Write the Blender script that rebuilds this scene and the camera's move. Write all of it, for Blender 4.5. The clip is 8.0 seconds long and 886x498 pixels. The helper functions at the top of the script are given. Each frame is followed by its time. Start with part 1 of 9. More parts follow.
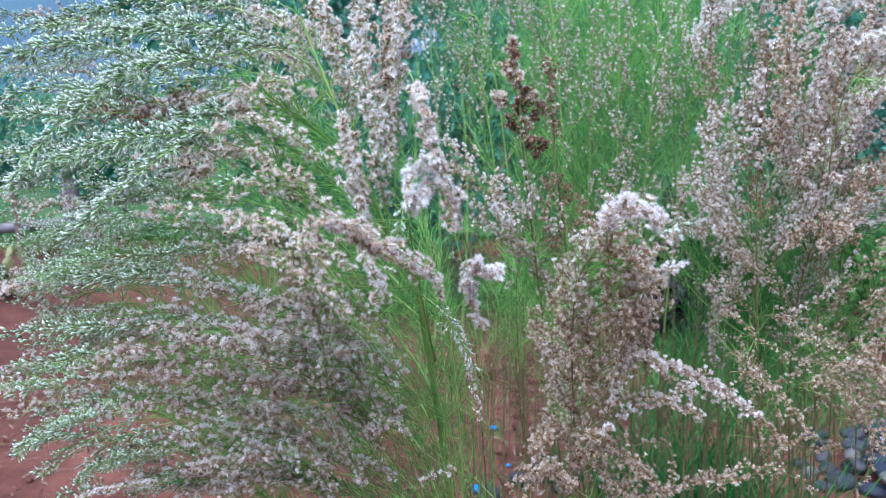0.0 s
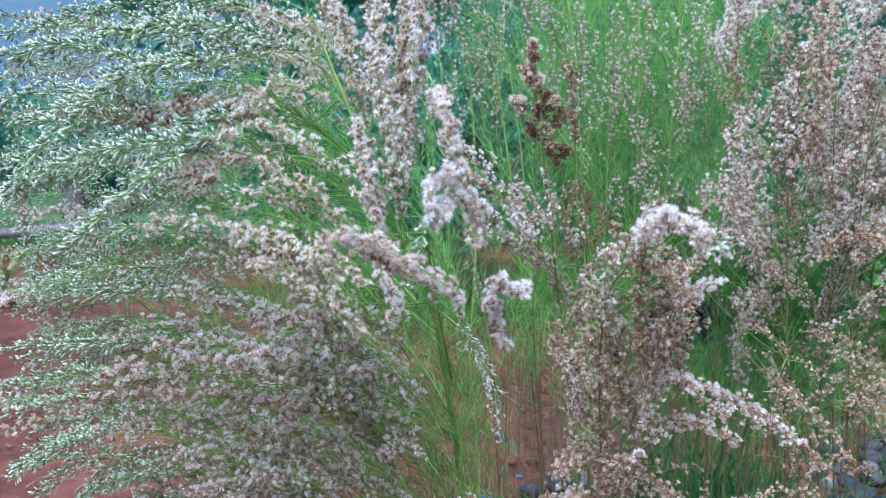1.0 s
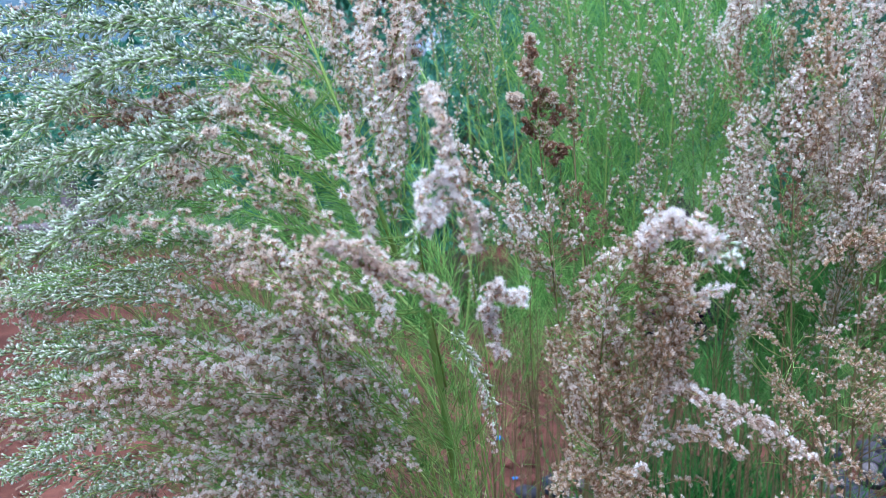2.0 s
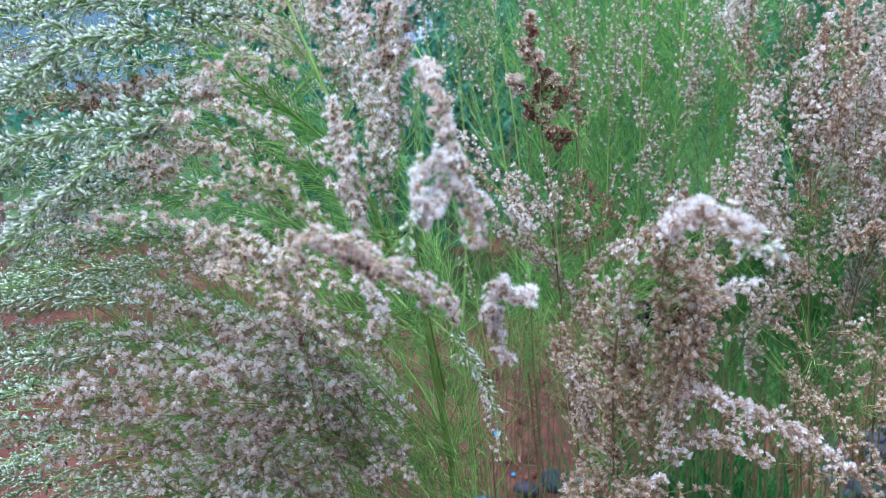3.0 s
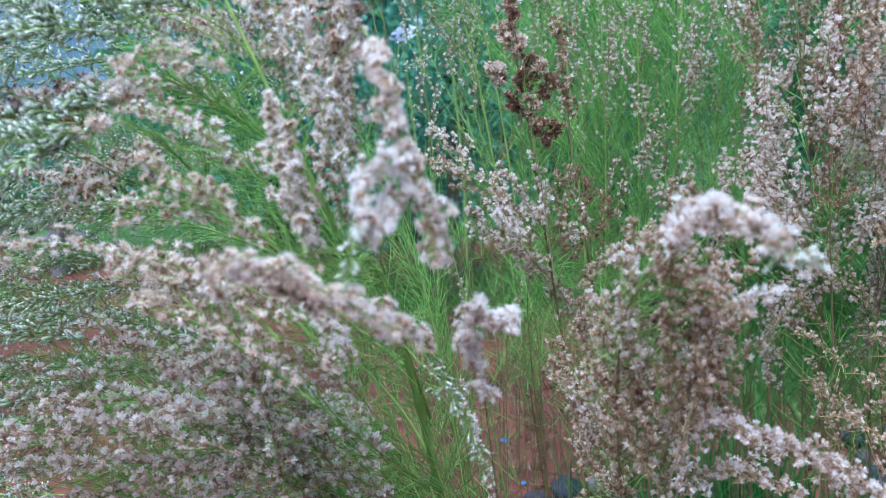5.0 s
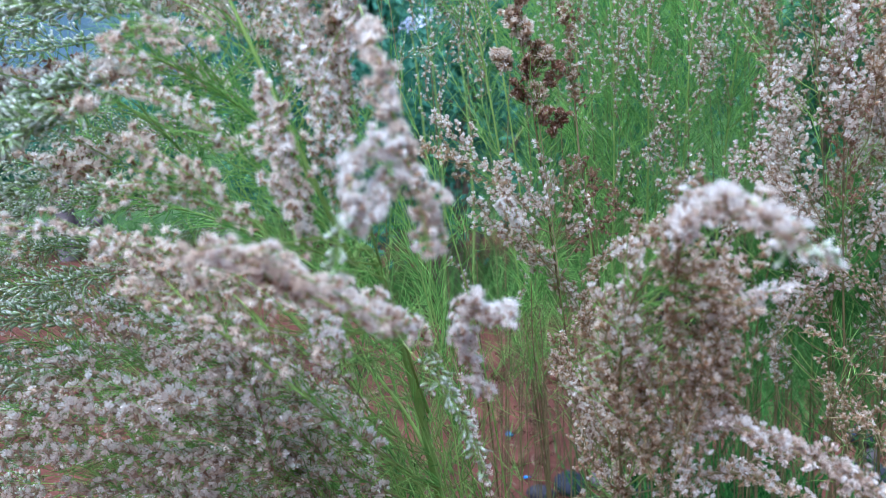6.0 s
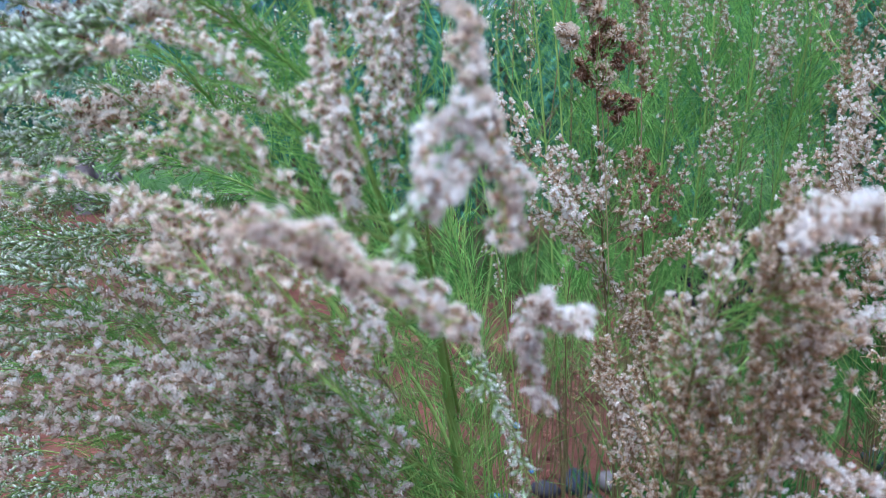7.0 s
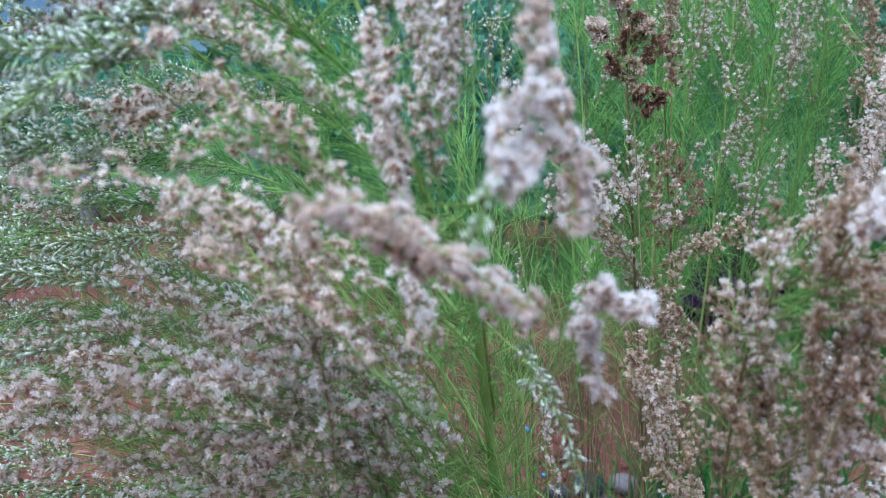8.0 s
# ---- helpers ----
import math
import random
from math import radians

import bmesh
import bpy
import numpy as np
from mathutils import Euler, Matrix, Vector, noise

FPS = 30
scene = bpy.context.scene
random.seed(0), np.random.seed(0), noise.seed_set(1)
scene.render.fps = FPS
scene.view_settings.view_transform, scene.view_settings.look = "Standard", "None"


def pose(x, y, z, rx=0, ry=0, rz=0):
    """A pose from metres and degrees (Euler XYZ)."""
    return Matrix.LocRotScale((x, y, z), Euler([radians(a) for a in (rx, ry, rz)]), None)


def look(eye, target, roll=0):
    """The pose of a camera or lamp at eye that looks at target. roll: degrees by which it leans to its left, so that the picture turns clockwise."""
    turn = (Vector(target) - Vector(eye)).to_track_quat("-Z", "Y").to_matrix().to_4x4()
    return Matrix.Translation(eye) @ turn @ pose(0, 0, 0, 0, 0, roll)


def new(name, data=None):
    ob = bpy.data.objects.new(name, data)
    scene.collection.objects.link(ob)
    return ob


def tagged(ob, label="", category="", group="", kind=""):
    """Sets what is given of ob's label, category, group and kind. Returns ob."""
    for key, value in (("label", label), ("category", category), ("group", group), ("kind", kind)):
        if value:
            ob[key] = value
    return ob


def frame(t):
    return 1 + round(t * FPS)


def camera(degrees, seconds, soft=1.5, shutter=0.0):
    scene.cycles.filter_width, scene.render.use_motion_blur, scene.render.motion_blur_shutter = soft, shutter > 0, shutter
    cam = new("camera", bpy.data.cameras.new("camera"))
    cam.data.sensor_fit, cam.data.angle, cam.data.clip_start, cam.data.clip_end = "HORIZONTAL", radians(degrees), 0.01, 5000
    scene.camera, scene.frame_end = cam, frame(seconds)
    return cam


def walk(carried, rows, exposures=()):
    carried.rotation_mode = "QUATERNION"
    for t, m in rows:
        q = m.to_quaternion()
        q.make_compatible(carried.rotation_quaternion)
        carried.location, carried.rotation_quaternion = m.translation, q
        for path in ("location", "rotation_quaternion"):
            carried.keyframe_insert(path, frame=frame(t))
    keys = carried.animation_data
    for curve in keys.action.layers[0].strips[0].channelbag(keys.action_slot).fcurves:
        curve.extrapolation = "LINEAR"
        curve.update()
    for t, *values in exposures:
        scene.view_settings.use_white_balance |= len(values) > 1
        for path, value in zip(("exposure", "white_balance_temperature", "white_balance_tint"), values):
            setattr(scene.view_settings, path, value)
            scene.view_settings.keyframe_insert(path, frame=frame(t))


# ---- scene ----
cam = camera(56.2, 8.0, soft=0.55, shutter=0.2)
cam.data.dof.use_dof = True
cam.data.dof.focus_distance = 0.60
cam.data.dof.aperture_fstop = 12.5
PATH = [
    (0.0, (0.0, 0.0, 0.917), (-0.059, 1.961, 0.527), -0.4),
    (0.5, (-0.005, 0.017, 0.918), (-0.073, 1.978, 0.533), -0.3),
    (1.0, (-0.01, 0.033, 0.917), (-0.083, 1.996, 0.537), -0.4),
    (1.5, (-0.009, 0.047, 0.917), (-0.074, 2.009, 0.537), -0.3),
    (2.8, (-0.012, 0.087, 0.911), (-0.067, 2.045, 0.51), -0.6),
    (3.0, (-0.013, 0.1, 0.909), (-0.061, 2.058, 0.505), -0.9),
    (3.5, (-0.012, 0.119, 0.908), (-0.068, 2.075, 0.497), -0.9),
    (4.0, (-0.014, 0.131, 0.907), (-0.077, 2.086, 0.491), -0.7),
    (4.5, (-0.013, 0.145, 0.905), (-0.065, 2.102, 0.497), -1.5),
    (5.0, (0.003, 0.165, 0.902), (-0.058, 2.124, 0.5), -3.3),
    (5.2, (0.009, 0.168, 0.907), (-0.065, 2.122, 0.489), -3.3),
    (6.3, (0.005, 0.194, 0.896), (-0.084, 2.147, 0.475), -1.6),
    (6.5, (-0.008, 0.211, 0.896), (-0.09, 2.161, 0.459), 0.0),
    (7.0, (-0.013, 0.218, 0.892), (-0.126, 2.16, 0.43), 1.8),
    (7.5, (-0.024, 0.221, 0.892), (-0.131, 2.162, 0.423), 1.4),
    (8.0, (-0.032, 0.218, 0.885), (-0.147, 2.165, 0.438), 1.1),
]
walk(cam, [(t, look(eye, target, roll)) for t, eye, target, roll in PATH], [(0.0, 0.64, 4605.0, 8.7), (8.0, 0.47, 4640.0, 8.0)])

# ---- light: an overcast late afternoon under open sky ----
world = bpy.data.worlds.new("overcast_sky")
scene.world = world
world.use_nodes = True
wn = world.node_tree.nodes
sky = wn.new("ShaderNodeTexSky")
sky.sky_type, sky.sun_disc = "NISHITA", False
sky.sun_elevation, sky.sun_rotation = radians(66), radians(204)
sky.air_density, sky.dust_density, sky.ozone_density = 1.0, 10.0, 1.0
wn["Background"].inputs["Strength"].default_value = 0.15
world.node_tree.links.new(sky.outputs["Color"], wn["Background"].inputs["Color"])
sun = new("sun", bpy.data.lights.new("sun", "SUN"))
sun.data.energy, sun.data.angle, sun.data.color = 1.45, radians(65), (1.0, 0.97, 0.93)
sun.matrix_world = look((-0.8, -1.2, 4.8), (0, 0.6, 0.4))


# ---- materials ----
def material(name, colour_a, colour_b, rough=0.7, scale=40.0, detail=4.0, bump=0.0, bump_scale=200.0, through_light=0.0,
             by="noise", colour_c=None, spec=0.3, metal=0.0):
    """A surface that wanders between colours: by noise, by piece, by the tone of each flower or leaf, or a mixture of them."""
    mat = bpy.data.materials.new(name)
    mat.use_nodes = True
    nt = mat.node_tree
    n, link = nt.nodes, nt.links.new
    bsdf = n["Principled BSDF"]
    bsdf.inputs["Roughness"].default_value = rough
    bsdf.inputs["Metallic"].default_value = metal
    bsdf.inputs["Specular IOR Level"].default_value = spec
    coord = n.new("ShaderNodeTexCoord")
    fine = n.new("ShaderNodeTexNoise")
    fine.inputs["Scale"].default_value, fine.inputs["Detail"].default_value = scale, detail
    link(coord.outputs["Object"], fine.inputs["Vector"])
    ramp = n.new("ShaderNodeValToRGB")
    ramp.color_ramp.elements[0].color = (*colour_a, 1)
    ramp.color_ramp.elements[1].color = (*colour_b, 1)
    ramp.color_ramp.elements[0].position, ramp.color_ramp.elements[1].position = 0.25, 0.75
    if colour_c:
        extra = ramp.color_ramp.elements.new(0.93)
        extra.color = (*colour_c, 1)
    if by == "noise":
        link(fine.outputs["Fac"], ramp.inputs["Fac"])
    else:
        if by == "tone":
            chance = n.new("ShaderNodeAttribute")
            chance.attribute_name = "tone"
            out = chance.outputs["Fac"]
        else:
            chance = n.new("ShaderNodeObjectInfo")
            out = chance.outputs["Random"]
        mix = n.new("ShaderNodeMath")
        mix.operation = "MULTIPLY_ADD"
        mix.inputs[1].default_value = 0.8
        link(out, mix.inputs[0])
        less = n.new("ShaderNodeMath")
        less.operation = "MULTIPLY"
        less.inputs[1].default_value = 0.22
        link(fine.outputs["Fac"], less.inputs[0])
        link(less.outputs[0], mix.inputs[2])
        link(mix.outputs[0], ramp.inputs["Fac"])
    link(ramp.outputs["Color"], bsdf.inputs["Base Color"])
    if bump:
        rough_tex = n.new("ShaderNodeTexNoise")
        rough_tex.inputs["Scale"].default_value, rough_tex.inputs["Detail"].default_value = bump_scale, 6
        link(coord.outputs["Object"], rough_tex.inputs["Vector"])
        bm_node = n.new("ShaderNodeBump")
        bm_node.inputs["Strength"].default_value, bm_node.inputs["Distance"].default_value = bump, 0.01
        link(rough_tex.outputs["Fac"], bm_node.inputs["Height"])
        link(bm_node.outputs["Normal"], bsdf.inputs["Normal"])
    if through_light:
        leaf = n.new("ShaderNodeBsdfTranslucent")
        link(ramp.outputs["Color"], leaf.inputs["Color"])
        blend = n.new("ShaderNodeMixShader")
        blend.inputs["Fac"].default_value = through_light
        link(bsdf.outputs[0], blend.inputs[1])
        link(leaf.outputs[0], blend.inputs[2])
        link(blend.outputs[0], n["Material Output"].inputs["Surface"])
    return mat


M = {
    "stalk": material("green_stalk", (0.22, 0.36, 0.07), (0.43, 0.58, 0.16), 0.6, 60, through_light=0.2, spec=0.15),
    "twig": material("dry_twig", (0.17, 0.15, 0.06), (0.33, 0.28, 0.13), 0.7, 90),
    "straw": material("brown_dry_stem", (0.10, 0.085, 0.035), (0.26, 0.22, 0.09), 0.8, 70),
    "leaf": material("thread_leaf", (0.11, 0.27, 0.05), (0.42, 0.71, 0.18), 0.6, 30, through_light=0.52, by="tone", spec=0.12),
    # the thread leaf again, with the shade low among the plants put into its colour
    "leaf_shaded": material("shaded_thread_leaf", (0.028, 0.11, 0.022), (0.13, 0.34, 0.065), 0.6, 30, through_light=0.4, by="tone", spec=0.12),
    "fluff": material("seed_fluff", (0.80, 0.66, 0.52), (0.97, 0.915, 0.83), 0.9, 80, through_light=0.52, by="tone", colour_c=(0.97, 0.95, 0.92)),
    "fluff_white": material("white_seed_fluff", (0.84, 0.76, 0.67), (0.97, 0.95, 0.91), 0.9, 80, through_light=0.5, by="tone"),
    "fluff_dun": material("dun_seed_fluff", (0.71, 0.59, 0.48), (0.97, 0.93, 0.87), 0.9, 80, through_light=0.5, by="tone", colour_c=(0.97, 0.95, 0.92)),
    "fluff_rust": material("tawny_seed_fluff", (0.58, 0.45, 0.32), (0.93, 0.84, 0.71), 0.9, 80, through_light=0.5, by="tone", colour_c=(0.97, 0.95, 0.91)),
    "fluff_brown": material("brown_seed_fluff", (0.42, 0.27, 0.18), (0.76, 0.62, 0.50), 0.9, 80, through_light=0.25, by="tone", colour_c=(0.8, 0.7, 0.62)),
    "bract": material("tan_bract", (0.20, 0.11, 0.06), (0.55, 0.39, 0.25), 0.7, 80, through_light=0.3, by="tone"),
    "bract_dun": material("dun_bract", (0.26, 0.16, 0.10), (0.62, 0.47, 0.34), 0.7, 80, through_light=0.3, by="tone"),
    "bract_rust": material("rusty_bract", (0.23, 0.125, 0.06), (0.58, 0.41, 0.24), 0.7, 80, through_light=0.35, by="tone"),
    "bract_pale": material("pale_tan_bract", (0.36, 0.22, 0.13), (0.62, 0.46, 0.33), 0.7, 80, through_light=0.2, by="tone"),
    "bract_brown": material("dark_brown_bract", (0.12, 0.055, 0.03), (0.35, 0.19, 0.11), 0.7, 80, through_light=0.15, by="tone"),
    "bud": material("green_flower_bud", (0.16, 0.24, 0.09), (0.38, 0.48, 0.25), 0.6, 80, through_light=0.2, by="tone"),
    "bud_tip": material("pale_flower_tip", (0.46, 0.51, 0.39), (0.88, 0.90, 0.81), 0.8, 80, through_light=0.35, by="tone"),
}


# ---- building blocks ----
def part(name, data, mats, parent, label=""):
    """Links a mesh, or a bmesh, as one part of a thing."""
    if isinstance(data, bmesh.types.BMesh):
        bm, data = data, bpy.data.meshes.new(name)
        bm.to_mesh(data)
        bm.free()
    if not data.materials:
        for m in mats if isinstance(mats, (list, tuple)) else [mats]:
            data.materials.append(m)
    ob = new(name, data)
    ob.parent = parent
    if parent.parent is None:
        ob.matrix_parent_inverse = Matrix.Translation(-parent.location)
    if label:
        ob["label"] = label
    return ob


def thing(name, label, category, group="", kind="", at=(0, 0, 0)):
    ob = new(name)
    ob.location = at
    ob.empty_display_size = 0.05
    return tagged(ob, label, category, group, kind)


class Pile:
    """Gathers many small triangle shapes into one mesh."""

    def __init__(self):
        self.v, self.f, self.m, self.t, self.n = [], [], [], [], 0

    def add(self, verts, faces, mat=0, tone=0.5):
        verts, faces = np.asarray(verts, float).reshape(-1, 3), np.asarray(faces, int).reshape(-1, 3)
        self.v.append(verts)
        self.f.append(faces + self.n)
        self.m.append(np.full(len(faces), mat) if np.isscalar(mat) else np.asarray(mat))
        self.t.append(np.full(len(verts), tone) if np.isscalar(tone) else np.asarray(tone))
        self.n += len(verts)

    def stamp(self, shape, turns, places, sizes, tones):
        """Copies of a template (verts, faces, mats) turned, sized and moved."""
        verts, faces, mats = shape
        k, n = len(places), len(verts)
        if not k:
            return
        out = np.einsum("kij,nj->kni", turns, verts) * np.asarray(sizes)[:, None, None] + np.asarray(places)[:, None]
        fs = faces[None] + (np.arange(k) * n)[:, None, None]
        self.add(out.reshape(-1, 3), fs.reshape(-1, 3), np.tile(mats, k), np.repeat(tones, n))

    def mesh(self, name):
        me = bpy.data.meshes.new(name)
        if not self.v:
            return me
        v, f = np.concatenate(self.v), np.concatenate(self.f)
        me.vertices.add(len(v))
        me.vertices.foreach_set("co", v.ravel().astype(np.float32))
        me.loops.add(3 * len(f))
        me.loops.foreach_set("vertex_index", f.ravel().astype(np.int32))
        me.polygons.add(len(f))
        me.polygons.foreach_set("loop_start", np.arange(0, 3 * len(f), 3, dtype=np.int32))
        me.polygons.foreach_set("material_index", np.concatenate(self.m).astype(np.int32))
        tone = me.attributes.new("tone", "FLOAT", "POINT")
        tone.data.foreach_set("value", np.concatenate(self.t).astype(np.float32))
        me.update(calc_edges=True)
        return me


def unit(v):
    v = np.asarray(v, float)
    return v / np.maximum(np.linalg.norm(v, axis=-1, keepdims=True), 1e-9)


def turns_to(ways, rng):
    """Turns that bring z onto each way, with a chance spin."""
    z = unit(ways)
    x = unit(np.cross(z, rng.normal(size=z.shape)))
    return np.stack([x, np.cross(z, x), z], -1)


def bend(a, b, c, n):
    """Points and directions of a curve from a to c that passes b half way."""
    a, b, c = (np.asarray(p, float) for p in (a, b, c))
    q = 2 * b - (a + c) / 2
    s = np.linspace(0, 1, n)[:, None]
    pts = (1 - s) ** 2 * a + 2 * s * (1 - s) * q + s**2 * c
    return pts, unit(2 * (1 - s) * (q - a) + 2 * s * (c - q))


def tube(pile, pts, ways, r0, r1, sides=5, mat=0):
    n = len(pts)
    side = unit(np.cross(ways, (0.31, 0.22, 0.92)))
    other = np.cross(ways, side)
    ang = np.arange(sides) * 2 * math.pi / sides
    r = np.linspace(r0, r1, n)[:, None, None]
    ring = pts[:, None] + r * (np.cos(ang)[None, :, None] * side[:, None] + np.sin(ang)[None, :, None] * other[:, None])
    idx = np.arange(n * sides).reshape(n, sides)
    a, b = idx[:-1], np.roll(idx[:-1], -1, 1)
    c, d = idx[1:], np.roll(idx[1:], -1, 1)
    faces = np.concatenate([np.stack([a, b, d], -1).reshape(-1, 3), np.stack([a, d, c], -1).reshape(-1, 3)])
    pile.add(ring.reshape(-1, 3), faces, mat)


def threads(pile, roots, ways, lengths, width, rng, droop=0.12, mat=0):
    """Thread-like leaves: narrow bent blades that taper to a point."""
    k = len(roots)
    if not k:
        return
    w = unit(ways)
    side = unit(np.cross(w, rng.normal(size=w.shape))) * width / 2
    lengths = np.asarray(lengths)[:, None]
    curl = rng.normal(size=w.shape) * 0.09 + np.array([0, 0, -0.5 * droop])
    mid = roots + w * lengths * 0.5
    tip = roots + unit(w + curl * 0.9) * lengths
    v = np.stack([roots - side, roots + side, mid - side * 0.9, mid + side * 0.9, tip], 1)
    f = np.array([[0, 1, 3], [0, 3, 2], [2, 3, 4]])
    fs = f[None] + (np.arange(k) * 5)[:, None, None]
    pile.add(v.reshape(-1, 3), fs.reshape(-1, 3), mat, np.repeat(rng.random(k), 5))


def puff_shape(rng, bristles=34, spread=1.5, bracts=6, reach=0.0027, flare=1.0, thick=(0.00014, 0.00024), brush=False):
    """A spent flower head along z: a small cup, narrow dry bracts that bend outwards, and a burst of fine tapering bristles. About 4 mm wide."""
    v, f, m = [], [], []

    def tri(a, b, c, mat):
        v.extend((a, b, c))
        f.append((len(v) - 3, len(v) - 2, len(v) - 1))
        m.append(mat)

    def way_at(th, ph):
        return np.array((math.sin(th) * math.cos(ph), math.sin(th) * math.sin(ph), math.cos(th)))

    base, top = np.array((0, 0, -0.0024)), 0.0003
    for i in range(4):
        a0, a1 = i * 2 * math.pi / 4, (i + 1) * 2 * math.pi / 4
        p = np.array((math.cos(a0), math.sin(a0), 0)) * 0.0008 + (0, 0, top)
        q = np.array((math.cos(a1), math.sin(a1), 0)) * 0.0008 + (0, 0, top)
        tri(base, q, p, 0)
    for i in range(bracts):
        ph = i * 2 * math.pi / bracts + rng.uniform(-0.3, 0.3)
        side = np.array((-math.sin(ph), math.cos(ph), 0)) * rng.uniform(0.00028, 0.00042)
        root = np.array((math.cos(ph), math.sin(ph), 0)) * 0.0006
        tri(root - side, root + side, root + way_at(rng.uniform(0.5, 1.7) * flare, ph) * rng.uniform(0.0013, 0.0022), 0)
    for i in range(bristles):
        way = way_at(spread * math.sqrt((i + 0.5) / bristles), i * 2.39996 + rng.uniform(-0.4, 0.4))
        across = np.cross(way, rng.normal(size=3))
        across *= rng.uniform(*thick) / np.linalg.norm(across)
        root = np.array((0, 0, 0.0003)) + way * 0.0005
        end = way * reach * rng.uniform(0.75, 1.12)
        if brush:  # a tuft that widens upwards
            tri(root, end + across, end - across, 1)
        else:  # a ball of tapering hairs
            tri(root + across, root - across, end, 1)
    return np.array(v, float), np.array(f), np.array(m)


def bud_shape(rng, open_flower=False):
    """An unopened flower head along z: a slim green bud with a blunt pale top, and, once open, a few pale styles. About 5 mm long."""
    v, f, m = [(0, 0, 0)], [], []
    top = 0.0046 + rng.uniform(-0.0004, 0.0005)
    for z, r in ((0.0027, 0.00086), (top, 0.00078)):
        for i in range(4):
            a = i * 2 * math.pi / 4
            v.append((r * math.cos(a), r * math.sin(a), z))
    v.append((0, 0, top + 0.0006))
    for i in range(4):
        j = (i + 1) % 4
        f += [(0, 1 + j, 1 + i), (1 + i, 1 + j, 5 + j), (1 + i, 5 + j, 5 + i), (5 + i, 5 + j, 9)]
        m += [0, 0, 1, 1]
    if open_flower:
        for i in range(6):
            a = rng.uniform(0, 6.28)
            way = np.array((0.75 * math.cos(a), 0.75 * math.sin(a), 1.0))
            across = np.array((-math.sin(a), math.cos(a), 0)) * 0.00011
            root = np.array((0, 0, 0.0046))
            end = root + way * rng.uniform(0.0022, 0.0044)
            v += [tuple(end), tuple(root - across), tuple(root + across)]
            f.append((len(v) - 3, len(v) - 2, len(v) - 1))
            m.append(1)
    return np.array(v, float), np.array(f), np.array(m)


_r = np.random.default_rng(5)
PUFFS = [puff_shape(_r, 44, 1.4, 3, 0.0029) for _ in range(6)]
SMALL_PUFFS = [puff_shape(_r, 16, 0.8, 4, 0.0029, 0.8, (0.00028, 0.00044), True) for _ in range(6)]
FAR_PUFFS = [puff_shape(_r, 12, 0.85, 5, 0.0030, 0.8, (0.00026, 0.0004), True) for _ in range(6)]
RUST_PUFFS = [puff_shape(_r, 12, 0.75, 10, 0.0029, 0.75, (0.00026, 0.0004), True) for _ in range(6)]
DRY_PUFFS = [puff_shape(_r, 5, 0.8, 14, 0.0024, 0.8) for _ in range(5)]
BUDS = [bud_shape(_r, i > 3) for i in range(6)]
OPEN_BUDS = [bud_shape(_r, i > 2) for i in range(6)]
KINDS = {  # twig, cup, burst, shapes
    "tan": ("twig", "bract", "fluff", PUFFS),
    "white": ("twig", "bract_pale", "fluff_white", PUFFS),
    "brown": ("twig", "bract_brown", "fluff_brown", DRY_PUFFS),
    "dun": ("twig", "bract_dun", "fluff_dun", SMALL_PUFFS),
    "rust": ("twig", "bract_rust", "fluff_rust", RUST_PUFFS),
    "far": ("twig", "bract", "fluff_dun", FAR_PUFFS),
}
_count = [0]


JOINTS = {}


def nearest_joint(plant, p):
    """The place on the plant's stems where a branch that starts at p would leave them, a little lower than p; None if none is near."""
    stems = JOINTS.get(plant.name)
    if not stems:
        return None
    q = np.concatenate(stems)
    gap = np.linalg.norm(q - p, axis=1)
    best = np.argmin(gap + 3.0 * np.maximum(0, q[:, 2] - p[2] + 0.6 * gap))
    return q[best] if gap[best] < 0.6 else None


def wand(rng, a, b, c, gap, start, lift, forward):
    """Places, outward ways and positions along its length for the heads set round one thin curved axis."""
    pts, ways = bend(a, b, c, 10)
    length = np.linalg.norm(np.diff(pts, axis=0), axis=1).sum()
    n = max(3, int(length * (1 - start) / gap))
    s = np.clip(np.linspace(start, 1, n) + rng.normal(size=n) * 0.25 / n, 0, 1)
    grid = np.linspace(0, 1, 10)
    at = np.stack([np.interp(s, grid, pts[:, i]) for i in range(3)], -1)
    along = unit(np.stack([np.interp(s, grid, ways[:, i]) for i in range(3)], -1))
    out = unit(np.cross(along, rng.normal(size=along.shape)) + (0, 0, 0.35))
    end = np.clip((1 - s) * 6 + 0.35, 0, 1)[:, None]
    return pts, ways, at + out * lift * rng.uniform(0.3, 1.25, (n, 1)) * end, unit(out + along * forward + rng.normal(size=out.shape) * 0.25), s


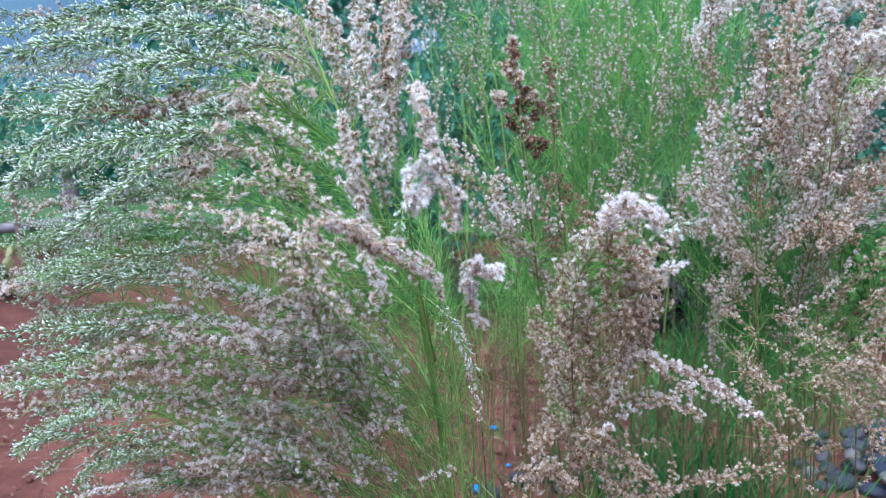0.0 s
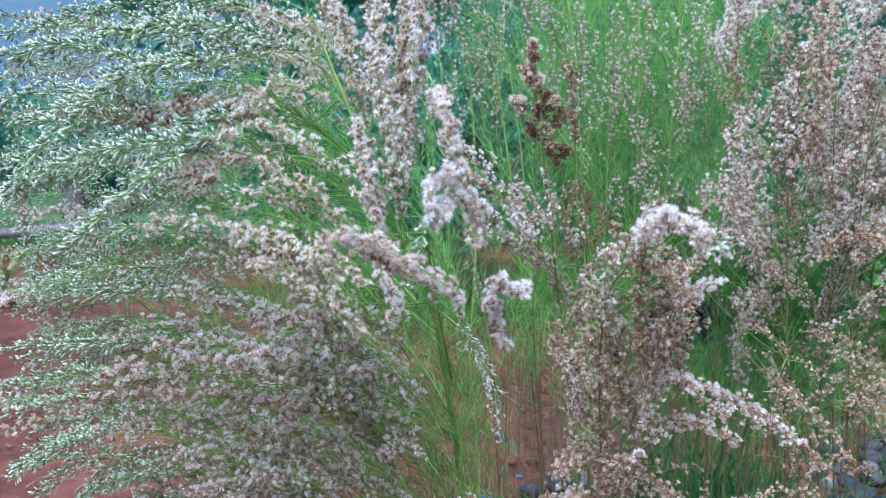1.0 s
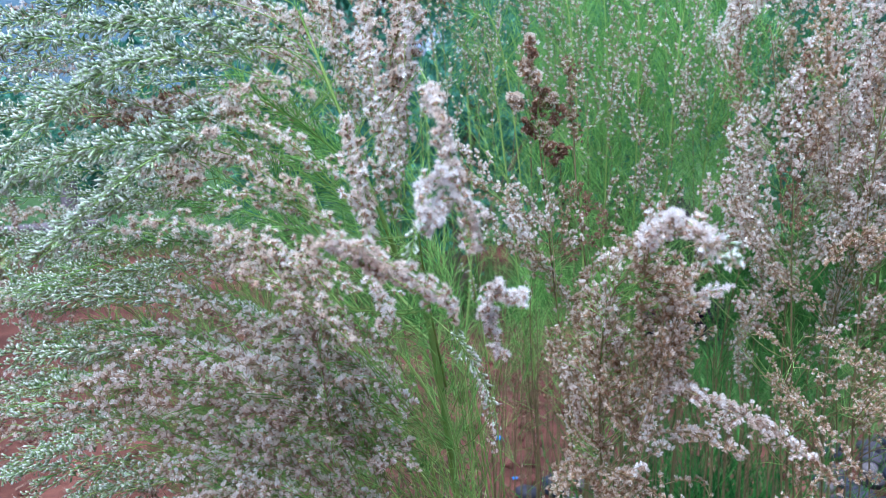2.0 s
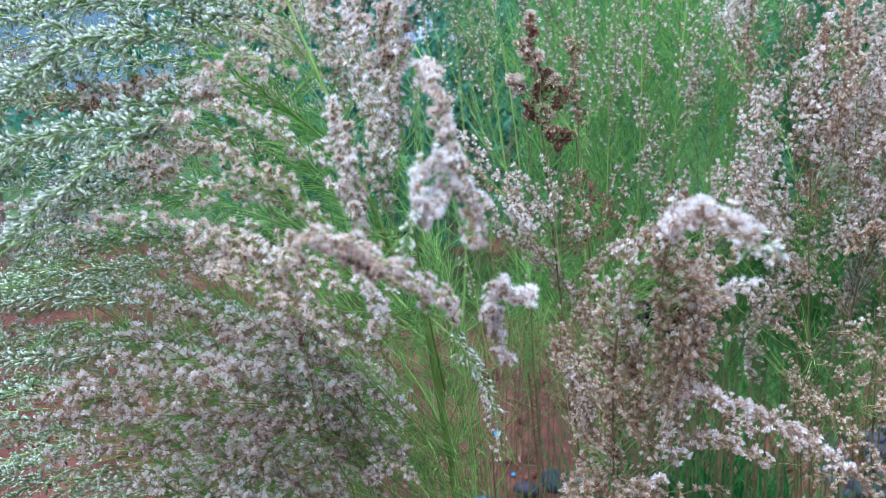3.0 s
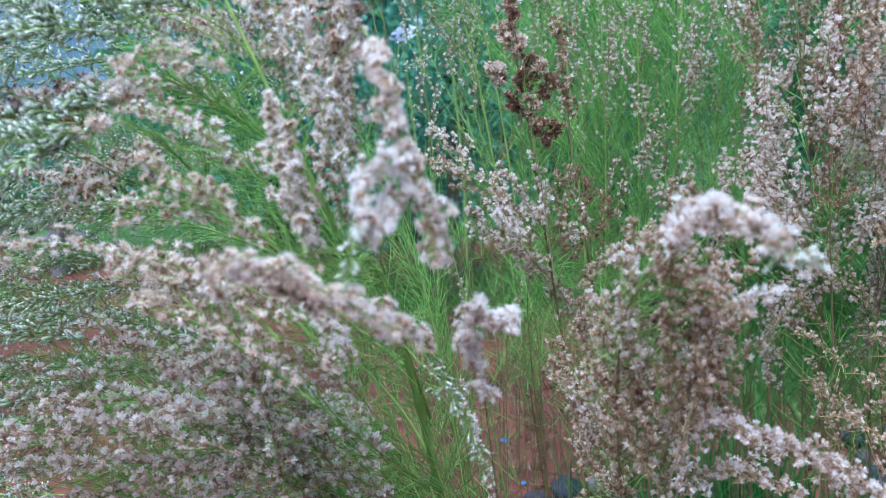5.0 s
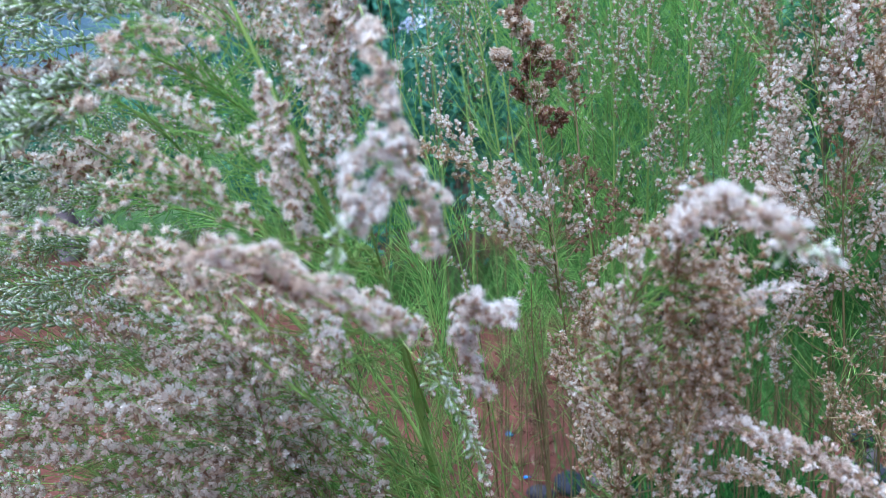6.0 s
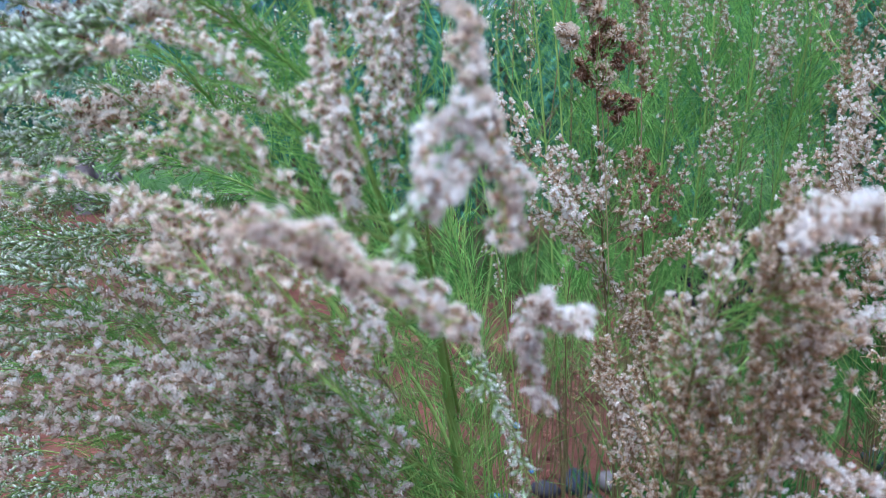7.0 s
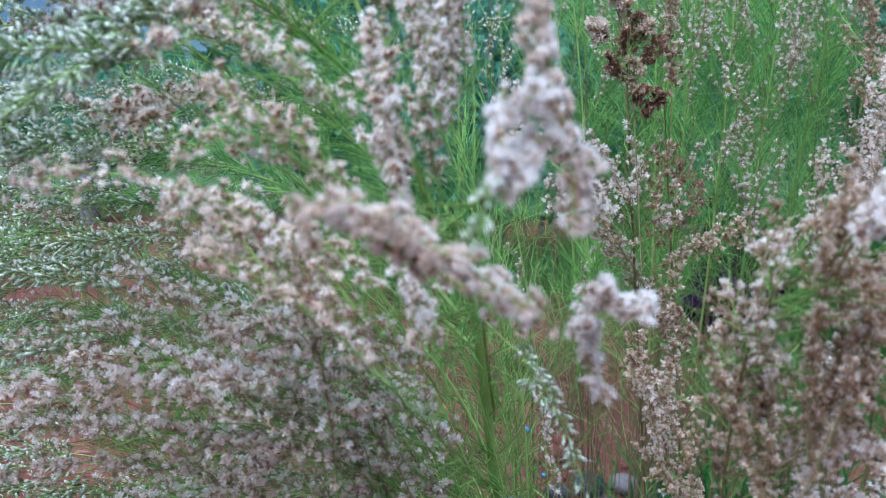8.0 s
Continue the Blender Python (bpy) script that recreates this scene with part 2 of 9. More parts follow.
def spray(plant, a, b, c, wide=0.012, kind="tan", green=0.0, dense=1.0, leafy=0.0, start=0.1, size=1.0, foot=1.0, label="", shaggy=False):
    """One flowering branch of a plant, from a past b to its tip c: a thin stalk and short side twigs, set with small heads.
    green: the share of its length, from the tip, that is still in bud. shaggy: its buds have opened. leafy: thread leaves along its lower half."""
    _count[0] += 1
    rng = np.random.default_rng(_count[0])
    pts, ways = bend(a, b, c, 24)
    length = np.linalg.norm(np.diff(pts, axis=0), axis=1).sum()
    wood = Pile()
    tube(wood, pts[::2], ways[::2], 0.00042, 0.00026, 4)
    blades = Pile()
    joint = nearest_joint(plant, pts[0])
    if joint is not None and foot > 0:
        gap = np.linalg.norm(joint - pts[0])
        f2, g2 = bend(joint, 0.5 * (joint + pts[0]) - 0.06 * gap * ways[0], pts[0], 9)
        tube(wood, f2, g2, 0.0004, 0.00035, 3, 1)
        n = int(gap * 300 * foot)
        pick = rng.integers(0, 9, n)
        threads(blades, f2[pick] + g2[pick] * rng.uniform(-0.5, 0.5, (n, 1)) * gap / 9, g2[pick] * 0.8 + unit(rng.normal(size=(n, 3))) * 0.7,
                rng.uniform(0.012, 0.034, n), 0.00045, rng)
    grid = np.linspace(0, 1, 24)
    place = lambda t: np.array([np.interp(t, grid, pts[:, i]) for i in range(3)])
    aim = lambda t: unit(np.array([np.interp(t, grid, ways[:, i]) for i in range(3)]))
    puff_gap, puff_lift = (0.00175 if kind in ("tan", "white") else 0.0020) / dense, 0.0026
    bud_gap, bud_lift = 0.0018 / dense, 0.0014
    got = {0: ([], []), 1: ([], [])}

    def set_heads(p0, p1, p2, first, t0, t1):
        in_bud = (t0 + t1) / 2 > 1 - green
        gap, lift, forward = (bud_gap, bud_lift, 1.15) if in_bud else (puff_gap, puff_lift, 0.45)
        _, _, p, w, s = wand(rng, p0, p1, p2, gap, first, lift * min(1.0, 0.5 + wide / 0.016), forward)
        got[int(in_bud)][0].append(p)
        got[int(in_bud)][1].append(w)

    # along the stalk itself, in stretches
    edges = np.linspace(start, 1, 6)
    for t0, t1 in zip(edges[:-1], edges[1:]):
        set_heads(place(t0), place((t0 + t1) / 2), place(t1), 0.0, t0, t1)
    # side twigs
    gap = 0.0052 / dense
    t = start
    while t < 0.97 and wide > 0.004:
        d = aim(t)
        out = unit(np.cross(d, rng.normal(size=3)) + (0, 0, 0.12))
        grow = math.sin(min(1.0, (t - start) / (1 - start) * 0.75 + 0.25) * math.pi) ** 0.6
        far = wide * 1.5 * (0.3 + 0.7 * grow) * rng.choice((0.5, 0.8, 1.0, 1.1, 1.4)) * rng.uniform(0.8, 1.1)
        root = place(t)
        mid = root + unit(d * 0.75 + out) * far * 0.55
        tip = mid + unit(d * 1.1 + out * 0.7 + (0, 0, -0.15)) * far * 0.5
        p2, w2 = bend(root, mid, tip, 4)
        tube(wood, p2, w2, 0.0003, 0.0002, 3)
        set_heads(root, mid, tip, 0.12, t, min(1.0, t + 0.08))
        t += gap / length * rng.uniform(0.5, 1.5)
    twig, cup, burst, shapes = KINDS[kind]
    shift = rng.uniform(0.05, 0.4) if kind in ("tan", "white") else rng.uniform(-0.1, 0.28)
    stalk = part("branch", wood.mesh("branch"), [M["twig" if kind in ("brown", "dun", "rust", "far") else "stalk"], M["twig" if kind == "rust" else "stalk"]], plant, label)
    for young, (p, w) in got.items():
        if not p:
            continue
        p, w = np.concatenate(p), np.concatenate(w)
        clump = 0.5 + 0.5 * np.sin(p @ np.array((310.0, 170.0, 240.0)) + rng.uniform(0, 6))
        bare = 0.5 + 0.5 * np.sin(p @ np.array((190.0, -260.0, 150.0)) + rng.uniform(0, 6))  # stretches that have shed their heads
        keep = rng.random(len(p)) > (0.1 if young else 0.15 if kind in ("white", "tan") else 0.5) * np.clip(1.4 - 2.2 * bare, 0, 1)
        p, w, clump = p[keep], w[keep], clump[keep]
        tone = np.clip(0.6 * rng.random(len(p)) + 0.3 * clump + shift, 0, 1)
        pool = (OPEN_BUDS if shaggy else BUDS) if young else shapes
        which = rng.integers(0, len(pool), len(p))
        pile = Pile()
        for k, shape in enumerate(pool):
            sel = which == k
            pile.stamp(shape, turns_to(w[sel], rng), p[sel], size * (0.84 if young else 1.0) * rng.uniform(0.8, 1.35, sel.sum()), tone[sel])
        if young:
            ob = part("flower_buds", pile.mesh("flower_buds"), [M["bud"], M["bud_tip"]], stalk)
        else:
            ob = part("flower_heads", pile.mesh("flower_heads"), [M[cup], M[burst]], stalk)
        tagged(ob, kind="stuff")
    if leafy:
        n = int(length * 900 * leafy)
        t = rng.uniform(0, 0.6, n)
        root = np.stack([np.interp(t, grid, pts[:, i]) for i in range(3)], -1)
        al = np.stack([np.interp(t, grid, ways[:, i]) for i in range(3)], -1)
        threads(blades, root, al * 1.2 + unit(rng.normal(size=al.shape)) * 0.7, rng.uniform(0.012, 0.035, n), 0.0005, rng)
    # low branches get the leaf colour darkened for shade
    if blades.v:
        tagged(part("leaves", blades.mesh("leaves"), M["leaf_shaded" if pts[:, 2].mean() < 0.6 else "leaf"], stalk), kind="stuff")
    return stalk


def stem(plant, a, b, c, r0=0.004, r1=0.002, leaves=140, reach=0.05, lo=0.25, spread=1.0, dry=False, leaf="leaf", fresh=False):
    """A main stem of a plant, from the soil up, set about with thread leaves. fresh: green down to the soil."""
    _count[0] += 1
    rng = np.random.default_rng(_count[0])
    pts, ways = bend(a, b, c, 30)
    if leaves:
        JOINTS.setdefault(plant.name, []).append(pts[4:])
    wood, blades = Pile(), Pile()
    slim = 0.45 if dry else 0.65
    low = 0 if fresh else int((pts[:, 2] < 0.56).sum())  # the foot of a thin stem has dried
    mid_r = (r0 + (r1 - r0) * low / 29) * slim
    if low > 1:
        tube(wood, pts[: low + 1], ways[: low + 1], r0 * slim, mid_r, 6, 1)
    if low < 29:
        tube(wood, pts[max(low - 1, 0) :] if low > 1 else pts, ways[max(low - 1, 0) :] if low > 1 else ways, mid_r if low > 1 else r0 * slim, r1 * slim, 6)
    t = rng.uniform(lo, 1, leaves)
    t = t[np.interp(t, np.linspace(0, 1, 30), pts[:, 2]) > 0.40 + 0.25 * rng.random(leaves)]  # the lowest leaves have been shed
    root = np.stack([np.interp(t, np.linspace(0, 1, 30), pts[:, i]) for i in range(3)], -1)
    al = np.stack([np.interp(t, np.linspace(0, 1, 30), ways[:, i]) for i in range(3)], -1)
    out = unit(np.cross(al, rng.normal(size=al.shape)))
    # each leaf is cut into several threads
    fan = 3
    root3, al3, out3 = np.repeat(root, fan, 0), np.repeat(al, fan, 0), np.repeat(out, fan, 0)
    way = unit(al3 * rng.uniform(0.6, 2.3, (len(al3), 1)) + out3 * spread + rng.normal(size=al3.shape) * 0.32)
    lift = rng.uniform(0, 0.4, (len(al3), 1)) * reach
    threads(blades, root3 + unit(al3 * 0.7 + out3 * spread) * lift, way, reach * rng.uniform(0.4, 1.1, len(al3)), 0.0005, rng)
    st = part("stem", wood.mesh("stem"), [M["straw" if dry else "stalk"], M["straw"]], plant)
    if len(t):
        tagged(part("leaves", blades.mesh("leaves"), M[leaf], st), kind="stuff")
    return st

# ---- ground ----
M["soil"] = material("red_soil", (0.060, 0.023, 0.015), (0.16, 0.066, 0.046), 0.95, 9, 8, bump=1.0, bump_scale=38, spec=0.15)
_n, _l = M["soil"].node_tree.nodes, M["soil"].node_tree.links
_wide = _n.new("ShaderNodeTexNoise")  # damp and dusty patches a stride across
_wide.inputs["Scale"].default_value, _wide.inputs["Detail"].default_value = 1.7, 6
_l.new(_n["Texture Coordinate"].outputs["Object"], _wide.inputs["Vector"])
_patch = _n.new("ShaderNodeValToRGB")
_patch.color_ramp.elements[0].color, _patch.color_ramp.elements[1].color = (0.62, 0.60, 0.60, 1), (1.35, 1.32, 1.25, 1)
_patch.color_ramp.elements[0].position, _patch.color_ramp.elements[1].position = 0.36, 0.66
_l.new(_wide.outputs["Fac"], _patch.inputs["Fac"])
_mix = _n.new("ShaderNodeMix")
_mix.data_type, _mix.blend_type = "RGBA", "MULTIPLY"
_mix.inputs[0].default_value = 1.0
_l.new(_n["Color Ramp"].outputs["Color"], _mix.inputs[6])
_l.new(_patch.outputs["Color"], _mix.inputs[7])
_l.new(_mix.outputs[2], _n["Principled BSDF"].inputs["Base Color"])
M["stone"] = material("river_stone", (0.022, 0.028, 0.045), (0.085, 0.068, 0.07), 0.7, 30, 5, bump=0.15, bump_scale=120, by="piece", colour_c=(0.19, 0.165, 0.16))
M["clod"] = material("red_clay_clod", (0.085, 0.03, 0.02), (0.20, 0.08, 0.056), 0.95, 40, 6, bump=0.6, bump_scale=150, by="piece", spec=0.15)
M["litter"] = material("dry_litter", (0.13, 0.075, 0.045), (0.34, 0.24, 0.16), 0.9, 60, by="tone")
M["wood"] = material("weathered_wood", (0.10, 0.08, 0.085), (0.22, 0.19, 0.20), 0.85, 14, 8, bump=0.4, bump_scale=90)
M["bark"] = material("grey_brown_bark", (0.09, 0.06, 0.04), (0.22, 0.16, 0.12), 0.9, 30, 8, bump=0.6, bump_scale=80)
M["hedge"] = material("shrub_leaf", (0.05, 0.165, 0.105), (0.13, 0.33, 0.215), 0.6, 20, through_light=0.25, by="tone")
M["grass"] = material("grass_blade", (0.06, 0.16, 0.03), (0.17, 0.30, 0.07), 0.6, 20, through_light=0.3, by="tone")
M["yellow_leaf"] = material("yellowing_leaf", (0.22, 0.24, 0.07), (0.42, 0.40, 0.18), 0.6, 20, through_light=0.3, by="tone")
M["purple_leaf"] = material("purple_leaf", (0.012, 0.005, 0.016), (0.05, 0.02, 0.055), 0.7, 20, through_light=0.1, by="tone", spec=0.05)
M["blue"] = material("blue_glass_chip", (0.02, 0.17, 0.62), (0.08, 0.36, 0.90), 0.2, 40, spec=0.6)


def height(x, y):
    """The lie of the soil: nearly level, with low lumps."""
    h = 0.012 * noise.noise((x * 1.7, y * 1.7, 0.3)) + 0.006 * noise.noise((x * 7, y * 7, 1.3)) + 0.003 * noise.noise((x * 23, y * 23, 2.3))
    return h


def ground_sheet():
    n = 180
    u = np.linspace(-1, 1, n)
    ax = np.sinh(u * 7.6) / math.sinh(7.6) * 600
    xs, ys = np.meshgrid(ax, ax + 1.6, indexing="ij")
    v = [(x, y, height(x, y) if abs(x) < 8 and abs(y) < 10 else 0.0) for x, y in zip(xs.ravel(), ys.ravel())]
    idx = np.arange(n * n).reshape(n, n)
    f = np.stack([idx[:-1, :-1], idx[1:, :-1], idx[1:, 1:], idx[:-1, 1:]], -1).reshape(-1, 4)
    me = bpy.data.meshes.new("ground")
    me.from_pydata(v, [], f.tolist())
    me.polygons.foreach_set("use_smooth", np.ones(len(f), bool))
    me.materials.append(M["soil"])
    return tagged(new("ground", me), "bare red-brown soil with low lumps", "soil", kind="structure")


ground_sheet()


def stone_mesh(seed, rough=0.12, flat=0.7, cuts=2):
    """A water-worn stone about one metre across, to be scaled."""
    bm = bmesh.new()
    bmesh.ops.create_icosphere(bm, subdivisions=cuts, radius=0.5)
    for vert in bm.verts:
        d = noise.noise(vert.co * 1.6 + Vector((seed * 7.1, 0, 0))) * rough * 2 + noise.noise(vert.co * 5 + Vector((0, seed * 3.3, 0))) * rough * 0.4
        vert.co *= 1 + d
        vert.co.z *= flat
    for face in bm.faces:
        face.smooth = True
    me = bpy.data.meshes.new("stone")
    bm.to_mesh(me)
    bm.free()
    return me


STONES = [stone_mesh(i, 0.13, 0.62 + 0.06 * (i % 3)) for i in range(6)]
for me in STONES:
    me.materials.append(M["stone"])
CLODS = [stone_mesh(20 + i, 0.45, 0.75) for i in range(5)]
for me in CLODS:
    me.materials.append(M["clod"])


def loose(name, meshes, rng, x, y, size, label, category, group, lift=0.0):
    ob = new(name, meshes[int(rng.integers(len(meshes)))])
    ob.scale = (size * rng.uniform(0.85, 1.2), size * rng.uniform(0.75, 1.05), size * rng.uniform(0.7, 1.0))
    ob.rotation_euler = (rng.uniform(-0.25, 0.25), rng.uniform(-0.25, 0.25), rng.uniform(0, 6.28))
    ob.location = (x, y, height(x, y) + size * (0.2 if name == "river_stone" else 0.06) + lift)
    return tagged(ob, label, category, group)


_s = np.random.default_rng(11)


def heap(cx, cy, wide, deep, count, low, high, layers=1):
    """River stones laid side by side, none inside another."""
    placed = []
    for layer in range(layers):
        tries = 0
        while tries < 4000 and len(placed) < count * (layer + 1):
            tries += 1
            size = _s.uniform(low, high)
            a, r = _s.uniform(0, 6.28), math.sqrt(_s.random())
            x, y = cx + wide * r * math.cos(a) * (1 - 0.3 * layer), cy + deep * r * math.sin(a) * (1 - 0.3 * layer)
            if all(l != layer or (x - px) ** 2 + (y - py) ** 2 > (0.42 * (size + ps)) ** 2 for px, py, ps, l in placed):
                placed.append((x, y, size, layer))
                loose("river_stone", STONES, _s, x, y, size, "smooth rounded grey and tan river stone on red soil", "stone", "river stones", layer * 0.035)


heap(1.14, 1.86, 0.36, 0.28, 60, 0.045, 0.078, 2)
heap(0.22, 1.76, 0.34, 0.08, 9, 0.045, 0.08)
for _ in range(26):
    x, y = _s.normal(0.16, 0.10), _s.uniform(1.75, 2.7)
    loose("clay_clod", CLODS, _s, x, y, _s.uniform(0.02, 0.06), "crumbling lump of red clay on the soil", "clod", "clay clods")
for _ in range(70):
    x, y = _s.uniform(-1.6, 1.2), _s.uniform(1.3, 4.0)
    loose("clay_clod", CLODS, _s, x, y, _s.uniform(0.012, 0.04), "small lump of red clay on the soil", "clod", "clay clods")
for _ in range(110):
    x, y = _s.uniform(-1.5, -0.35), _s.uniform(0.7, 2.3)
    loose("clay_clod", CLODS, _s, x, y, _s.uniform(0.008, 0.034), "small lump of red clay on the soil", "clod", "clay clods")
for x, y, size in ((0.022, 1.760, 0.04), (0.10, 1.88, 0.018), (0.07, 2.11, 0.026)):
    chip = loose("glass_chip", [stone_mesh(40, 0.2, 0.5, 1)], _s, x, y, size, "bright blue glass chip lying on red soil", "chip", "blue chips", 0.006)
    chip.data.materials.append(M["blue"])


def litter():
    """Dry stalk ends and fallen bits on the soil."""
    rng = np.random.default_rng(3)
    pile = Pile()
    n = 3600
    x, y = rng.uniform(-1.4, 1.4, n), rng.uniform(0.9, 3.4, n)
    roots = np.stack([x, y, [height(a, b) + 0.004 for a, b in zip(x, y)]], -1)
    threads(pile, roots, np.stack([rng.normal(size=n), rng.normal(size=n), rng.uniform(0, 0.25, n)], -1), rng.uniform(0.01, 0.06, n), 0.003, rng, 0.1)
    ob = new("plant_litter", pile.mesh("plant_litter"))
    ob.data.materials.append(M["litter"])
    tagged(ob, "dry brown stalk ends scattered over the soil", "litter", kind="stuff")


litter()


# ---- an unseen plain wall, added behind the viewer to block low sky light ----
M["render"] = material("grey_plaster", (0.16, 0.16, 0.15), (0.24, 0.24, 0.22), 0.9, 4, 8, bump=0.2, bump_scale=30)
_bm = bmesh.new()
bmesh.ops.create_cube(_bm, size=1.0, matrix=Matrix.Translation((0, -5.0, 1.1)) @ Matrix.Diagonal((24, 0.2, 2.3, 1)))
_me = bpy.data.meshes.new("wall_south")
_bm.to_mesh(_me)
_bm.free()
_me.materials.append(M["render"])
tagged(new("wall_south", _me), "plain grey wall, unseen, added to block low sky light", "wall", kind="structure")


# ---- what stands behind ----
def leaf_shape():
    v = np.array([(0, 0, 0), (0.28, 0.0, 0.45), (-0.28, 0.0, 0.45), (0, 0.06, 1.0), (0, 0.08, 0.5)])
    return v, np.array([(0, 1, 4), (0, 4, 2), (1, 3, 4), (4, 3, 2)]), np.zeros(4, int)


LEAF = leaf_shape()


def shrub(label, at, wide, high, leaves, size, mat, seed, low=0.1, category="shrub", group="", narrow=1.0):
    """A leafy shrub: several stems from one base, limbs, and leaves set in uneven clumps."""
    rng = np.random.default_rng(seed)
    root = thing("shrub", label, category, group, at=at)
    at = np.array(at, float)
    crown = Pile()
    clumps = []
    for i in range(max(5, int(14 * wide))):
        a = rng.uniform(0, 6.28)
        top = at + (math.cos(a) * wide * rng.uniform(0.1, 0.9), math.sin(a) * wide * rng.uniform(0.1, 0.9), high * rng.uniform(0.35, 0.98))
        mid = at * 0.5 + top * 0.5 + rng.normal(size=3) * 0.06 * wide + (0, 0, 0.1 * high)
        pts, ways = bend(at + (0.02 * math.cos(a), 0.02 * math.sin(a), -0.01), mid, top, 9)
        limb = Pile()
        tube(limb, pts, ways, 0.016 * high ** 0.5, 0.003, 5)
        for t in (3, 4, 5, 6, 7, 8):
            clumps.append(pts[t] + rng.normal(size=3) * 0.12 * wide)
        for t in (4, 6):
            tip = pts[t] + rng.normal(size=3) * (0.3 * wide, 0.3 * wide, 0.2 * high)
            tip[2] = max(tip[2], at[2] + low)
            p2, w2 = bend(pts[t], (pts[t] + tip) / 2 + (0, 0, 0.03), tip, 5)
            tube(limb, p2, w2, 0.005, 0.002, 4)
            clumps += [p2[2], p2[3], p2[4]]
        part("limb", limb.mesh("limb"), M["bark"], root)
    clumps = np.array(clumps)
    pick = rng.integers(0, len(clumps), leaves)
    p = clumps[pick] + rng.normal(size=(leaves, 3)) * 0.11 * max(wide, 0.3)
    p[:, 2] = np.maximum(p[:, 2], at[2] + low)
    way = unit(p - (at + (0, 0, high * 0.4)) + rng.normal(size=p.shape) * 0.5 * max(wide, 0.3))
    crown.stamp((LEAF[0] * (narrow, 1, 1), LEAF[1], LEAF[2]), turns_to(way, rng), p, size * rng.uniform(0.6, 1.3, leaves), rng.random(leaves))
    part("crown", crown.mesh("crown"), M[mat], root)
    return root


for i, (x, y, w, h) in enumerate(((-2.9, 6.6, 0.7, 0.75), (-1.0, 4.6, 0.6, 1.1), (-0.1, 3.4, 0.55, 1.25), (0.55, 3.9, 0.7, 1.6), (1.5, 3.7, 0.8, 1.5),
                                  (2.5, 4.2, 0.9, 1.7), (0.9, 5.2, 1.0, 2.0), (-0.6, 6.0, 1.1, 1.7), (3.6, 5.0, 1.0, 1.9), (-4.6, 7.5, 0.9, 0.9))):
    shrub("dense dark green shrub with small leaves", (x, y, 0.0), w, h, 9000 if y < 4.2 else 4200, 0.036 if y < 4.2 else 0.06, "hedge", 60 + i, group="shrubs behind")


def far_trees():
    """A line of woods far behind, too dense to count."""
    rng = np.random.default_rng(77)
    pile, limbs = Pile(), Pile()
    for i in range(46):
        x, y = rng.uniform(-5, 26), rng.uniform(13, 22)
        h = rng.uniform(3.5, 8)
        pts, ways = bend((x, y, -0.05), (x + 0.1, y, h * 0.4), (x, y, h * 0.8), 5)
        tube(limbs, pts, ways, 0.12, 0.04, 6, 1)
        n = 300
        c = rng.normal(size=(12, 3)) * (1.1, 1.1, h * 0.22) + (x, y, h * 0.58)
        p = c[rng.integers(0, 12, n)] + rng.normal(size=(n, 3)) * 0.5
        p[:, 2] = np.maximum(p[:, 2], 0.2)
        pile.stamp(LEAF, turns_to(rng.normal(size=(n, 3)) + (0, 0, 0.4), rng), p, rng.uniform(0.45, 1.0, n), rng.random(n))
    pile.v += limbs.v
    pile.f += [f + pile.n for f in limbs.f]
    pile.m += limbs.m
    pile.t += limbs.t
    ob = new("woods", pile.mesh("woods"))
    ob.data.materials.append(M["hedge"])
    ob.data.materials.append(M["bark"])
    tagged(ob, "dark line of woods far behind the garden", "woods", kind="stuff")


far_trees()
# blue-grey base colour stands in for haze over the distance
M["hill"] = material("haze_tinted_hillside", (0.055, 0.095, 0.125), (0.085, 0.135, 0.165), 0.9, 0.05, 5)


def hills():
    """Low wooded hills on the skyline, with the haze of distance put into their blue colour."""
    n = 90
    v, f = [], []
    for i in range(n):
        a = radians(20 + 140 * i / (n - 1))
        top = 34 + 16 * noise.noise((i * 0.11, 3.1, 0)) + 4 * noise.noise((i * 0.6, 1.1, 0))
        for r, z in ((150, -1), (190, top * 0.6), (240, top)):
            v.append((r * math.cos(a), r * math.sin(a), z))
    for i in range(n - 1):
        for k in range(2):
            f.append((3 * i + k, 3 * i + 3 + k, 3 * i + 4 + k, 3 * i + 1 + k))
    me = bpy.data.meshes.new("backdrop")
    me.from_pydata(v, [], f)
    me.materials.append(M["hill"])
    tagged(new("backdrop", me), "low hills on the skyline, distance haze painted in blue-green", "hills", kind="structure")


hills()


def beam(name, a, b, r, mat, parent=None, label="", category="", group=""):
    """A rough round pole or rail from a to b."""
    pile = Pile()
    a, b = np.array(a, float), np.array(b, float)
    rng = np.random.default_rng(int(abs(a[0]) * 1000))
    pts, ways = bend(a, (a + b) / 2 + rng.normal(size=3) * 0.01, b, 9)
    tube(pile, pts, ways, r * 1.05, r * 0.95, 9)
    me = pile.mesh(name)
    if parent:
        return part(name, me, mat, parent, label)
    ob = new(name, me)
    me.materials.append(mat)
    return tagged(ob, label, category, group)


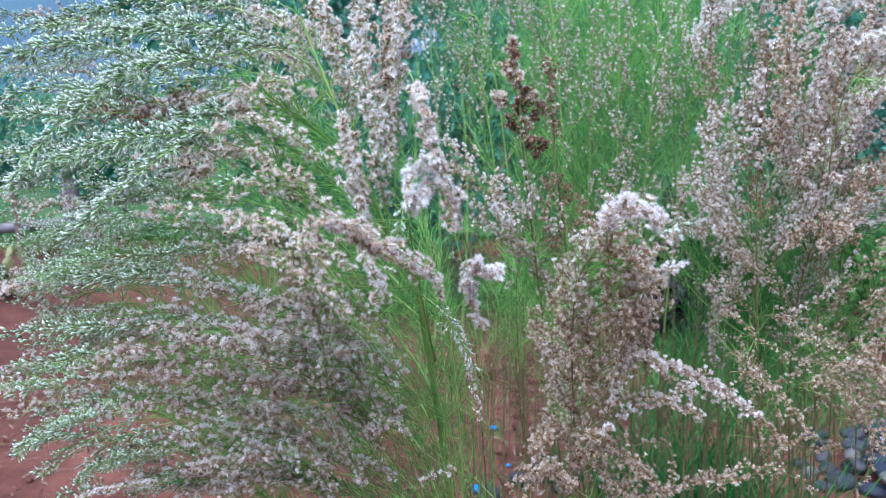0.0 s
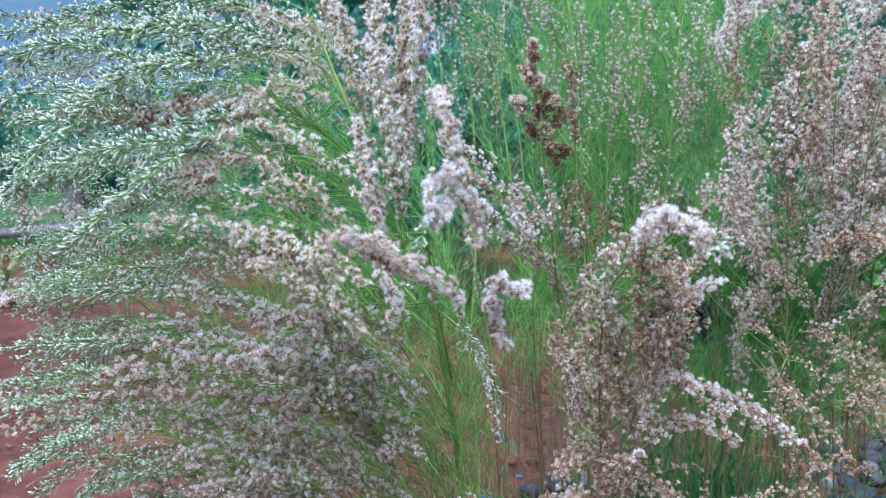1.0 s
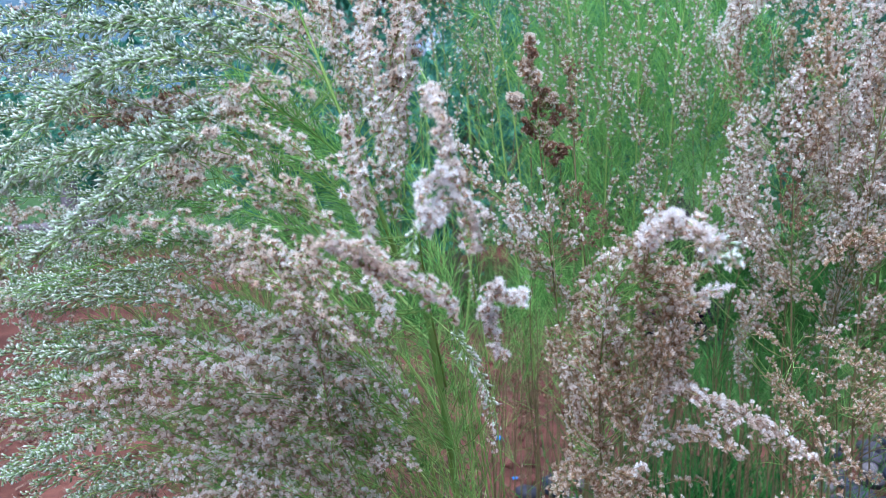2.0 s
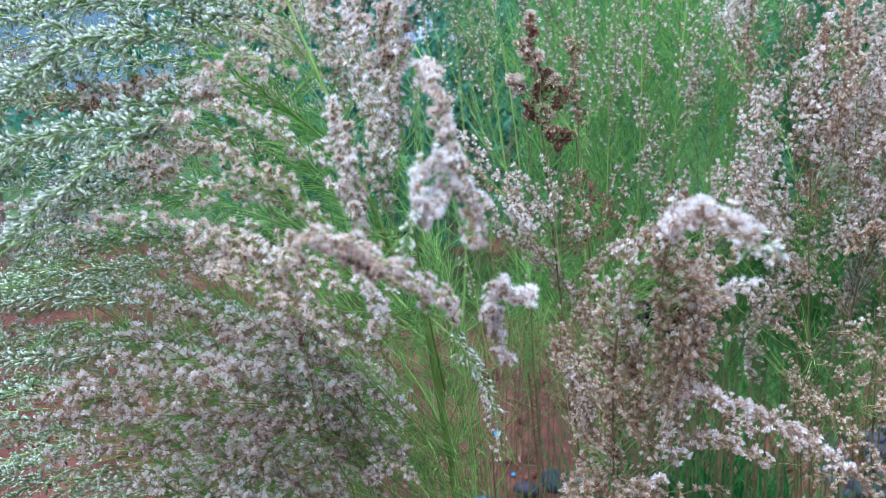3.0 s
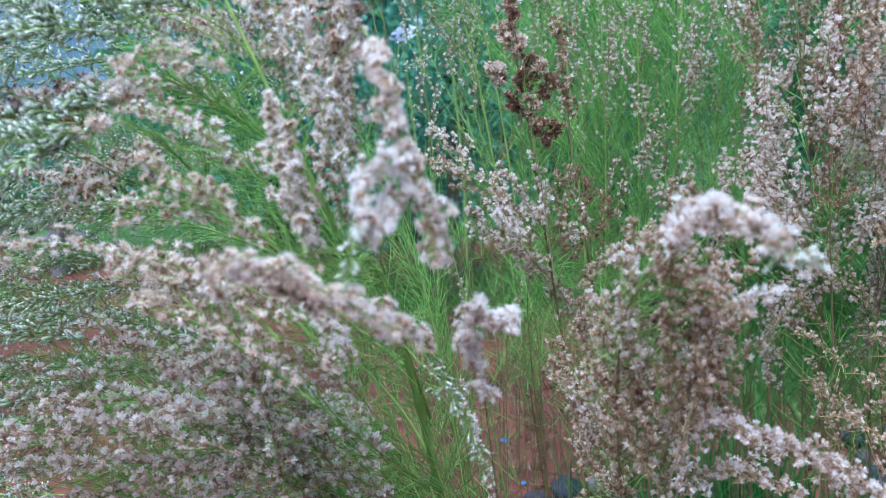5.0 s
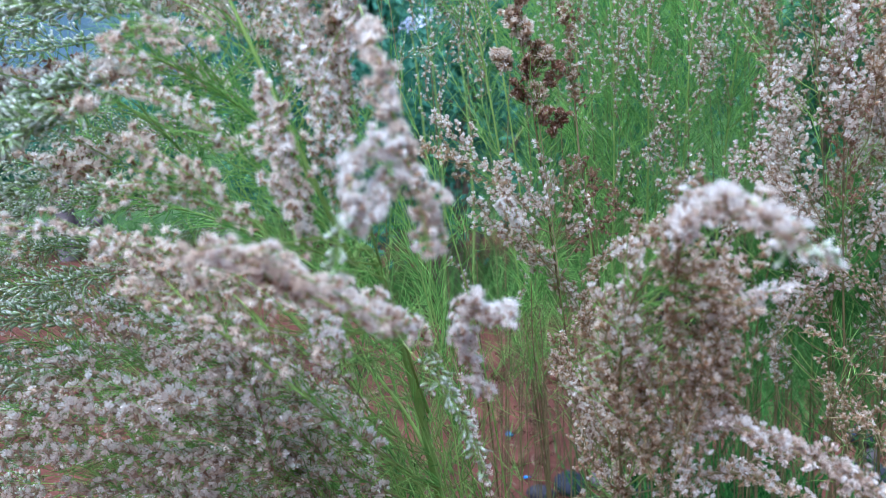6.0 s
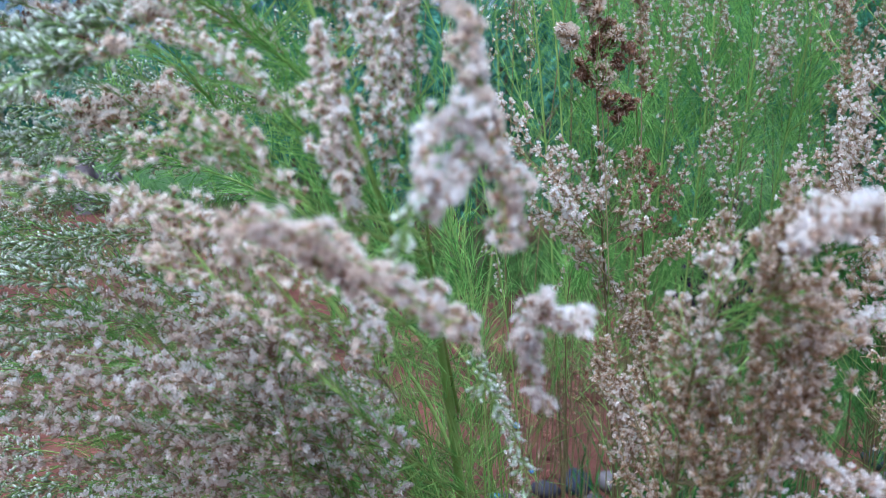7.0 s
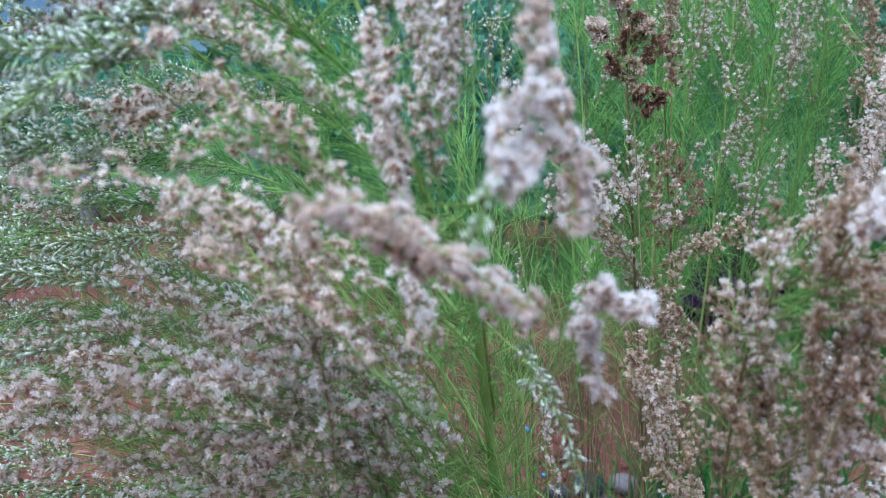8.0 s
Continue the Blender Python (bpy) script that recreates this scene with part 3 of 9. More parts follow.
fence = thing("wooden_fence", "low weathered grey pole fence at the edge of the soil", "fence", at=(-2.6, 4.5, 0.0))
beam("rail", (-4.6, 4.25, -0.01), (-2.0, 4.50, 0.19), 0.03, M["wood"], fence)
beam("post", (-2.17, 4.42, -0.05), (-2.17, 4.44, 0.42), 0.05, M["wood"], fence)
beam("post", (-3.5, 4.38, -0.05), (-3.5, 4.40, 0.40), 0.05, M["wood"], fence)
beam("stake", (-2.09, 3.79, -0.02), (-2.16, 3.87, 0.42), 0.014, M["bark"], None, "thin brown wooden stake stuck in the soil", "stake")

# small plants near the fence and among the stones
shrub("low plant with yellowing leaves beside the fence", (-2.05, 3.50, 0.0), 0.10, 0.20, 80, 0.06, "yellow_leaf", 21, 0.02, "plant")
shrub("dark purple-leaved plant behind the stems", (0.71, 2.70, 0.0), 0.13, 0.44, 520, 0.075, "purple_leaf", 22, 0.04, "plant")
shrub("low leafy green plant near the stones", (1.35, 2.9, 0.0), 0.35, 0.6, 1600, 0.06, "grass", 23, 0.02, "plant")


def grass_patch(cx, cy, wide, deep, count, high, seed, mat="grass"):
    rng = np.random.default_rng(seed)
    pile = Pile()
    x, y = cx + rng.normal(size=count) * wide, cy + rng.normal(size=count) * deep
    roots = np.stack([x, y, [height(a, b) - 0.002 for a, b in zip(x, y)]], -1)
    threads(pile, roots, np.stack([rng.normal(size=count) * 0.35, rng.normal(size=count) * 0.35, np.ones(count)], -1), high * rng.uniform(0.4, 1.1, count), 0.004, rng, 0.5)
    ob = new("grass", pile.mesh("grass"))
    ob.data.materials.append(M[mat])
    tagged(ob, "tufts of green grass on the soil", "grass", kind="stuff")


M["pale_petal"] = material("pale_blue_petal", (0.70, 0.76, 0.95), (0.90, 0.92, 0.99), 0.7, 30, through_light=0.4, by="tone")


def flower_clump(at, wide, count, seed):
    """A loose head of pale petals on a thin stalk."""
    rng = np.random.default_rng(seed)
    at = np.array(at, float)
    root = thing("flowering_stalk", "pale blue flower head on a thin green stalk", "flower", "pale blue flowers", at=(at[0], at[1], 0.0))
    pile, wood = Pile(), Pile()
    pts, ways = bend((at[0], at[1], -0.01), (at[0] + 0.03, at[1], at[2] * 0.5), at, 9)
    tube(wood, pts, ways, 0.004, 0.002, 6)
    p = at + rng.normal(size=(count, 3)) * wide * 0.5
    pile.stamp(LEAF, turns_to(rng.normal(size=p.shape) + (0, -0.8, 0.6), rng), p, wide * rng.uniform(0.5, 0.9, count), rng.random(count))
    part("stalk", wood.mesh("stalk"), M["stalk"], root)
    tagged(part("petals", pile.mesh("petals"), M["pale_petal"], root), kind="stuff")


flower_clump((-0.163, 2.67, 1.03), 0.024, 60, 3)
flower_clump((-0.12, 2.72, 1.055), 0.028, 24, 4)
flower_clump((-0.03, 2.75, 1.03), 0.02, 16, 5)
grass_patch(0.85, 2.5, 0.22, 0.25, 1800, 0.22, 31)
grass_patch(-2.4, 4.75, 0.9, 0.2, 1800, 0.20, 32)
M["turf"] = material("rough_turf", (0.035, 0.075, 0.025), (0.10, 0.16, 0.055), 0.95, 3, 8, bump=0.8, bump_scale=40, spec=0.1)


def lawn():
    """Rough turf beyond the bare soil."""
    bm = bmesh.new()
    n = 40
    near = [bm.verts.new((-60 + 120 * i / n, 4.9 + 0.3 * noise.noise((i * 0.9, 0, 5.0)), 0.022)) for i in range(n + 1)]
    far = [bm.verts.new((-60 + 120 * i / n, 130.0, 0.022)) for i in range(n + 1)]
    for i in range(n):
        bm.faces.new((near[i], near[i + 1], far[i + 1], far[i]))
    me = bpy.data.meshes.new("lawn")
    bm.to_mesh(me)
    bm.free()
    me.materials.append(M["turf"])
    tagged(new("lawn", me), "rough green turf beyond the bare soil", "lawn", kind="structure")


lawn()
grass_patch(0.5, 3.4, 0.7, 0.2, 2500, 0.30, 33)
grass_patch(0.44, 1.42, 0.10, 0.16, 1200, 0.36, 34, "leaf_shaded")
grass_patch(-0.06, 1.18, 0.06, 0.12, 700, 0.30, 35, "leaf_shaded")

# ---- the budding and flowering plant that leans over the soil ----
leaning = thing("dog_fennel", "feathery dog fennel arching over red soil, green buds, pale seed fluff", "plant", "dog fennel plants", at=(0.10, 0.80, 0.0))
stem(leaning, (0.030, 0.860, 0.000), (-0.026, 0.679, 0.642), (-0.056, 0.588, 0.805), r0=0.0062, r1=0.0032, leaves=60, reach=0.030, fresh=True)
stem(leaning, (-0.056, 0.588, 0.805), (-0.069, 0.566, 0.852), (-0.111, 0.567, 0.961), r0=0.003, r1=0.0012, leaves=60, reach=0.029, lo=0.0, fresh=True)
stem(leaning, (-0.027, 0.668, 0.688), (-0.035, 0.601, 0.764), (-0.039, 0.533, 0.834), r0=0.0018, r1=0.0008, leaves=44, reach=0.029, lo=0.0, fresh=True)
stem(leaning, (-0.019, 0.690, 0.595), (-0.047, 0.705, 0.675), (-0.111, 0.698, 0.749), r0=0.003, r1=0.0012, leaves=30, reach=0.032, lo=0.0, fresh=True)
stem(leaning, (-0.039, 0.636, 0.736), (-0.102, 0.646, 0.794), (-0.168, 0.621, 0.885), r0=0.002, r1=0.001, leaves=60, reach=0.029, lo=0.1, fresh=True)
stem(leaning, (-0.056, 0.588, 0.805), (-0.096, 0.615, 0.843), (-0.163, 0.624, 0.901), r0=0.002, r1=0.001, leaves=200, reach=0.025, lo=0.1, fresh=True)
stem(leaning, (-0.070, 0.576, 0.847), (-0.105, 0.582, 0.886), (-0.155, 0.567, 0.918), r0=0.002, r1=0.001, leaves=160, reach=0.022, lo=0.1, fresh=True)
stem(leaning, (0.076, 0.915, 0.000), (0.053, 0.795, 0.273), (-0.037, 0.735, 0.516), r0=0.0014, r1=0.0012, leaves=0, fresh=True)
stem(leaning, (-0.037, 0.735, 0.516), (-0.096, 0.745, 0.575), (-0.178, 0.752, 0.624), r0=0.0010, r1=0.0005, leaves=20, reach=0.026, lo=0.0, spread=1.25, leaf="leaf_shaded", fresh=True)
spray(leaning, (-0.099, 0.743, 0.563), (-0.109, 0.736, 0.582), (-0.129, 0.728, 0.598), 0.0043, "tan", dense=0.45, start=0.35, foot=0.01)
spray(leaning, (-0.124, 0.746, 0.582), (-0.133, 0.739, 0.600), (-0.142, 0.732, 0.619), 0.0043, "tan", dense=0.45, start=0.35, foot=0.01)
stem(leaning, (-0.014, 0.828, 0.000), (0.002, 0.726, 0.280), (-0.019, 0.682, 0.556), r0=0.0014, r1=0.0012, leaves=0, fresh=True)
stem(leaning, (-0.019, 0.682, 0.556), (-0.046, 0.699, 0.645), (-0.094, 0.714, 0.724), r0=0.0010, r1=0.0005, leaves=20, reach=0.026, lo=0.0, spread=1.25, leaf="leaf_shaded", fresh=True)
spray(leaning, (-0.079, 0.707, 0.690), (-0.088, 0.700, 0.705), (-0.103, 0.692, 0.718), 0.0040, "tan", dense=0.45, start=0.35, foot=0.01)
spray(leaning, (-0.055, 0.697, 0.637), (-0.064, 0.690, 0.653), (-0.068, 0.682, 0.664), 0.0040, "tan", dense=0.45, start=0.35, foot=0.01)
stem(leaning, (0.064, 0.894, 0.000), (0.051, 0.802, 0.283), (-0.049, 0.753, 0.503), r0=0.0014, r1=0.0012, leaves=0, fresh=True)
stem(leaning, (-0.049, 0.753, 0.503), (-0.118, 0.757, 0.538), (-0.211, 0.759, 0.562), r0=0.0010, r1=0.0005, leaves=20, reach=0.026, lo=0.0, spread=1.25, leaf="leaf_shaded", fresh=True)
spray(leaning, (-0.158, 0.757, 0.543), (-0.167, 0.750, 0.561), (-0.172, 0.744, 0.581), 0.0044, "tan", dense=0.45, start=0.35, foot=0.01)
spray(leaning, (-0.126, 0.756, 0.531), (-0.136, 0.749, 0.550), (-0.145, 0.740, 0.557), 0.0044, "tan", dense=0.45, start=0.35, foot=0.01)
stem(leaning, (0.041, 0.881, 0.000), (-0.010, 0.766, 0.263), (-0.073, 0.716, 0.526), r0=0.0014, r1=0.0012, leaves=0, fresh=True)
stem(leaning, (-0.073, 0.716, 0.526), (-0.096, 0.730, 0.599), (-0.142, 0.741, 0.662), r0=0.0010, r1=0.0005, leaves=20, reach=0.026, lo=0.0, spread=1.25, leaf="leaf_shaded", fresh=True)
spray(leaning, (-0.116, 0.731, 0.611), (-0.125, 0.724, 0.628), (-0.131, 0.718, 0.649), 0.0042, "tan", dense=0.45, start=0.35, foot=0.01)
spray(leaning, (-0.111, 0.729, 0.601), (-0.120, 0.722, 0.619), (-0.127, 0.716, 0.637), 0.0042, "tan", dense=0.45, start=0.35, foot=0.01)
stem(leaning, (0.075, 0.874, 0.000), (0.044, 0.745, 0.288), (-0.054, 0.679, 0.546), r0=0.0014, r1=0.0012, leaves=0, fresh=True)
stem(leaning, (-0.054, 0.679, 0.546), (-0.094, 0.686, 0.586), (-0.155, 0.690, 0.616), r0=0.0010, r1=0.0005, leaves=20, reach=0.026, lo=0.0, spread=1.25, leaf="leaf_shaded", fresh=True)
spray(leaning, (-0.096, 0.684, 0.575), (-0.105, 0.677, 0.593), (-0.119, 0.670, 0.611), 0.0040, "tan", dense=0.45, start=0.35, foot=0.01)
spray(leaning, (-0.101, 0.684, 0.578), (-0.109, 0.677, 0.596), (-0.133, 0.670, 0.615), 0.0040, "tan", dense=0.45, start=0.35, foot=0.01)
stem(leaning, (-0.047, 0.620, 0.759), (-0.127, 0.687, 0.800), (-0.250, 0.730, 0.829), r0=0.002, r1=0.001, leaves=220, reach=0.029, lo=0.1, fresh=True)
spray(leaning, (-0.136, 0.570, 0.932), (-0.224, 0.556, 0.927), (-0.286, 0.510, 0.856), 0.0067, "tan", green=0.95, start=0.25, size=1.22, dense=1.5, shaggy=True)
spray(leaning, (-0.111, 0.580, 0.925), (-0.201, 0.572, 0.952), (-0.325, 0.554, 0.930), 0.0069, "tan", green=0.95, start=0.2, size=1.22, dense=1.5, shaggy=True)
spray(leaning, (-0.119, 0.585, 0.952), (-0.208, 0.597, 0.976), (-0.298, 0.580, 0.953), 0.0066, "tan", green=0.95, start=0.2, size=1.08, dense=1.5)
spray(leaning, (-0.121, 0.598, 0.968), (-0.203, 0.621, 0.994), (-0.289, 0.617, 0.987), 0.0068, "tan", green=0.95, start=0.2, size=1.08, dense=1.5)
spray(leaning, (-0.134, 0.554, 0.903), (-0.197, 0.539, 0.889), (-0.294, 0.524, 0.854), 0.0067, "tan", green=0.8, start=0.1, size=1.22, dense=1.5, shaggy=True)
spray(leaning, (-0.145, 0.536, 0.891), (-0.194, 0.527, 0.875), (-0.255, 0.509, 0.820), 0.0055, "tan", green=0.8, start=0.1, size=1.22, dense=1.5, shaggy=True)
spray(leaning, (-0.129, 0.592, 0.941), (-0.203, 0.609, 0.934), (-0.281, 0.601, 0.902), 0.0068, "tan", green=0.9, start=0.2, size=1.08, dense=1.5)
spray(leaning, (-0.174, 0.606, 0.914), (-0.256, 0.621, 0.898), (-0.358, 0.618, 0.898), 0.0100, "tan", green=0.6, start=0.1, size=1.08, dense=1.2)
spray(leaning, (-0.163, 0.629, 0.926), (-0.251, 0.645, 0.918), (-0.334, 0.643, 0.919), 0.0095, "tan", green=0.9, start=0.1, size=1.08, dense=1.2)
spray(leaning, (-0.156, 0.660, 0.873), (-0.280, 0.693, 0.853), (-0.408, 0.692, 0.868), 0.0122, "tan", green=0.5, size=1.08, dense=1.2)
spray(leaning, (-0.200, 0.711, 0.831), (-0.306, 0.728, 0.830), (-0.425, 0.704, 0.828), 0.0129, "tan", green=0.7, dense=1.2, size=0.82)
spray(leaning, (-0.210, 0.675, 0.958), (-0.299, 0.695, 0.968), (-0.401, 0.690, 0.960), 0.0119, "tan", green=0.9, size=1.08, dense=1.2)
spray(leaning, (-0.251, 0.710, 0.937), (-0.337, 0.729, 0.943), (-0.435, 0.721, 0.915), 0.0126, "tan", green=0.9, dense=1.2, size=0.82)
spray(leaning, (-0.216, 0.680, 0.882), (-0.317, 0.720, 0.895), (-0.437, 0.736, 0.890), 0.0126, "brown", green=0.3)
spray(leaning, (-0.228, 0.709, 0.876), (-0.321, 0.752, 0.900), (-0.464, 0.766, 0.892), 0.0099, "brown", green=0.3)
spray(leaning, (-0.222, 0.635, 0.912), (-0.229, 0.623, 0.904), (-0.244, 0.622, 0.902), 0.0093, "brown")
spray(leaning, (-0.227, 0.659, 0.908), (-0.226, 0.648, 0.903), (-0.243, 0.642, 0.879), 0.0092, "brown")
spray(leaning, (-0.205, 0.633, 0.901), (-0.222, 0.623, 0.901), (-0.248, 0.620, 0.891), 0.0085, "brown")
spray(leaning, (-0.211, 0.674, 0.904), (-0.235, 0.664, 0.908), (-0.234, 0.661, 0.893), 0.0071, "brown")
spray(leaning, (-0.174, 0.595, 0.858), (-0.215, 0.592, 0.850), (-0.248, 0.568, 0.837), 0.0089, "tan", green=0.6, size=1.22, dense=1.2, shaggy=True)
spray(leaning, (-0.251, 0.723, 0.795), (-0.316, 0.722, 0.800), (-0.387, 0.717, 0.786), 0.0121, "tan", green=0.9, dense=1.2, size=0.82)
spray(leaning, (-0.274, 0.729, 0.778), (-0.277, 0.725, 0.758), (-0.277, 0.720, 0.733), 0.0061, "tan", green=0.95, size=0.82)
spray(leaning, (-0.095, 0.527, 0.912), (-0.111, 0.507, 0.919), (-0.132, 0.506, 0.918), 0.0090, "tan", leafy=0.4, dense=0.66)
spray(leaning, (-0.103, 0.569, 0.916), (-0.128, 0.548, 0.921), (-0.132, 0.549, 0.923), 0.0093, "tan", leafy=0.4, dense=0.66)
spray(leaning, (-0.053, 0.569, 0.864), (-0.063, 0.561, 0.924), (-0.080, 0.564, 0.993), 0.0133, "tan", dense=0.68)
spray(leaning, (-0.044, 0.552, 0.876), (-0.046, 0.541, 0.928), (-0.043, 0.541, 0.976), 0.0094, "white", dense=0.68)
spray(leaning, (-0.040, 0.578, 0.880), (-0.057, 0.567, 0.926), (-0.032, 0.569, 0.986), 0.0101, "tan", dense=0.68)
spray(leaning, (-0.051, 0.546, 0.851), (-0.058, 0.533, 0.889), (-0.067, 0.543, 0.938), 0.0088, "white", dense=0.68)
spray(leaning, (-0.073, 0.575, 0.898), (-0.087, 0.573, 0.940), (-0.102, 0.582, 0.988), 0.0118, "tan", dense=0.68)
spray(leaning, (-0.067, 0.517, 0.836), (-0.074, 0.521, 0.868), (-0.079, 0.524, 0.898), 0.0078, "white", dense=0.68, foot=0.35)
spray(leaning, (-0.070, 0.521, 0.831), (-0.068, 0.524, 0.856), (-0.082, 0.525, 0.878), 0.0077, "tan", dense=0.68, foot=0.35)
# the drooping tip that hangs towards the path: a tan hanging spray and a white arm that leaves it
spray(leaning, (-0.036, 0.520, 0.925), (-0.025, 0.464, 0.906), (-0.021, 0.448, 0.884), 0.0052, "tan", start=0.25, dense=1.2, foot=0.1)
spray(leaning, (-0.021, 0.450, 0.892), (-0.014, 0.447, 0.871), (-0.008, 0.446, 0.838), 0.0062, "tan", start=0.0, dense=1.3, foot=0.0)
spray(leaning, (-0.018, 0.452, 0.880), (-0.011, 0.452, 0.862), (-0.004, 0.455, 0.838), 0.0048, "tan", start=0.0, dense=1.1, foot=0.0)
spray(leaning, (-0.017, 0.446, 0.872), (-0.027, 0.434, 0.873), (-0.032, 0.424, 0.856), 0.0046, "white", start=0.0, dense=1.7, size=1.05, foot=0.0)
spray(leaning, (-0.016, 0.445, 0.864), (-0.024, 0.436, 0.862), (-0.029, 0.428, 0.850), 0.0044, "white", start=0.0, dense=1.6, foot=0.0)
spray(leaning, (-0.031, 0.426, 0.858), (-0.034, 0.422, 0.850), (-0.035, 0.420, 0.842), 0.0020, "white", green=0.9, start=0.0, foot=0.0)
spray(leaning, (-0.078, 0.516, 0.833), (-0.101, 0.513, 0.855), (-0.129, 0.513, 0.873), 0.0104, "tan", leafy=0.3, foot=0.35, dense=0.66)
spray(leaning, (-0.081, 0.529, 0.835), (-0.113, 0.524, 0.855), (-0.139, 0.525, 0.876), 0.0086, "tan", leafy=0.3, dense=0.66)
spray(leaning, (-0.090, 0.532, 0.864), (-0.114, 0.531, 0.886), (-0.147, 0.532, 0.898), 0.0094, "tan", leafy=0.3, dense=0.66)
spray(leaning, (-0.088, 0.549, 0.864), (-0.105, 0.538, 0.879), (-0.152, 0.544, 0.918), 0.0077, "tan", leafy=0.3, dense=0.66)
spray(leaning, (-0.104, 0.523, 0.846), (-0.129, 0.525, 0.857), (-0.158, 0.523, 0.854), 0.0093, "tan", green=0.15, foot=0.35, dense=0.66)
spray(leaning, (-0.101, 0.533, 0.843), (-0.132, 0.534, 0.852), (-0.158, 0.534, 0.856), 0.0084, "tan", green=0.15, dense=0.66)
spray(leaning, (-0.084, 0.437, 0.844), (-0.050, 0.427, 0.839), (-0.015, 0.428, 0.815), 0.0060, "tan", size=1.05, foot=0.35, dense=0.66)
spray(leaning, (-0.069, 0.436, 0.840), (-0.045, 0.435, 0.828), (-0.020, 0.433, 0.813), 0.0061, "tan", foot=0.35, dense=0.66)
spray(leaning, (-0.109, 0.504, 0.803), (-0.151, 0.510, 0.838), (-0.206, 0.508, 0.837), 0.0084, "tan", foot=0.35, dense=0.66)
spray(leaning, (-0.187, 0.509, 0.836), (-0.223, 0.510, 0.836), (-0.254, 0.506, 0.820), 0.0059, "tan", green=0.75, foot=0.35, size=1.22, shaggy=True, dense=0.66)
spray(leaning, (-0.068, 0.508, 0.765), (-0.108, 0.502, 0.803), (-0.140, 0.498, 0.815), 0.0092, "tan", foot=0.35, dense=0.66)
spray(leaning, (-0.069, 0.522, 0.758), (-0.106, 0.514, 0.805), (-0.144, 0.509, 0.815), 0.0079, "tan", dense=0.66)
spray(leaning, (-0.081, 0.509, 0.794), (-0.116, 0.511, 0.827), (-0.151, 0.509, 0.833), 0.0092, "tan", foot=0.35, dense=0.66)
spray(leaning, (-0.083, 0.513, 0.795), (-0.116, 0.516, 0.826), (-0.153, 0.514, 0.834), 0.0076, "tan", foot=0.35, dense=0.66)
spray(leaning, (-0.068, 0.514, 0.793), (-0.096, 0.513, 0.819), (-0.127, 0.510, 0.820), 0.0085, "tan", foot=0.35, dense=0.66)
spray(leaning, (-0.068, 0.526, 0.788), (-0.100, 0.525, 0.823), (-0.102, 0.520, 0.810), 0.0068, "tan", dense=0.66)
spray(leaning, (-0.002, 0.486, 0.797), (0.005, 0.482, 0.808), (0.021, 0.477, 0.806), 0.0050, "white", size=1.15, dense=1.9, start=0.0, foot=0.01)
spray(leaning, (0.009, 0.491, 0.769), (0.003, 0.489, 0.784), (-0.001, 0.487, 0.801), 0.0046, "white", dense=1.3, start=0.0, foot=0.2)
spray(leaning, (-0.021, 0.522, 0.776), (-0.005, 0.523, 0.753), (0.009, 0.522, 0.718), 0.0046, "white", green=0.97, dense=1.1, size=0.95, foot=0.1)
spray(leaning, (-0.020, 0.545, 0.786), (-0.015, 0.560, 0.758), (-0.003, 0.555, 0.734), 0.0039, "tan", green=0.7)
spray(leaning, (-0.051, 0.531, 0.774), (-0.056, 0.505, 0.795), (-0.064, 0.488, 0.817), 0.0084, "tan", dense=0.66)
spray(leaning, (-0.056, 0.543, 0.766), (-0.057, 0.518, 0.795), (-0.067, 0.501, 0.812), 0.0074, "tan", dense=0.66)
spray(leaning, (-0.038, 0.554, 0.629), (-0.025, 0.547, 0.643), (-0.011, 0.539, 0.652), 0.0036, "dun", dense=0.9)
spray(leaning, (-0.058, 0.961, 0.885), (-0.054, 0.966, 0.910), (-0.023, 0.969, 0.919), 0.0058, "far", green=0.5, dense=0.9, start=0.0)
spray(leaning, (-0.043, 0.647, 0.661), (-0.154, 0.624, 0.746), (-0.318, 0.634, 0.769), 0.0073, "dun", green=0.26, start=0.26, dense=0.7, size=1.28, foot=0.01, leafy=0.5)
spray(leaning, (-0.060, 0.686, 0.620), (-0.167, 0.663, 0.742), (-0.326, 0.670, 0.752), 0.0075, "dun", green=0.2, start=0.0, dense=0.7, size=1.28, foot=0.01, leafy=0.5)
spray(leaning, (-0.062, 0.638, 0.675), (-0.162, 0.601, 0.732), (-0.361, 0.605, 0.731), 0.0076, "dun", green=0.24, start=0.34, dense=0.74, size=1.28, foot=0.3, leafy=0.5)
spray(leaning, (-0.073, 0.667, 0.623), (-0.166, 0.633, 0.722), (-0.365, 0.635, 0.712), 0.0071, "dun", green=0.28, start=0.35, dense=0.7, size=1.28, foot=0.01, leafy=0.5)
spray(leaning, (-0.039, 0.623, 0.651), (-0.172, 0.588, 0.719), (-0.349, 0.580, 0.708), 0.0080, "dun", green=0.16, start=0.05, dense=0.74, size=1.28, foot=0.01, leafy=0.5)
spray(leaning, (-0.053, 0.642, 0.634), (-0.178, 0.603, 0.695), (-0.352, 0.596, 0.684), 0.0083, "dun", green=0.12, start=0.16, dense=0.74, size=1.28, foot=0.3, leafy=0.5)
spray(leaning, (-0.066, 0.653, 0.553), (-0.192, 0.618, 0.666), (-0.345, 0.607, 0.637), 0.0085, "dun", green=0.17, start=0.16, dense=0.74, size=1.28, foot=0.01, leafy=0.5)
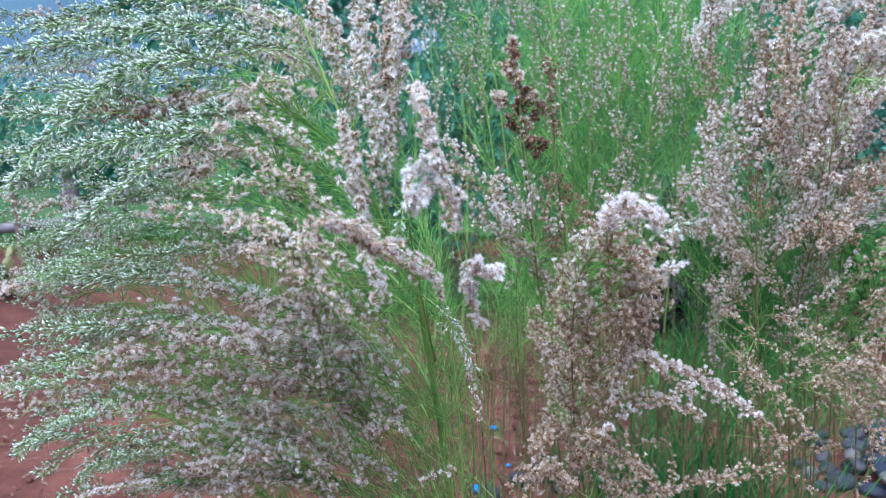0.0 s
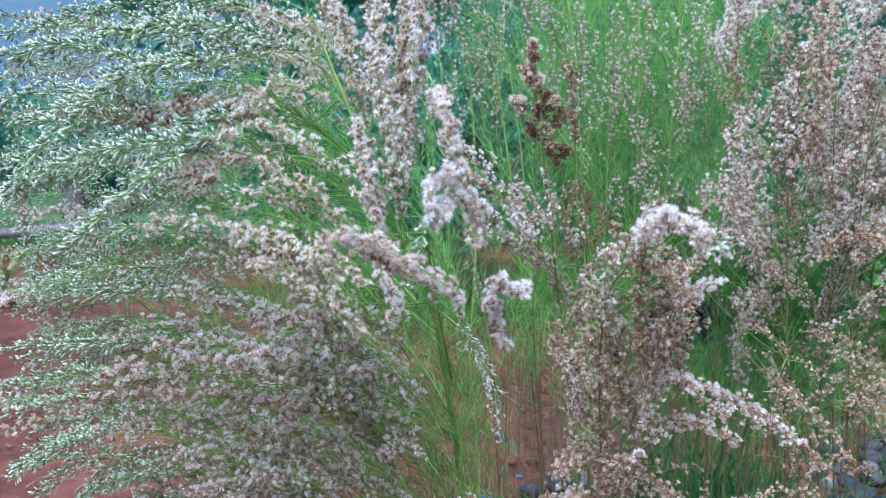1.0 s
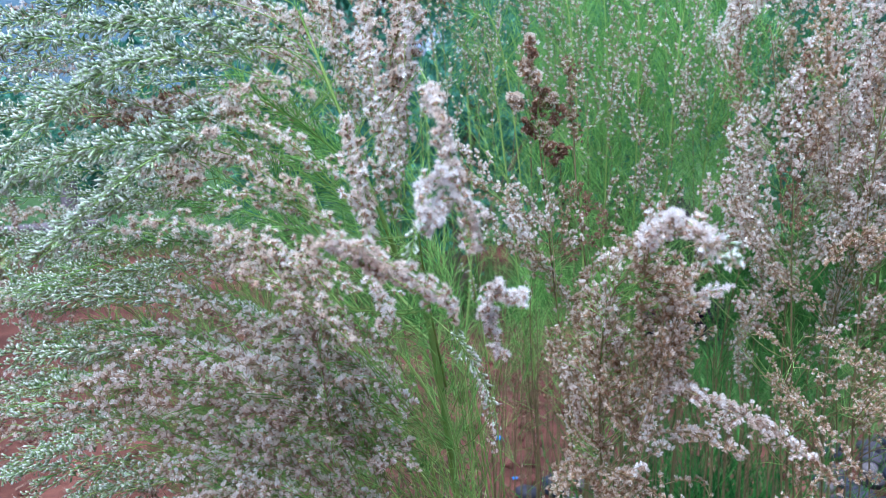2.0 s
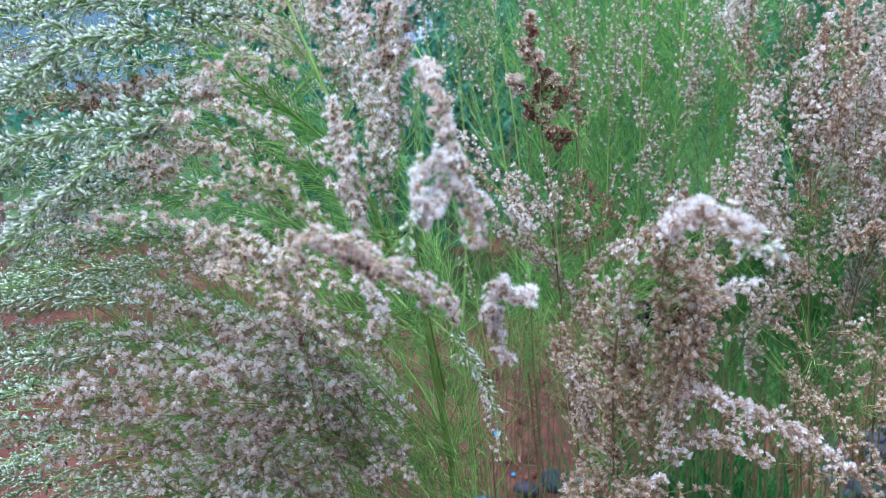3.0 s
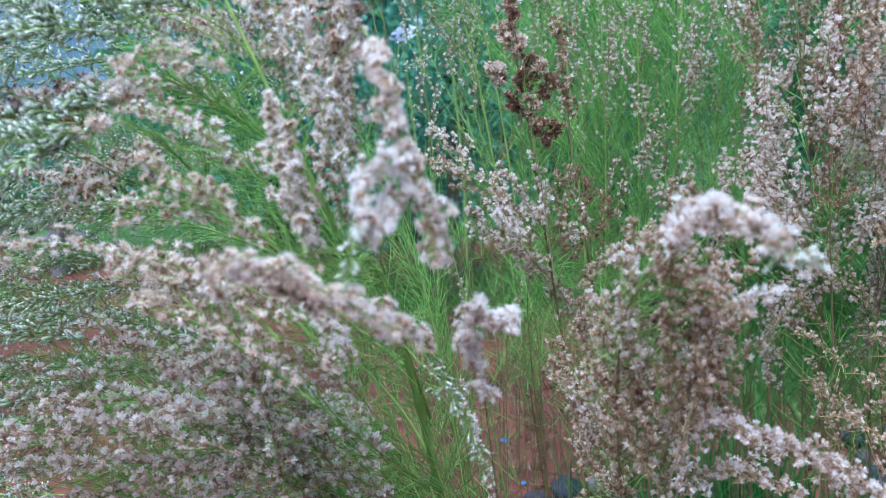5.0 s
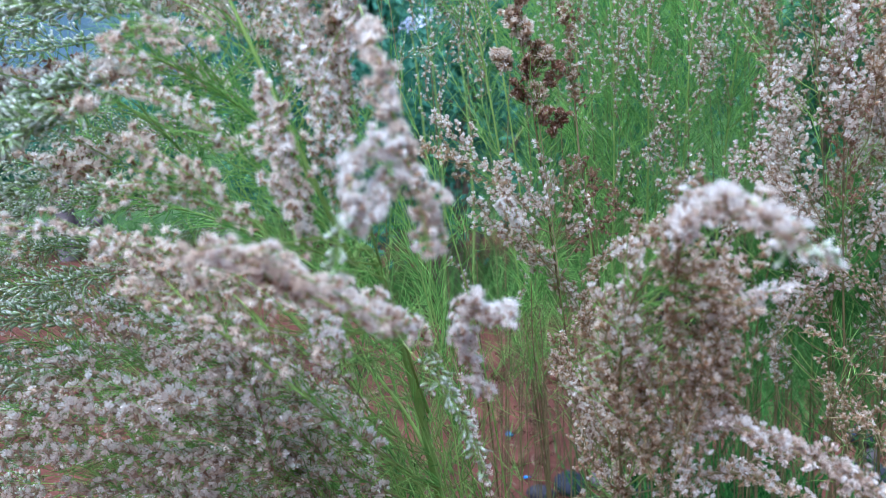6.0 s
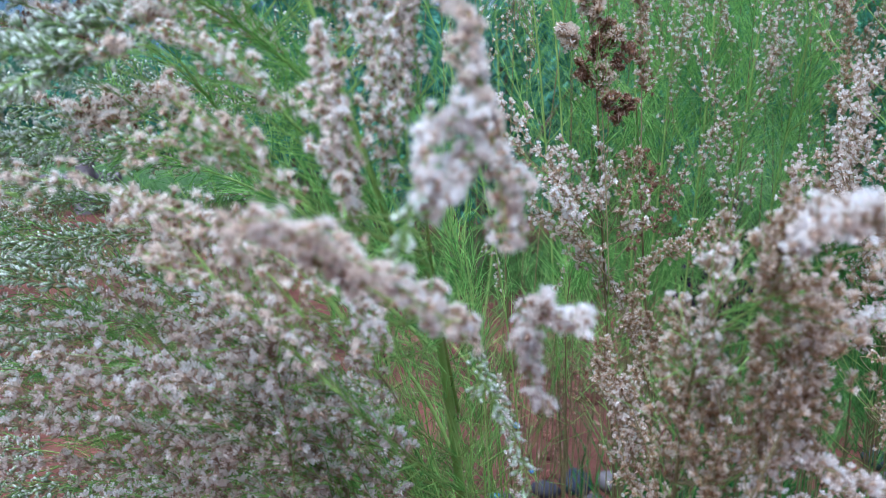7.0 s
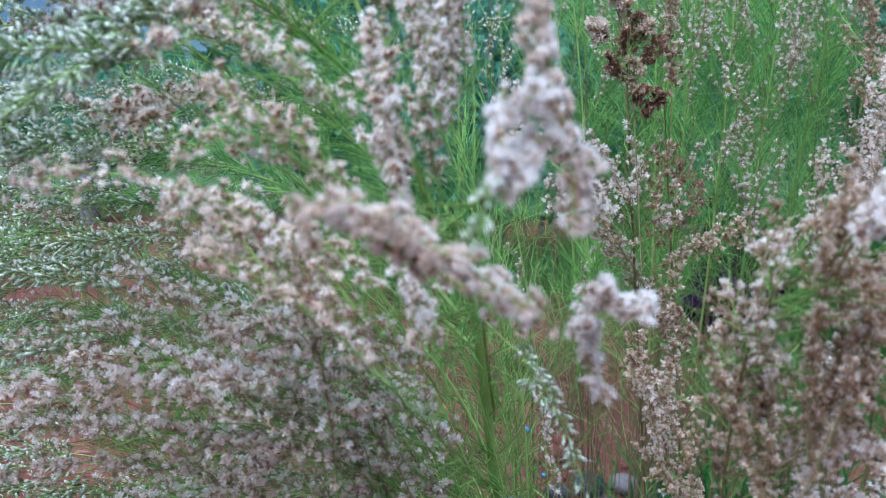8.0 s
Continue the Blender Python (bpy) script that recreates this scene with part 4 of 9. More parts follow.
spray(leaning, (-0.063, 0.661, 0.583), (-0.189, 0.633, 0.641), (-0.295, 0.624, 0.610), 0.0087, "dun", green=0.25, start=0, dense=0.7, size=1.28, foot=0.3, leafy=0.5)
spray(leaning, (-0.071, 0.668, 0.542), (-0.180, 0.648, 0.614), (-0.275, 0.638, 0.577), 0.0090, "dun", green=0.2, start=0.34, dense=0.7, size=1.28, foot=0.01, leafy=0.5)
spray(leaning, (-0.056, 0.665, 0.536), (-0.147, 0.645, 0.590), (-0.230, 0.616, 0.564), 0.0089, "dun", green=0.1, start=0.29, dense=0.7, size=1.28, foot=0.3, leafy=0.5)
spray(leaning, (-0.080, 0.692, 0.677), (-0.205, 0.713, 0.740), (-0.387, 0.713, 0.766), 0.0081, "dun", green=0.57, start=0, dense=0.7, size=1.28, foot=0.01, leafy=0.5)
spray(leaning, (-0.121, 0.713, 0.684), (-0.264, 0.754, 0.746), (-0.434, 0.762, 0.711), 0.0085, "dun", green=0.65, start=0.07, dense=0.7, foot=0.3, leafy=0.5, size=1.0)
spray(leaning, (-0.110, 0.727, 0.668), (-0.287, 0.764, 0.699), (-0.456, 0.774, 0.673), 0.0087, "dun", green=0.54, start=0.16, dense=0.7, size=1.28, foot=0.3, leafy=0.5)
spray(leaning, (-0.150, 0.737, 0.643), (-0.294, 0.774, 0.650), (-0.450, 0.789, 0.644), 0.0089, "dun", green=0.5, start=0, dense=0.7, size=1.28, foot=0.01, leafy=0.5)
spray(leaning, (-0.092, 0.751, 0.545), (-0.285, 0.787, 0.610), (-0.439, 0.778, 0.588), 0.0091, "dun", green=0.28, start=0.14, dense=0.7, size=1.28, foot=0.01, leafy=0.5)
spray(leaning, (-0.095, 0.783, 0.570), (-0.282, 0.819, 0.595), (-0.449, 0.811, 0.581), 0.0083, "dun", green=0.33, start=0.15, dense=0.7, size=1.28, foot=0.3, leafy=0.5)
spray(leaning, (-0.128, 0.744, 0.575), (-0.250, 0.760, 0.573), (-0.323, 0.751, 0.535), 0.0089, "dun", green=0.4, start=0.14, dense=0.7, size=1.28, foot=0.01, leafy=0.5)
spray(leaning, (-0.080, 0.741, 0.525), (-0.206, 0.736, 0.544), (-0.315, 0.724, 0.502), 0.0088, "dun", green=0.2, start=0.31, dense=0.7, size=1.28, foot=0.01, leafy=0.5)
spray(leaning, (-0.062, 0.592, 0.707), (-0.117, 0.576, 0.753), (-0.162, 0.576, 0.761), 0.0067, "dun", start=0.28, dense=0.74, size=1.28, foot=0.3, leafy=0.5)
spray(leaning, (-0.062, 0.613, 0.688), (-0.116, 0.593, 0.728), (-0.167, 0.597, 0.755), 0.0060, "dun", start=0.29, dense=0.74, size=1.28, foot=0.01, leafy=0.5)
spray(leaning, (-0.070, 0.606, 0.653), (-0.119, 0.581, 0.726), (-0.183, 0.570, 0.733), 0.0073, "dun", start=0.23, dense=0.74, size=1.28, foot=0.3, leafy=0.5)
spray(leaning, (-0.071, 0.618, 0.623), (-0.116, 0.591, 0.711), (-0.184, 0.585, 0.740), 0.0068, "dun", start=0.27, dense=0.74, size=1.28, foot=0.01, leafy=0.5)
spray(leaning, (-0.067, 0.621, 0.629), (-0.113, 0.585, 0.694), (-0.168, 0.583, 0.694), 0.0070, "dun", start=0.11, dense=0.74, size=1.28, foot=0.3, leafy=0.5)
spray(leaning, (-0.054, 0.650, 0.616), (-0.127, 0.616, 0.684), (-0.199, 0.612, 0.674), 0.0061, "dun", start=0.22, dense=0.74, size=1.28, foot=0.3, leafy=0.5)
spray(leaning, (-0.074, 0.675, 0.587), (-0.135, 0.658, 0.644), (-0.213, 0.656, 0.645), 0.0069, "dun", start=0.3, dense=0.7, size=1.28, foot=0.01, leafy=0.5)
spray(leaning, (-0.082, 0.558, 0.758), (-0.098, 0.541, 0.779), (-0.125, 0.542, 0.786), 0.0110, "tan", dense=0.66)
spray(leaning, (-0.101, 0.576, 0.675), (-0.105, 0.557, 0.756), (-0.115, 0.560, 0.769), 0.0050, "dun", start=0.1, dense=0.74, size=1.28, foot=0.3, leafy=0.5)
spray(leaning, (-0.084, 0.587, 0.681), (-0.142, 0.569, 0.721), (-0.215, 0.570, 0.738), 0.0061, "dun", start=0.02, dense=0.74, size=1.28, foot=0.3, leafy=0.5)
spray(leaning, (-0.093, 0.631, 0.633), (-0.147, 0.614, 0.709), (-0.226, 0.614, 0.719), 0.0053, "dun", start=0.23, dense=0.74, size=1.28, foot=0.3, leafy=0.5)
spray(leaning, (-0.111, 0.667, 0.544), (-0.177, 0.653, 0.621), (-0.254, 0.656, 0.645), 0.0073, "dun", start=0.26, dense=0.85, size=1.0, foot=0.01, leafy=0.5)
spray(leaning, (-0.114, 0.666, 0.508), (-0.140, 0.651, 0.589), (-0.232, 0.645, 0.575), 0.0062, "dun", start=0.34, dense=0.7, size=1.28, foot=0.3, leafy=0.5)
spray(leaning, (-0.227, 0.686, 0.561), (-0.285, 0.686, 0.571), (-0.301, 0.659, 0.541), 0.0054, "dun", green=0.2, start=0.08, dense=0.7, size=1.28, foot=0.01, leafy=0.5)
spray(leaning, (-0.194, 0.718, 0.558), (-0.287, 0.740, 0.576), (-0.342, 0.737, 0.571), 0.0074, "dun", green=0.5, start=0.03, dense=0.7, size=1.28, foot=0.3, leafy=0.5)
spray(leaning, (-0.308, 0.771, 0.735), (-0.384, 0.793, 0.755), (-0.445, 0.813, 0.762), 0.0069, "dun", green=0.61, start=0.09, dense=0.7, foot=0.3, leafy=0.5, size=1.0)
spray(leaning, (-0.419, 0.795, 0.670), (-0.449, 0.826, 0.730), (-0.472, 0.857, 0.784), 0.0051, "dun", green=0.55, start=0.1, dense=0.7, size=1.28, foot=0.01, leafy=0.5)
spray(leaning, (-0.058, 0.590, 0.698), (-0.092, 0.570, 0.744), (-0.143, 0.575, 0.736), 0.0103, "dun", dense=0.74, size=1.2, start=0.06, foot=0.1, leafy=0.4)
spray(leaning, (-0.064, 0.605, 0.651), (-0.095, 0.585, 0.716), (-0.143, 0.590, 0.705), 0.0104, "dun", dense=0.74, size=1.2, start=0.01, foot=0.1, leafy=0.4)
spray(leaning, (-0.073, 0.620, 0.634), (-0.103, 0.600, 0.688), (-0.157, 0.605, 0.671), 0.0093, "dun", dense=0.74, size=1.2, start=0.05, foot=0.1, leafy=0.4)
spray(leaning, (-0.076, 0.590, 0.705), (-0.108, 0.570, 0.765), (-0.158, 0.575, 0.753), 0.0099, "dun", dense=0.74, size=1.2, start=0.02, foot=0.1, leafy=0.4)
spray(leaning, (-0.081, 0.630, 0.577), (-0.119, 0.610, 0.660), (-0.184, 0.615, 0.643), 0.0101, "dun", dense=0.74, size=1.2, start=0.07, foot=0.1, leafy=0.4)
spray(leaning, (-0.107, 0.640, 0.560), (-0.140, 0.620, 0.624), (-0.203, 0.625, 0.602), 0.0102, "dun", dense=0.74, size=1.2, start=0.06, foot=0.1, leafy=0.4)
spray(leaning, (-0.052, 0.580, 0.729), (-0.074, 0.560, 0.764), (-0.107, 0.565, 0.762), 0.0088, "dun", dense=0.74, size=1.2, start=0.09, foot=0.1, leafy=0.4)
spray(leaning, (-0.047, 0.590, 0.695), (-0.068, 0.570, 0.727), (-0.098, 0.575, 0.723), 0.0105, "dun", dense=0.74, size=1.2, start=0.04, foot=0.1, leafy=0.4)
spray(leaning, (-0.222, 0.620, 0.703), (-0.250, 0.600, 0.710), (-0.298, 0.605, 0.692), 0.0104, "dun", dense=0.74, size=1.2, start=0.11, foot=0.1, leafy=0.4, green=0.25)
spray(leaning, (-0.215, 0.620, 0.740), (-0.243, 0.600, 0.748), (-0.290, 0.605, 0.731), 0.0080, "dun", dense=0.74, size=1.2, start=0.07, foot=0.1, leafy=0.4, green=0.25)
stem(leaning, (-0.026, 0.914, 0.000), (-0.097, 0.856, 0.455), (-0.210, 0.827, 0.681), r0=0.0016, r1=0.0007, leaves=95, reach=0.034, lo=0.3, spread=1.2, fresh=True)
stem(leaning, (0.026, 0.942, 0.000), (-0.051, 0.864, 0.443), (-0.168, 0.818, 0.660), r0=0.0016, r1=0.0007, leaves=95, reach=0.034, lo=0.3, spread=1.2, leaf="leaf_shaded", fresh=True)
stem(leaning, (0.050, 0.862, 0.000), (-0.021, 0.832, 0.455), (-0.133, 0.826, 0.682), r0=0.0016, r1=0.0007, leaves=95, reach=0.034, lo=0.3, spread=1.2, fresh=True)
stem(leaning, (-0.002, 0.866, 0.000), (-0.029, 0.811, 0.436), (-0.105, 0.784, 0.647), r0=0.0016, r1=0.0007, leaves=95, reach=0.034, lo=0.3, spread=1.2, leaf="leaf_shaded", fresh=True)
stem(leaning, (0.040, 0.948, 0.000), (-0.031, 0.824, 0.425), (-0.143, 0.741, 0.628), r0=0.0016, r1=0.0007, leaves=95, reach=0.034, lo=0.3, spread=1.2, fresh=True)
stem(leaning, (-0.022, 0.923, 0.000), (-0.093, 0.855, 0.412), (-0.206, 0.818, 0.604), r0=0.0016, r1=0.0007, leaves=95, reach=0.034, lo=0.3, spread=1.2, leaf="leaf_shaded", fresh=True)
stem(leaning, (0.029, 0.885, 0.000), (-0.081, 0.812, 0.439), (-0.226, 0.770, 0.652), r0=0.0016, r1=0.0007, leaves=95, reach=0.034, lo=0.3, spread=1.2, fresh=True)
stem(leaning, (0.059, 0.949, 0.000), (0.001, 0.867, 0.395), (-0.100, 0.818, 0.573), r0=0.0016, r1=0.0007, leaves=95, reach=0.034, lo=0.3, spread=1.2, leaf="leaf_shaded", fresh=True)
stem(leaning, (0.050, 0.924, 0.000), (-0.027, 0.861, 0.375), (-0.144, 0.828, 0.537), r0=0.0016, r1=0.0007, leaves=95, reach=0.034, lo=0.3, spread=1.2, fresh=True)
stem(leaning, (0.051, 0.868, 0.000), (-0.049, 0.818, 0.380), (-0.186, 0.795, 0.545), r0=0.0016, r1=0.0007, leaves=95, reach=0.034, lo=0.3, spread=1.2, leaf="leaf_shaded", fresh=True)
stem(leaning, (0.013, 0.903, 0.000), (-0.089, 0.824, 0.398), (-0.226, 0.777, 0.578), r0=0.0016, r1=0.0007, leaves=95, reach=0.034, lo=0.3, spread=1.2, fresh=True)
spray(leaning, (-0.149, 0.550, 0.876), (-0.212, 0.520, 0.885), (-0.291, 0.520, 0.857), 0.0048, "tan", green=0.95, dense=1.05, size=1.15, start=0.15, foot=0.2, shaggy=True)
spray(leaning, (-0.180, 0.530, 0.884), (-0.201, 0.500, 0.864), (-0.240, 0.500, 0.832), 0.0048, "tan", green=0.95, dense=1.05, size=1.15, start=0.15, foot=0.2, shaggy=True)
spray(leaning, (-0.123, 0.560, 0.917), (-0.198, 0.530, 0.931), (-0.260, 0.530, 0.883), 0.0048, "tan", green=0.95, dense=1.05, size=1.15, start=0.15, foot=0.2, shaggy=True)
spray(leaning, (-0.104, 0.570, 0.928), (-0.157, 0.540, 0.953), (-0.230, 0.540, 0.949), 0.0048, "tan", green=0.95, dense=1.05, size=1.15, start=0.15, foot=0.2, shaggy=True)
spray(leaning, (-0.206, 0.580, 0.926), (-0.249, 0.550, 0.944), (-0.285, 0.550, 0.942), 0.0048, "tan", green=0.95, dense=1.05, size=1.15, start=0.15, foot=0.2, shaggy=True)
spray(leaning, (-0.199, 0.590, 0.898), (-0.257, 0.560, 0.915), (-0.315, 0.560, 0.907), 0.0048, "tan", green=0.95, dense=1.05, size=1.15, start=0.15, foot=0.2, shaggy=True)
spray(leaning, (-0.112, 0.580, 0.898), (-0.146, 0.550, 0.939), (-0.192, 0.550, 0.964), 0.0048, "tan", green=0.95, dense=1.05, size=1.15, start=0.15, foot=0.2, shaggy=True)
spray(leaning, (-0.175, 0.680, 0.580), (-0.234, 0.660, 0.582), (-0.302, 0.660, 0.564), 0.0085, "dun", green=0.30, dense=0.85, size=1.2, start=0.05, foot=0.1, leafy=0.4)
spray(leaning, (-0.240, 0.700, 0.606), (-0.304, 0.680, 0.612), (-0.349, 0.680, 0.571), 0.0085, "dun", green=0.70, dense=0.85, size=1.2, start=0.05, foot=0.1, leafy=0.4)
spray(leaning, (-0.196, 0.680, 0.560), (-0.279, 0.660, 0.577), (-0.365, 0.660, 0.562), 0.0085, "dun", green=0.40, dense=0.85, size=1.2, start=0.05, foot=0.1, leafy=0.4)
spray(leaning, (-0.289, 0.740, 0.553), (-0.313, 0.720, 0.574), (-0.363, 0.720, 0.559), 0.0085, "dun", green=0.50, dense=0.85, size=1.2, start=0.05, foot=0.1, leafy=0.4)
spray(leaning, (-0.147, 0.650, 0.613), (-0.185, 0.630, 0.617), (-0.232, 0.630, 0.607), 0.0085, "dun", green=0.00, dense=0.85, size=1.2, start=0.05, foot=0.1, leafy=0.4)
spray(leaning, (-0.304, 0.720, 0.625), (-0.358, 0.700, 0.622), (-0.411, 0.700, 0.588), 0.0085, "dun", green=0.80, dense=0.85, size=1.2, start=0.05, foot=0.1, leafy=0.4)
spray(leaning, (-0.342, 0.740, 0.582), (-0.371, 0.720, 0.585), (-0.404, 0.720, 0.556), 0.0085, "dun", green=0.95, dense=0.85, size=1.2, start=0.05, foot=0.1, leafy=0.4)
spray(leaning, (-0.195, 0.740, 0.776), (-0.265, 0.720, 0.793), (-0.358, 0.720, 0.775), 0.0095, "dun", green=0.60, dense=0.85, size=1.1, start=0.05, foot=0.1, leafy=0.3)
spray(leaning, (-0.201, 0.720, 0.759), (-0.269, 0.700, 0.774), (-0.366, 0.700, 0.753), 0.0095, "dun", green=0.70, dense=0.85, size=1.1, start=0.05, foot=0.1, leafy=0.3)
spray(leaning, (-0.229, 0.760, 0.734), (-0.301, 0.740, 0.749), (-0.399, 0.740, 0.728), 0.0095, "dun", green=0.60, dense=0.85, size=1.1, start=0.05, foot=0.1, leafy=0.3)
spray(leaning, (-0.204, 0.760, 0.809), (-0.270, 0.740, 0.818), (-0.344, 0.740, 0.805), 0.0095, "dun", green=0.70, dense=0.85, size=1.1, start=0.05, foot=0.1, leafy=0.3)
spray(leaning, (-0.151, 0.700, 0.763), (-0.203, 0.680, 0.782), (-0.276, 0.680, 0.775), 0.0095, "dun", green=0.30, dense=0.85, size=1.1, start=0.05, foot=0.1, leafy=0.3)
spray(leaning, (-0.249, 0.800, 0.781), (-0.314, 0.780, 0.793), (-0.392, 0.780, 0.785), 0.0095, "dun", green=0.90, dense=0.85, size=1.1, start=0.05, foot=0.1, leafy=0.3)

# ---- the plant with dry brown tops and a dense pale panicle ----
upright = thing("dog_fennel", "upright dog fennel with rusty dry tops and dense tan seed heads", "plant", "dog fennel plants", at=(0.16, 0.90, 0.0))
stem(upright, (0.200, 0.800, 0.000), (0.081, 0.581, 0.647), (0.097, 0.530, 0.797), r0=0.0026, r1=0.001, leaves=120, reach=0.035, lo=0.3, dry=True)
stem(upright, (0.180, 0.950, 0.000), (0.072, 0.774, 0.697), (0.049, 0.751, 0.891), r0=0.0028, r1=0.001, leaves=160, reach=0.025, lo=0.3, dry=True)
stem(upright, (0.220, 0.970, 0.000), (0.104, 0.821, 0.719), (0.086, 0.802, 0.836), r0=0.0028, r1=0.001, leaves=160, reach=0.03, lo=0.3, dry=True)
spray(upright, (0.062, 0.725, 0.758), (0.049, 0.739, 0.882), (0.037, 0.742, 0.950), 0.0060, "brown", start=0.45, dense=0.4, foot=0.06)
spray(upright, (0.038, 0.756, 0.943), (0.039, 0.752, 0.948), (0.040, 0.748, 0.954), 0.0052, "rust", dense=2.4, start=0.0, foot=0.01, size=1.15)
spray(upright, (0.040, 0.754, 0.932), (0.041, 0.750, 0.937), (0.042, 0.746, 0.943), 0.0050, "brown", dense=2.4, start=0.0, foot=0.01, size=1.2)
spray(upright, (0.038, 0.752, 0.922), (0.036, 0.748, 0.926), (0.033, 0.744, 0.933), 0.0052, "rust", dense=2.4, start=0.0, foot=0.01, size=1.15)
spray(upright, (0.042, 0.751, 0.915), (0.043, 0.746, 0.920), (0.045, 0.743, 0.926), 0.0052, "rust", dense=2.4, start=0.0, foot=0.01, size=1.15)
spray(upright, (0.047, 0.748, 0.901), (0.049, 0.744, 0.906), (0.052, 0.740, 0.913), 0.0050, "brown", dense=2.4, start=0.0, foot=0.01, size=1.2)
spray(upright, (0.054, 0.747, 0.897), (0.057, 0.743, 0.902), (0.060, 0.740, 0.908), 0.0050, "rust", dense=2.4, start=0.0, foot=0.01, size=1.2)
spray(upright, (0.043, 0.743, 0.879), (0.039, 0.739, 0.884), (0.035, 0.735, 0.891), 0.0050, "brown", dense=2.4, start=0.0, foot=0.01, size=1.2)
spray(upright, (0.058, 0.746, 0.887), (0.062, 0.742, 0.892), (0.066, 0.738, 0.899), 0.0050, "brown", dense=2.4, start=0.0, foot=0.01, size=1.2)
spray(upright, (0.050, 0.742, 0.872), (0.051, 0.738, 0.878), (0.052, 0.735, 0.884), 0.0050, "rust", dense=2.4, start=0.0, foot=0.01, size=1.2)
spray(upright, (0.060, 0.739, 0.855), (0.064, 0.735, 0.860), (0.068, 0.732, 0.867), 0.0050, "brown", dense=2.4, start=0.0, foot=0.01, size=1.2)
spray(upright, (0.054, 0.740, 0.860), (0.055, 0.736, 0.865), (0.057, 0.732, 0.871), 0.0050, "brown", dense=2.4, start=0.0, foot=0.01, size=1.2)
spray(upright, (0.035, 0.747, 0.899), (0.030, 0.743, 0.904), (0.025, 0.739, 0.910), 0.0050, "rust", dense=2.4, start=0.0, foot=0.01, size=1.2)
spray(upright, (0.045, 0.746, 0.890), (0.045, 0.742, 0.895), (0.044, 0.738, 0.902), 0.0050, "brown", dense=2.4, start=0.0, foot=0.01, size=1.2)
spray(upright, (0.082, 0.759, 0.824), (0.077, 0.762, 0.891), (0.071, 0.761, 0.939), 0.0077, "brown", start=0.3, dense=0.8, foot=0.06)
spray(upright, (0.080, 0.749, 0.826), (0.076, 0.757, 0.891), (0.071, 0.755, 0.935), 0.0081, "rust", start=0.35, dense=1.05, foot=0.06, size=0.9)
spray(upright, (0.060, 0.742, 0.791), (0.045, 0.740, 0.813), (0.029, 0.741, 0.842), 0.0076, "dun", dense=0.95, start=0.15, foot=0.06, size=1.0)
spray(upright, (0.063, 0.743, 0.796), (0.057, 0.742, 0.817), (0.052, 0.742, 0.847), 0.0076, "dun", dense=0.95, start=0.15, foot=0.06, size=1.0)
spray(upright, (0.065, 0.742, 0.791), (0.071, 0.741, 0.810), (0.077, 0.741, 0.837), 0.0076, "rust", dense=0.95, start=0.15, foot=0.06, size=1.0)
spray(upright, (0.058, 0.741, 0.786), (0.039, 0.737, 0.798), (0.022, 0.736, 0.817), 0.0076, "dun", dense=0.95, start=0.15, foot=0.06, size=1.0)
spray(upright, (0.065, 0.741, 0.786), (0.075, 0.737, 0.792), (0.085, 0.736, 0.807), 0.0076, "dun", dense=0.95, start=0.15, foot=0.06, size=1.0)
spray(upright, (0.063, 0.745, 0.754), (0.037, 0.741, 0.791), (0.022, 0.749, 0.831), 0.0092, "rust", dense=0.92, foot=0.06, size=1.0)
spray(upright, (0.066, 0.773, 0.750), (0.020, 0.769, 0.789), (0.010, 0.773, 0.808), 0.0086, "dun", dense=0.92, foot=0.06, size=1.0)
spray(upright, (0.053, 0.751, 0.789), (0.012, 0.759, 0.835), (-0.019, 0.764, 0.863), 0.0104, "dun", dense=0.92, foot=0.06, size=1.0)
spray(upright, (0.060, 0.778, 0.785), (-0.001, 0.785, 0.830), (-0.031, 0.786, 0.838), 0.0096, "rust", dense=0.92, foot=0.06, size=1.0)
spray(upright, (0.070, 0.757, 0.762), (0.092, 0.774, 0.796), (0.086, 0.781, 0.832), 0.0116, "brown", dense=0.7, foot=0.06)
spray(upright, (0.057, 0.791, 0.759), (0.115, 0.809, 0.792), (0.076, 0.815, 0.825), 0.0107, "brown", dense=0.7, foot=0.06)
spray(upright, (0.039, 0.721, 0.792), (0.030, 0.713, 0.803), (0.021, 0.704, 0.813), 0.0074, "white", foot=0.1, dense=1.1)
spray(upright, (0.094, 0.775, 0.697), (0.065, 0.764, 0.749), (0.038, 0.759, 0.777), 0.0128, "dun", dense=0.92, foot=0.06, size=1.0)
spray(upright, (0.110, 0.787, 0.682), (0.082, 0.775, 0.730), (0.026, 0.777, 0.802), 0.0100, "rust", dense=1.15, size=1.03, foot=0.06)
spray(upright, (0.085, 0.804, 0.740), (0.119, 0.809, 0.762), (0.147, 0.813, 0.778), 0.0101, "rust", foot=0.06, dense=1.1, size=0.9)
spray(upright, (0.088, 0.827, 0.736), (0.130, 0.832, 0.752), (0.155, 0.835, 0.767), 0.0095, "rust", foot=0.06, dense=1.1, size=0.9)
spray(upright, (0.095, 0.528, 0.736), (0.089, 0.518, 0.792), (0.091, 0.506, 0.834), 0.0152, "rust", dense=1.05, size=0.95, foot=0.06)
spray(upright, (0.103, 0.543, 0.732), (0.106, 0.533, 0.784), (0.095, 0.520, 0.821), 0.0139, "rust", dense=1.05, size=0.95, foot=0.06)
spray(upright, (0.087, 0.529, 0.743), (0.071, 0.528, 0.790), (0.075, 0.534, 0.822), 0.0111, "dun", dense=1.05, size=0.95, foot=0.06)
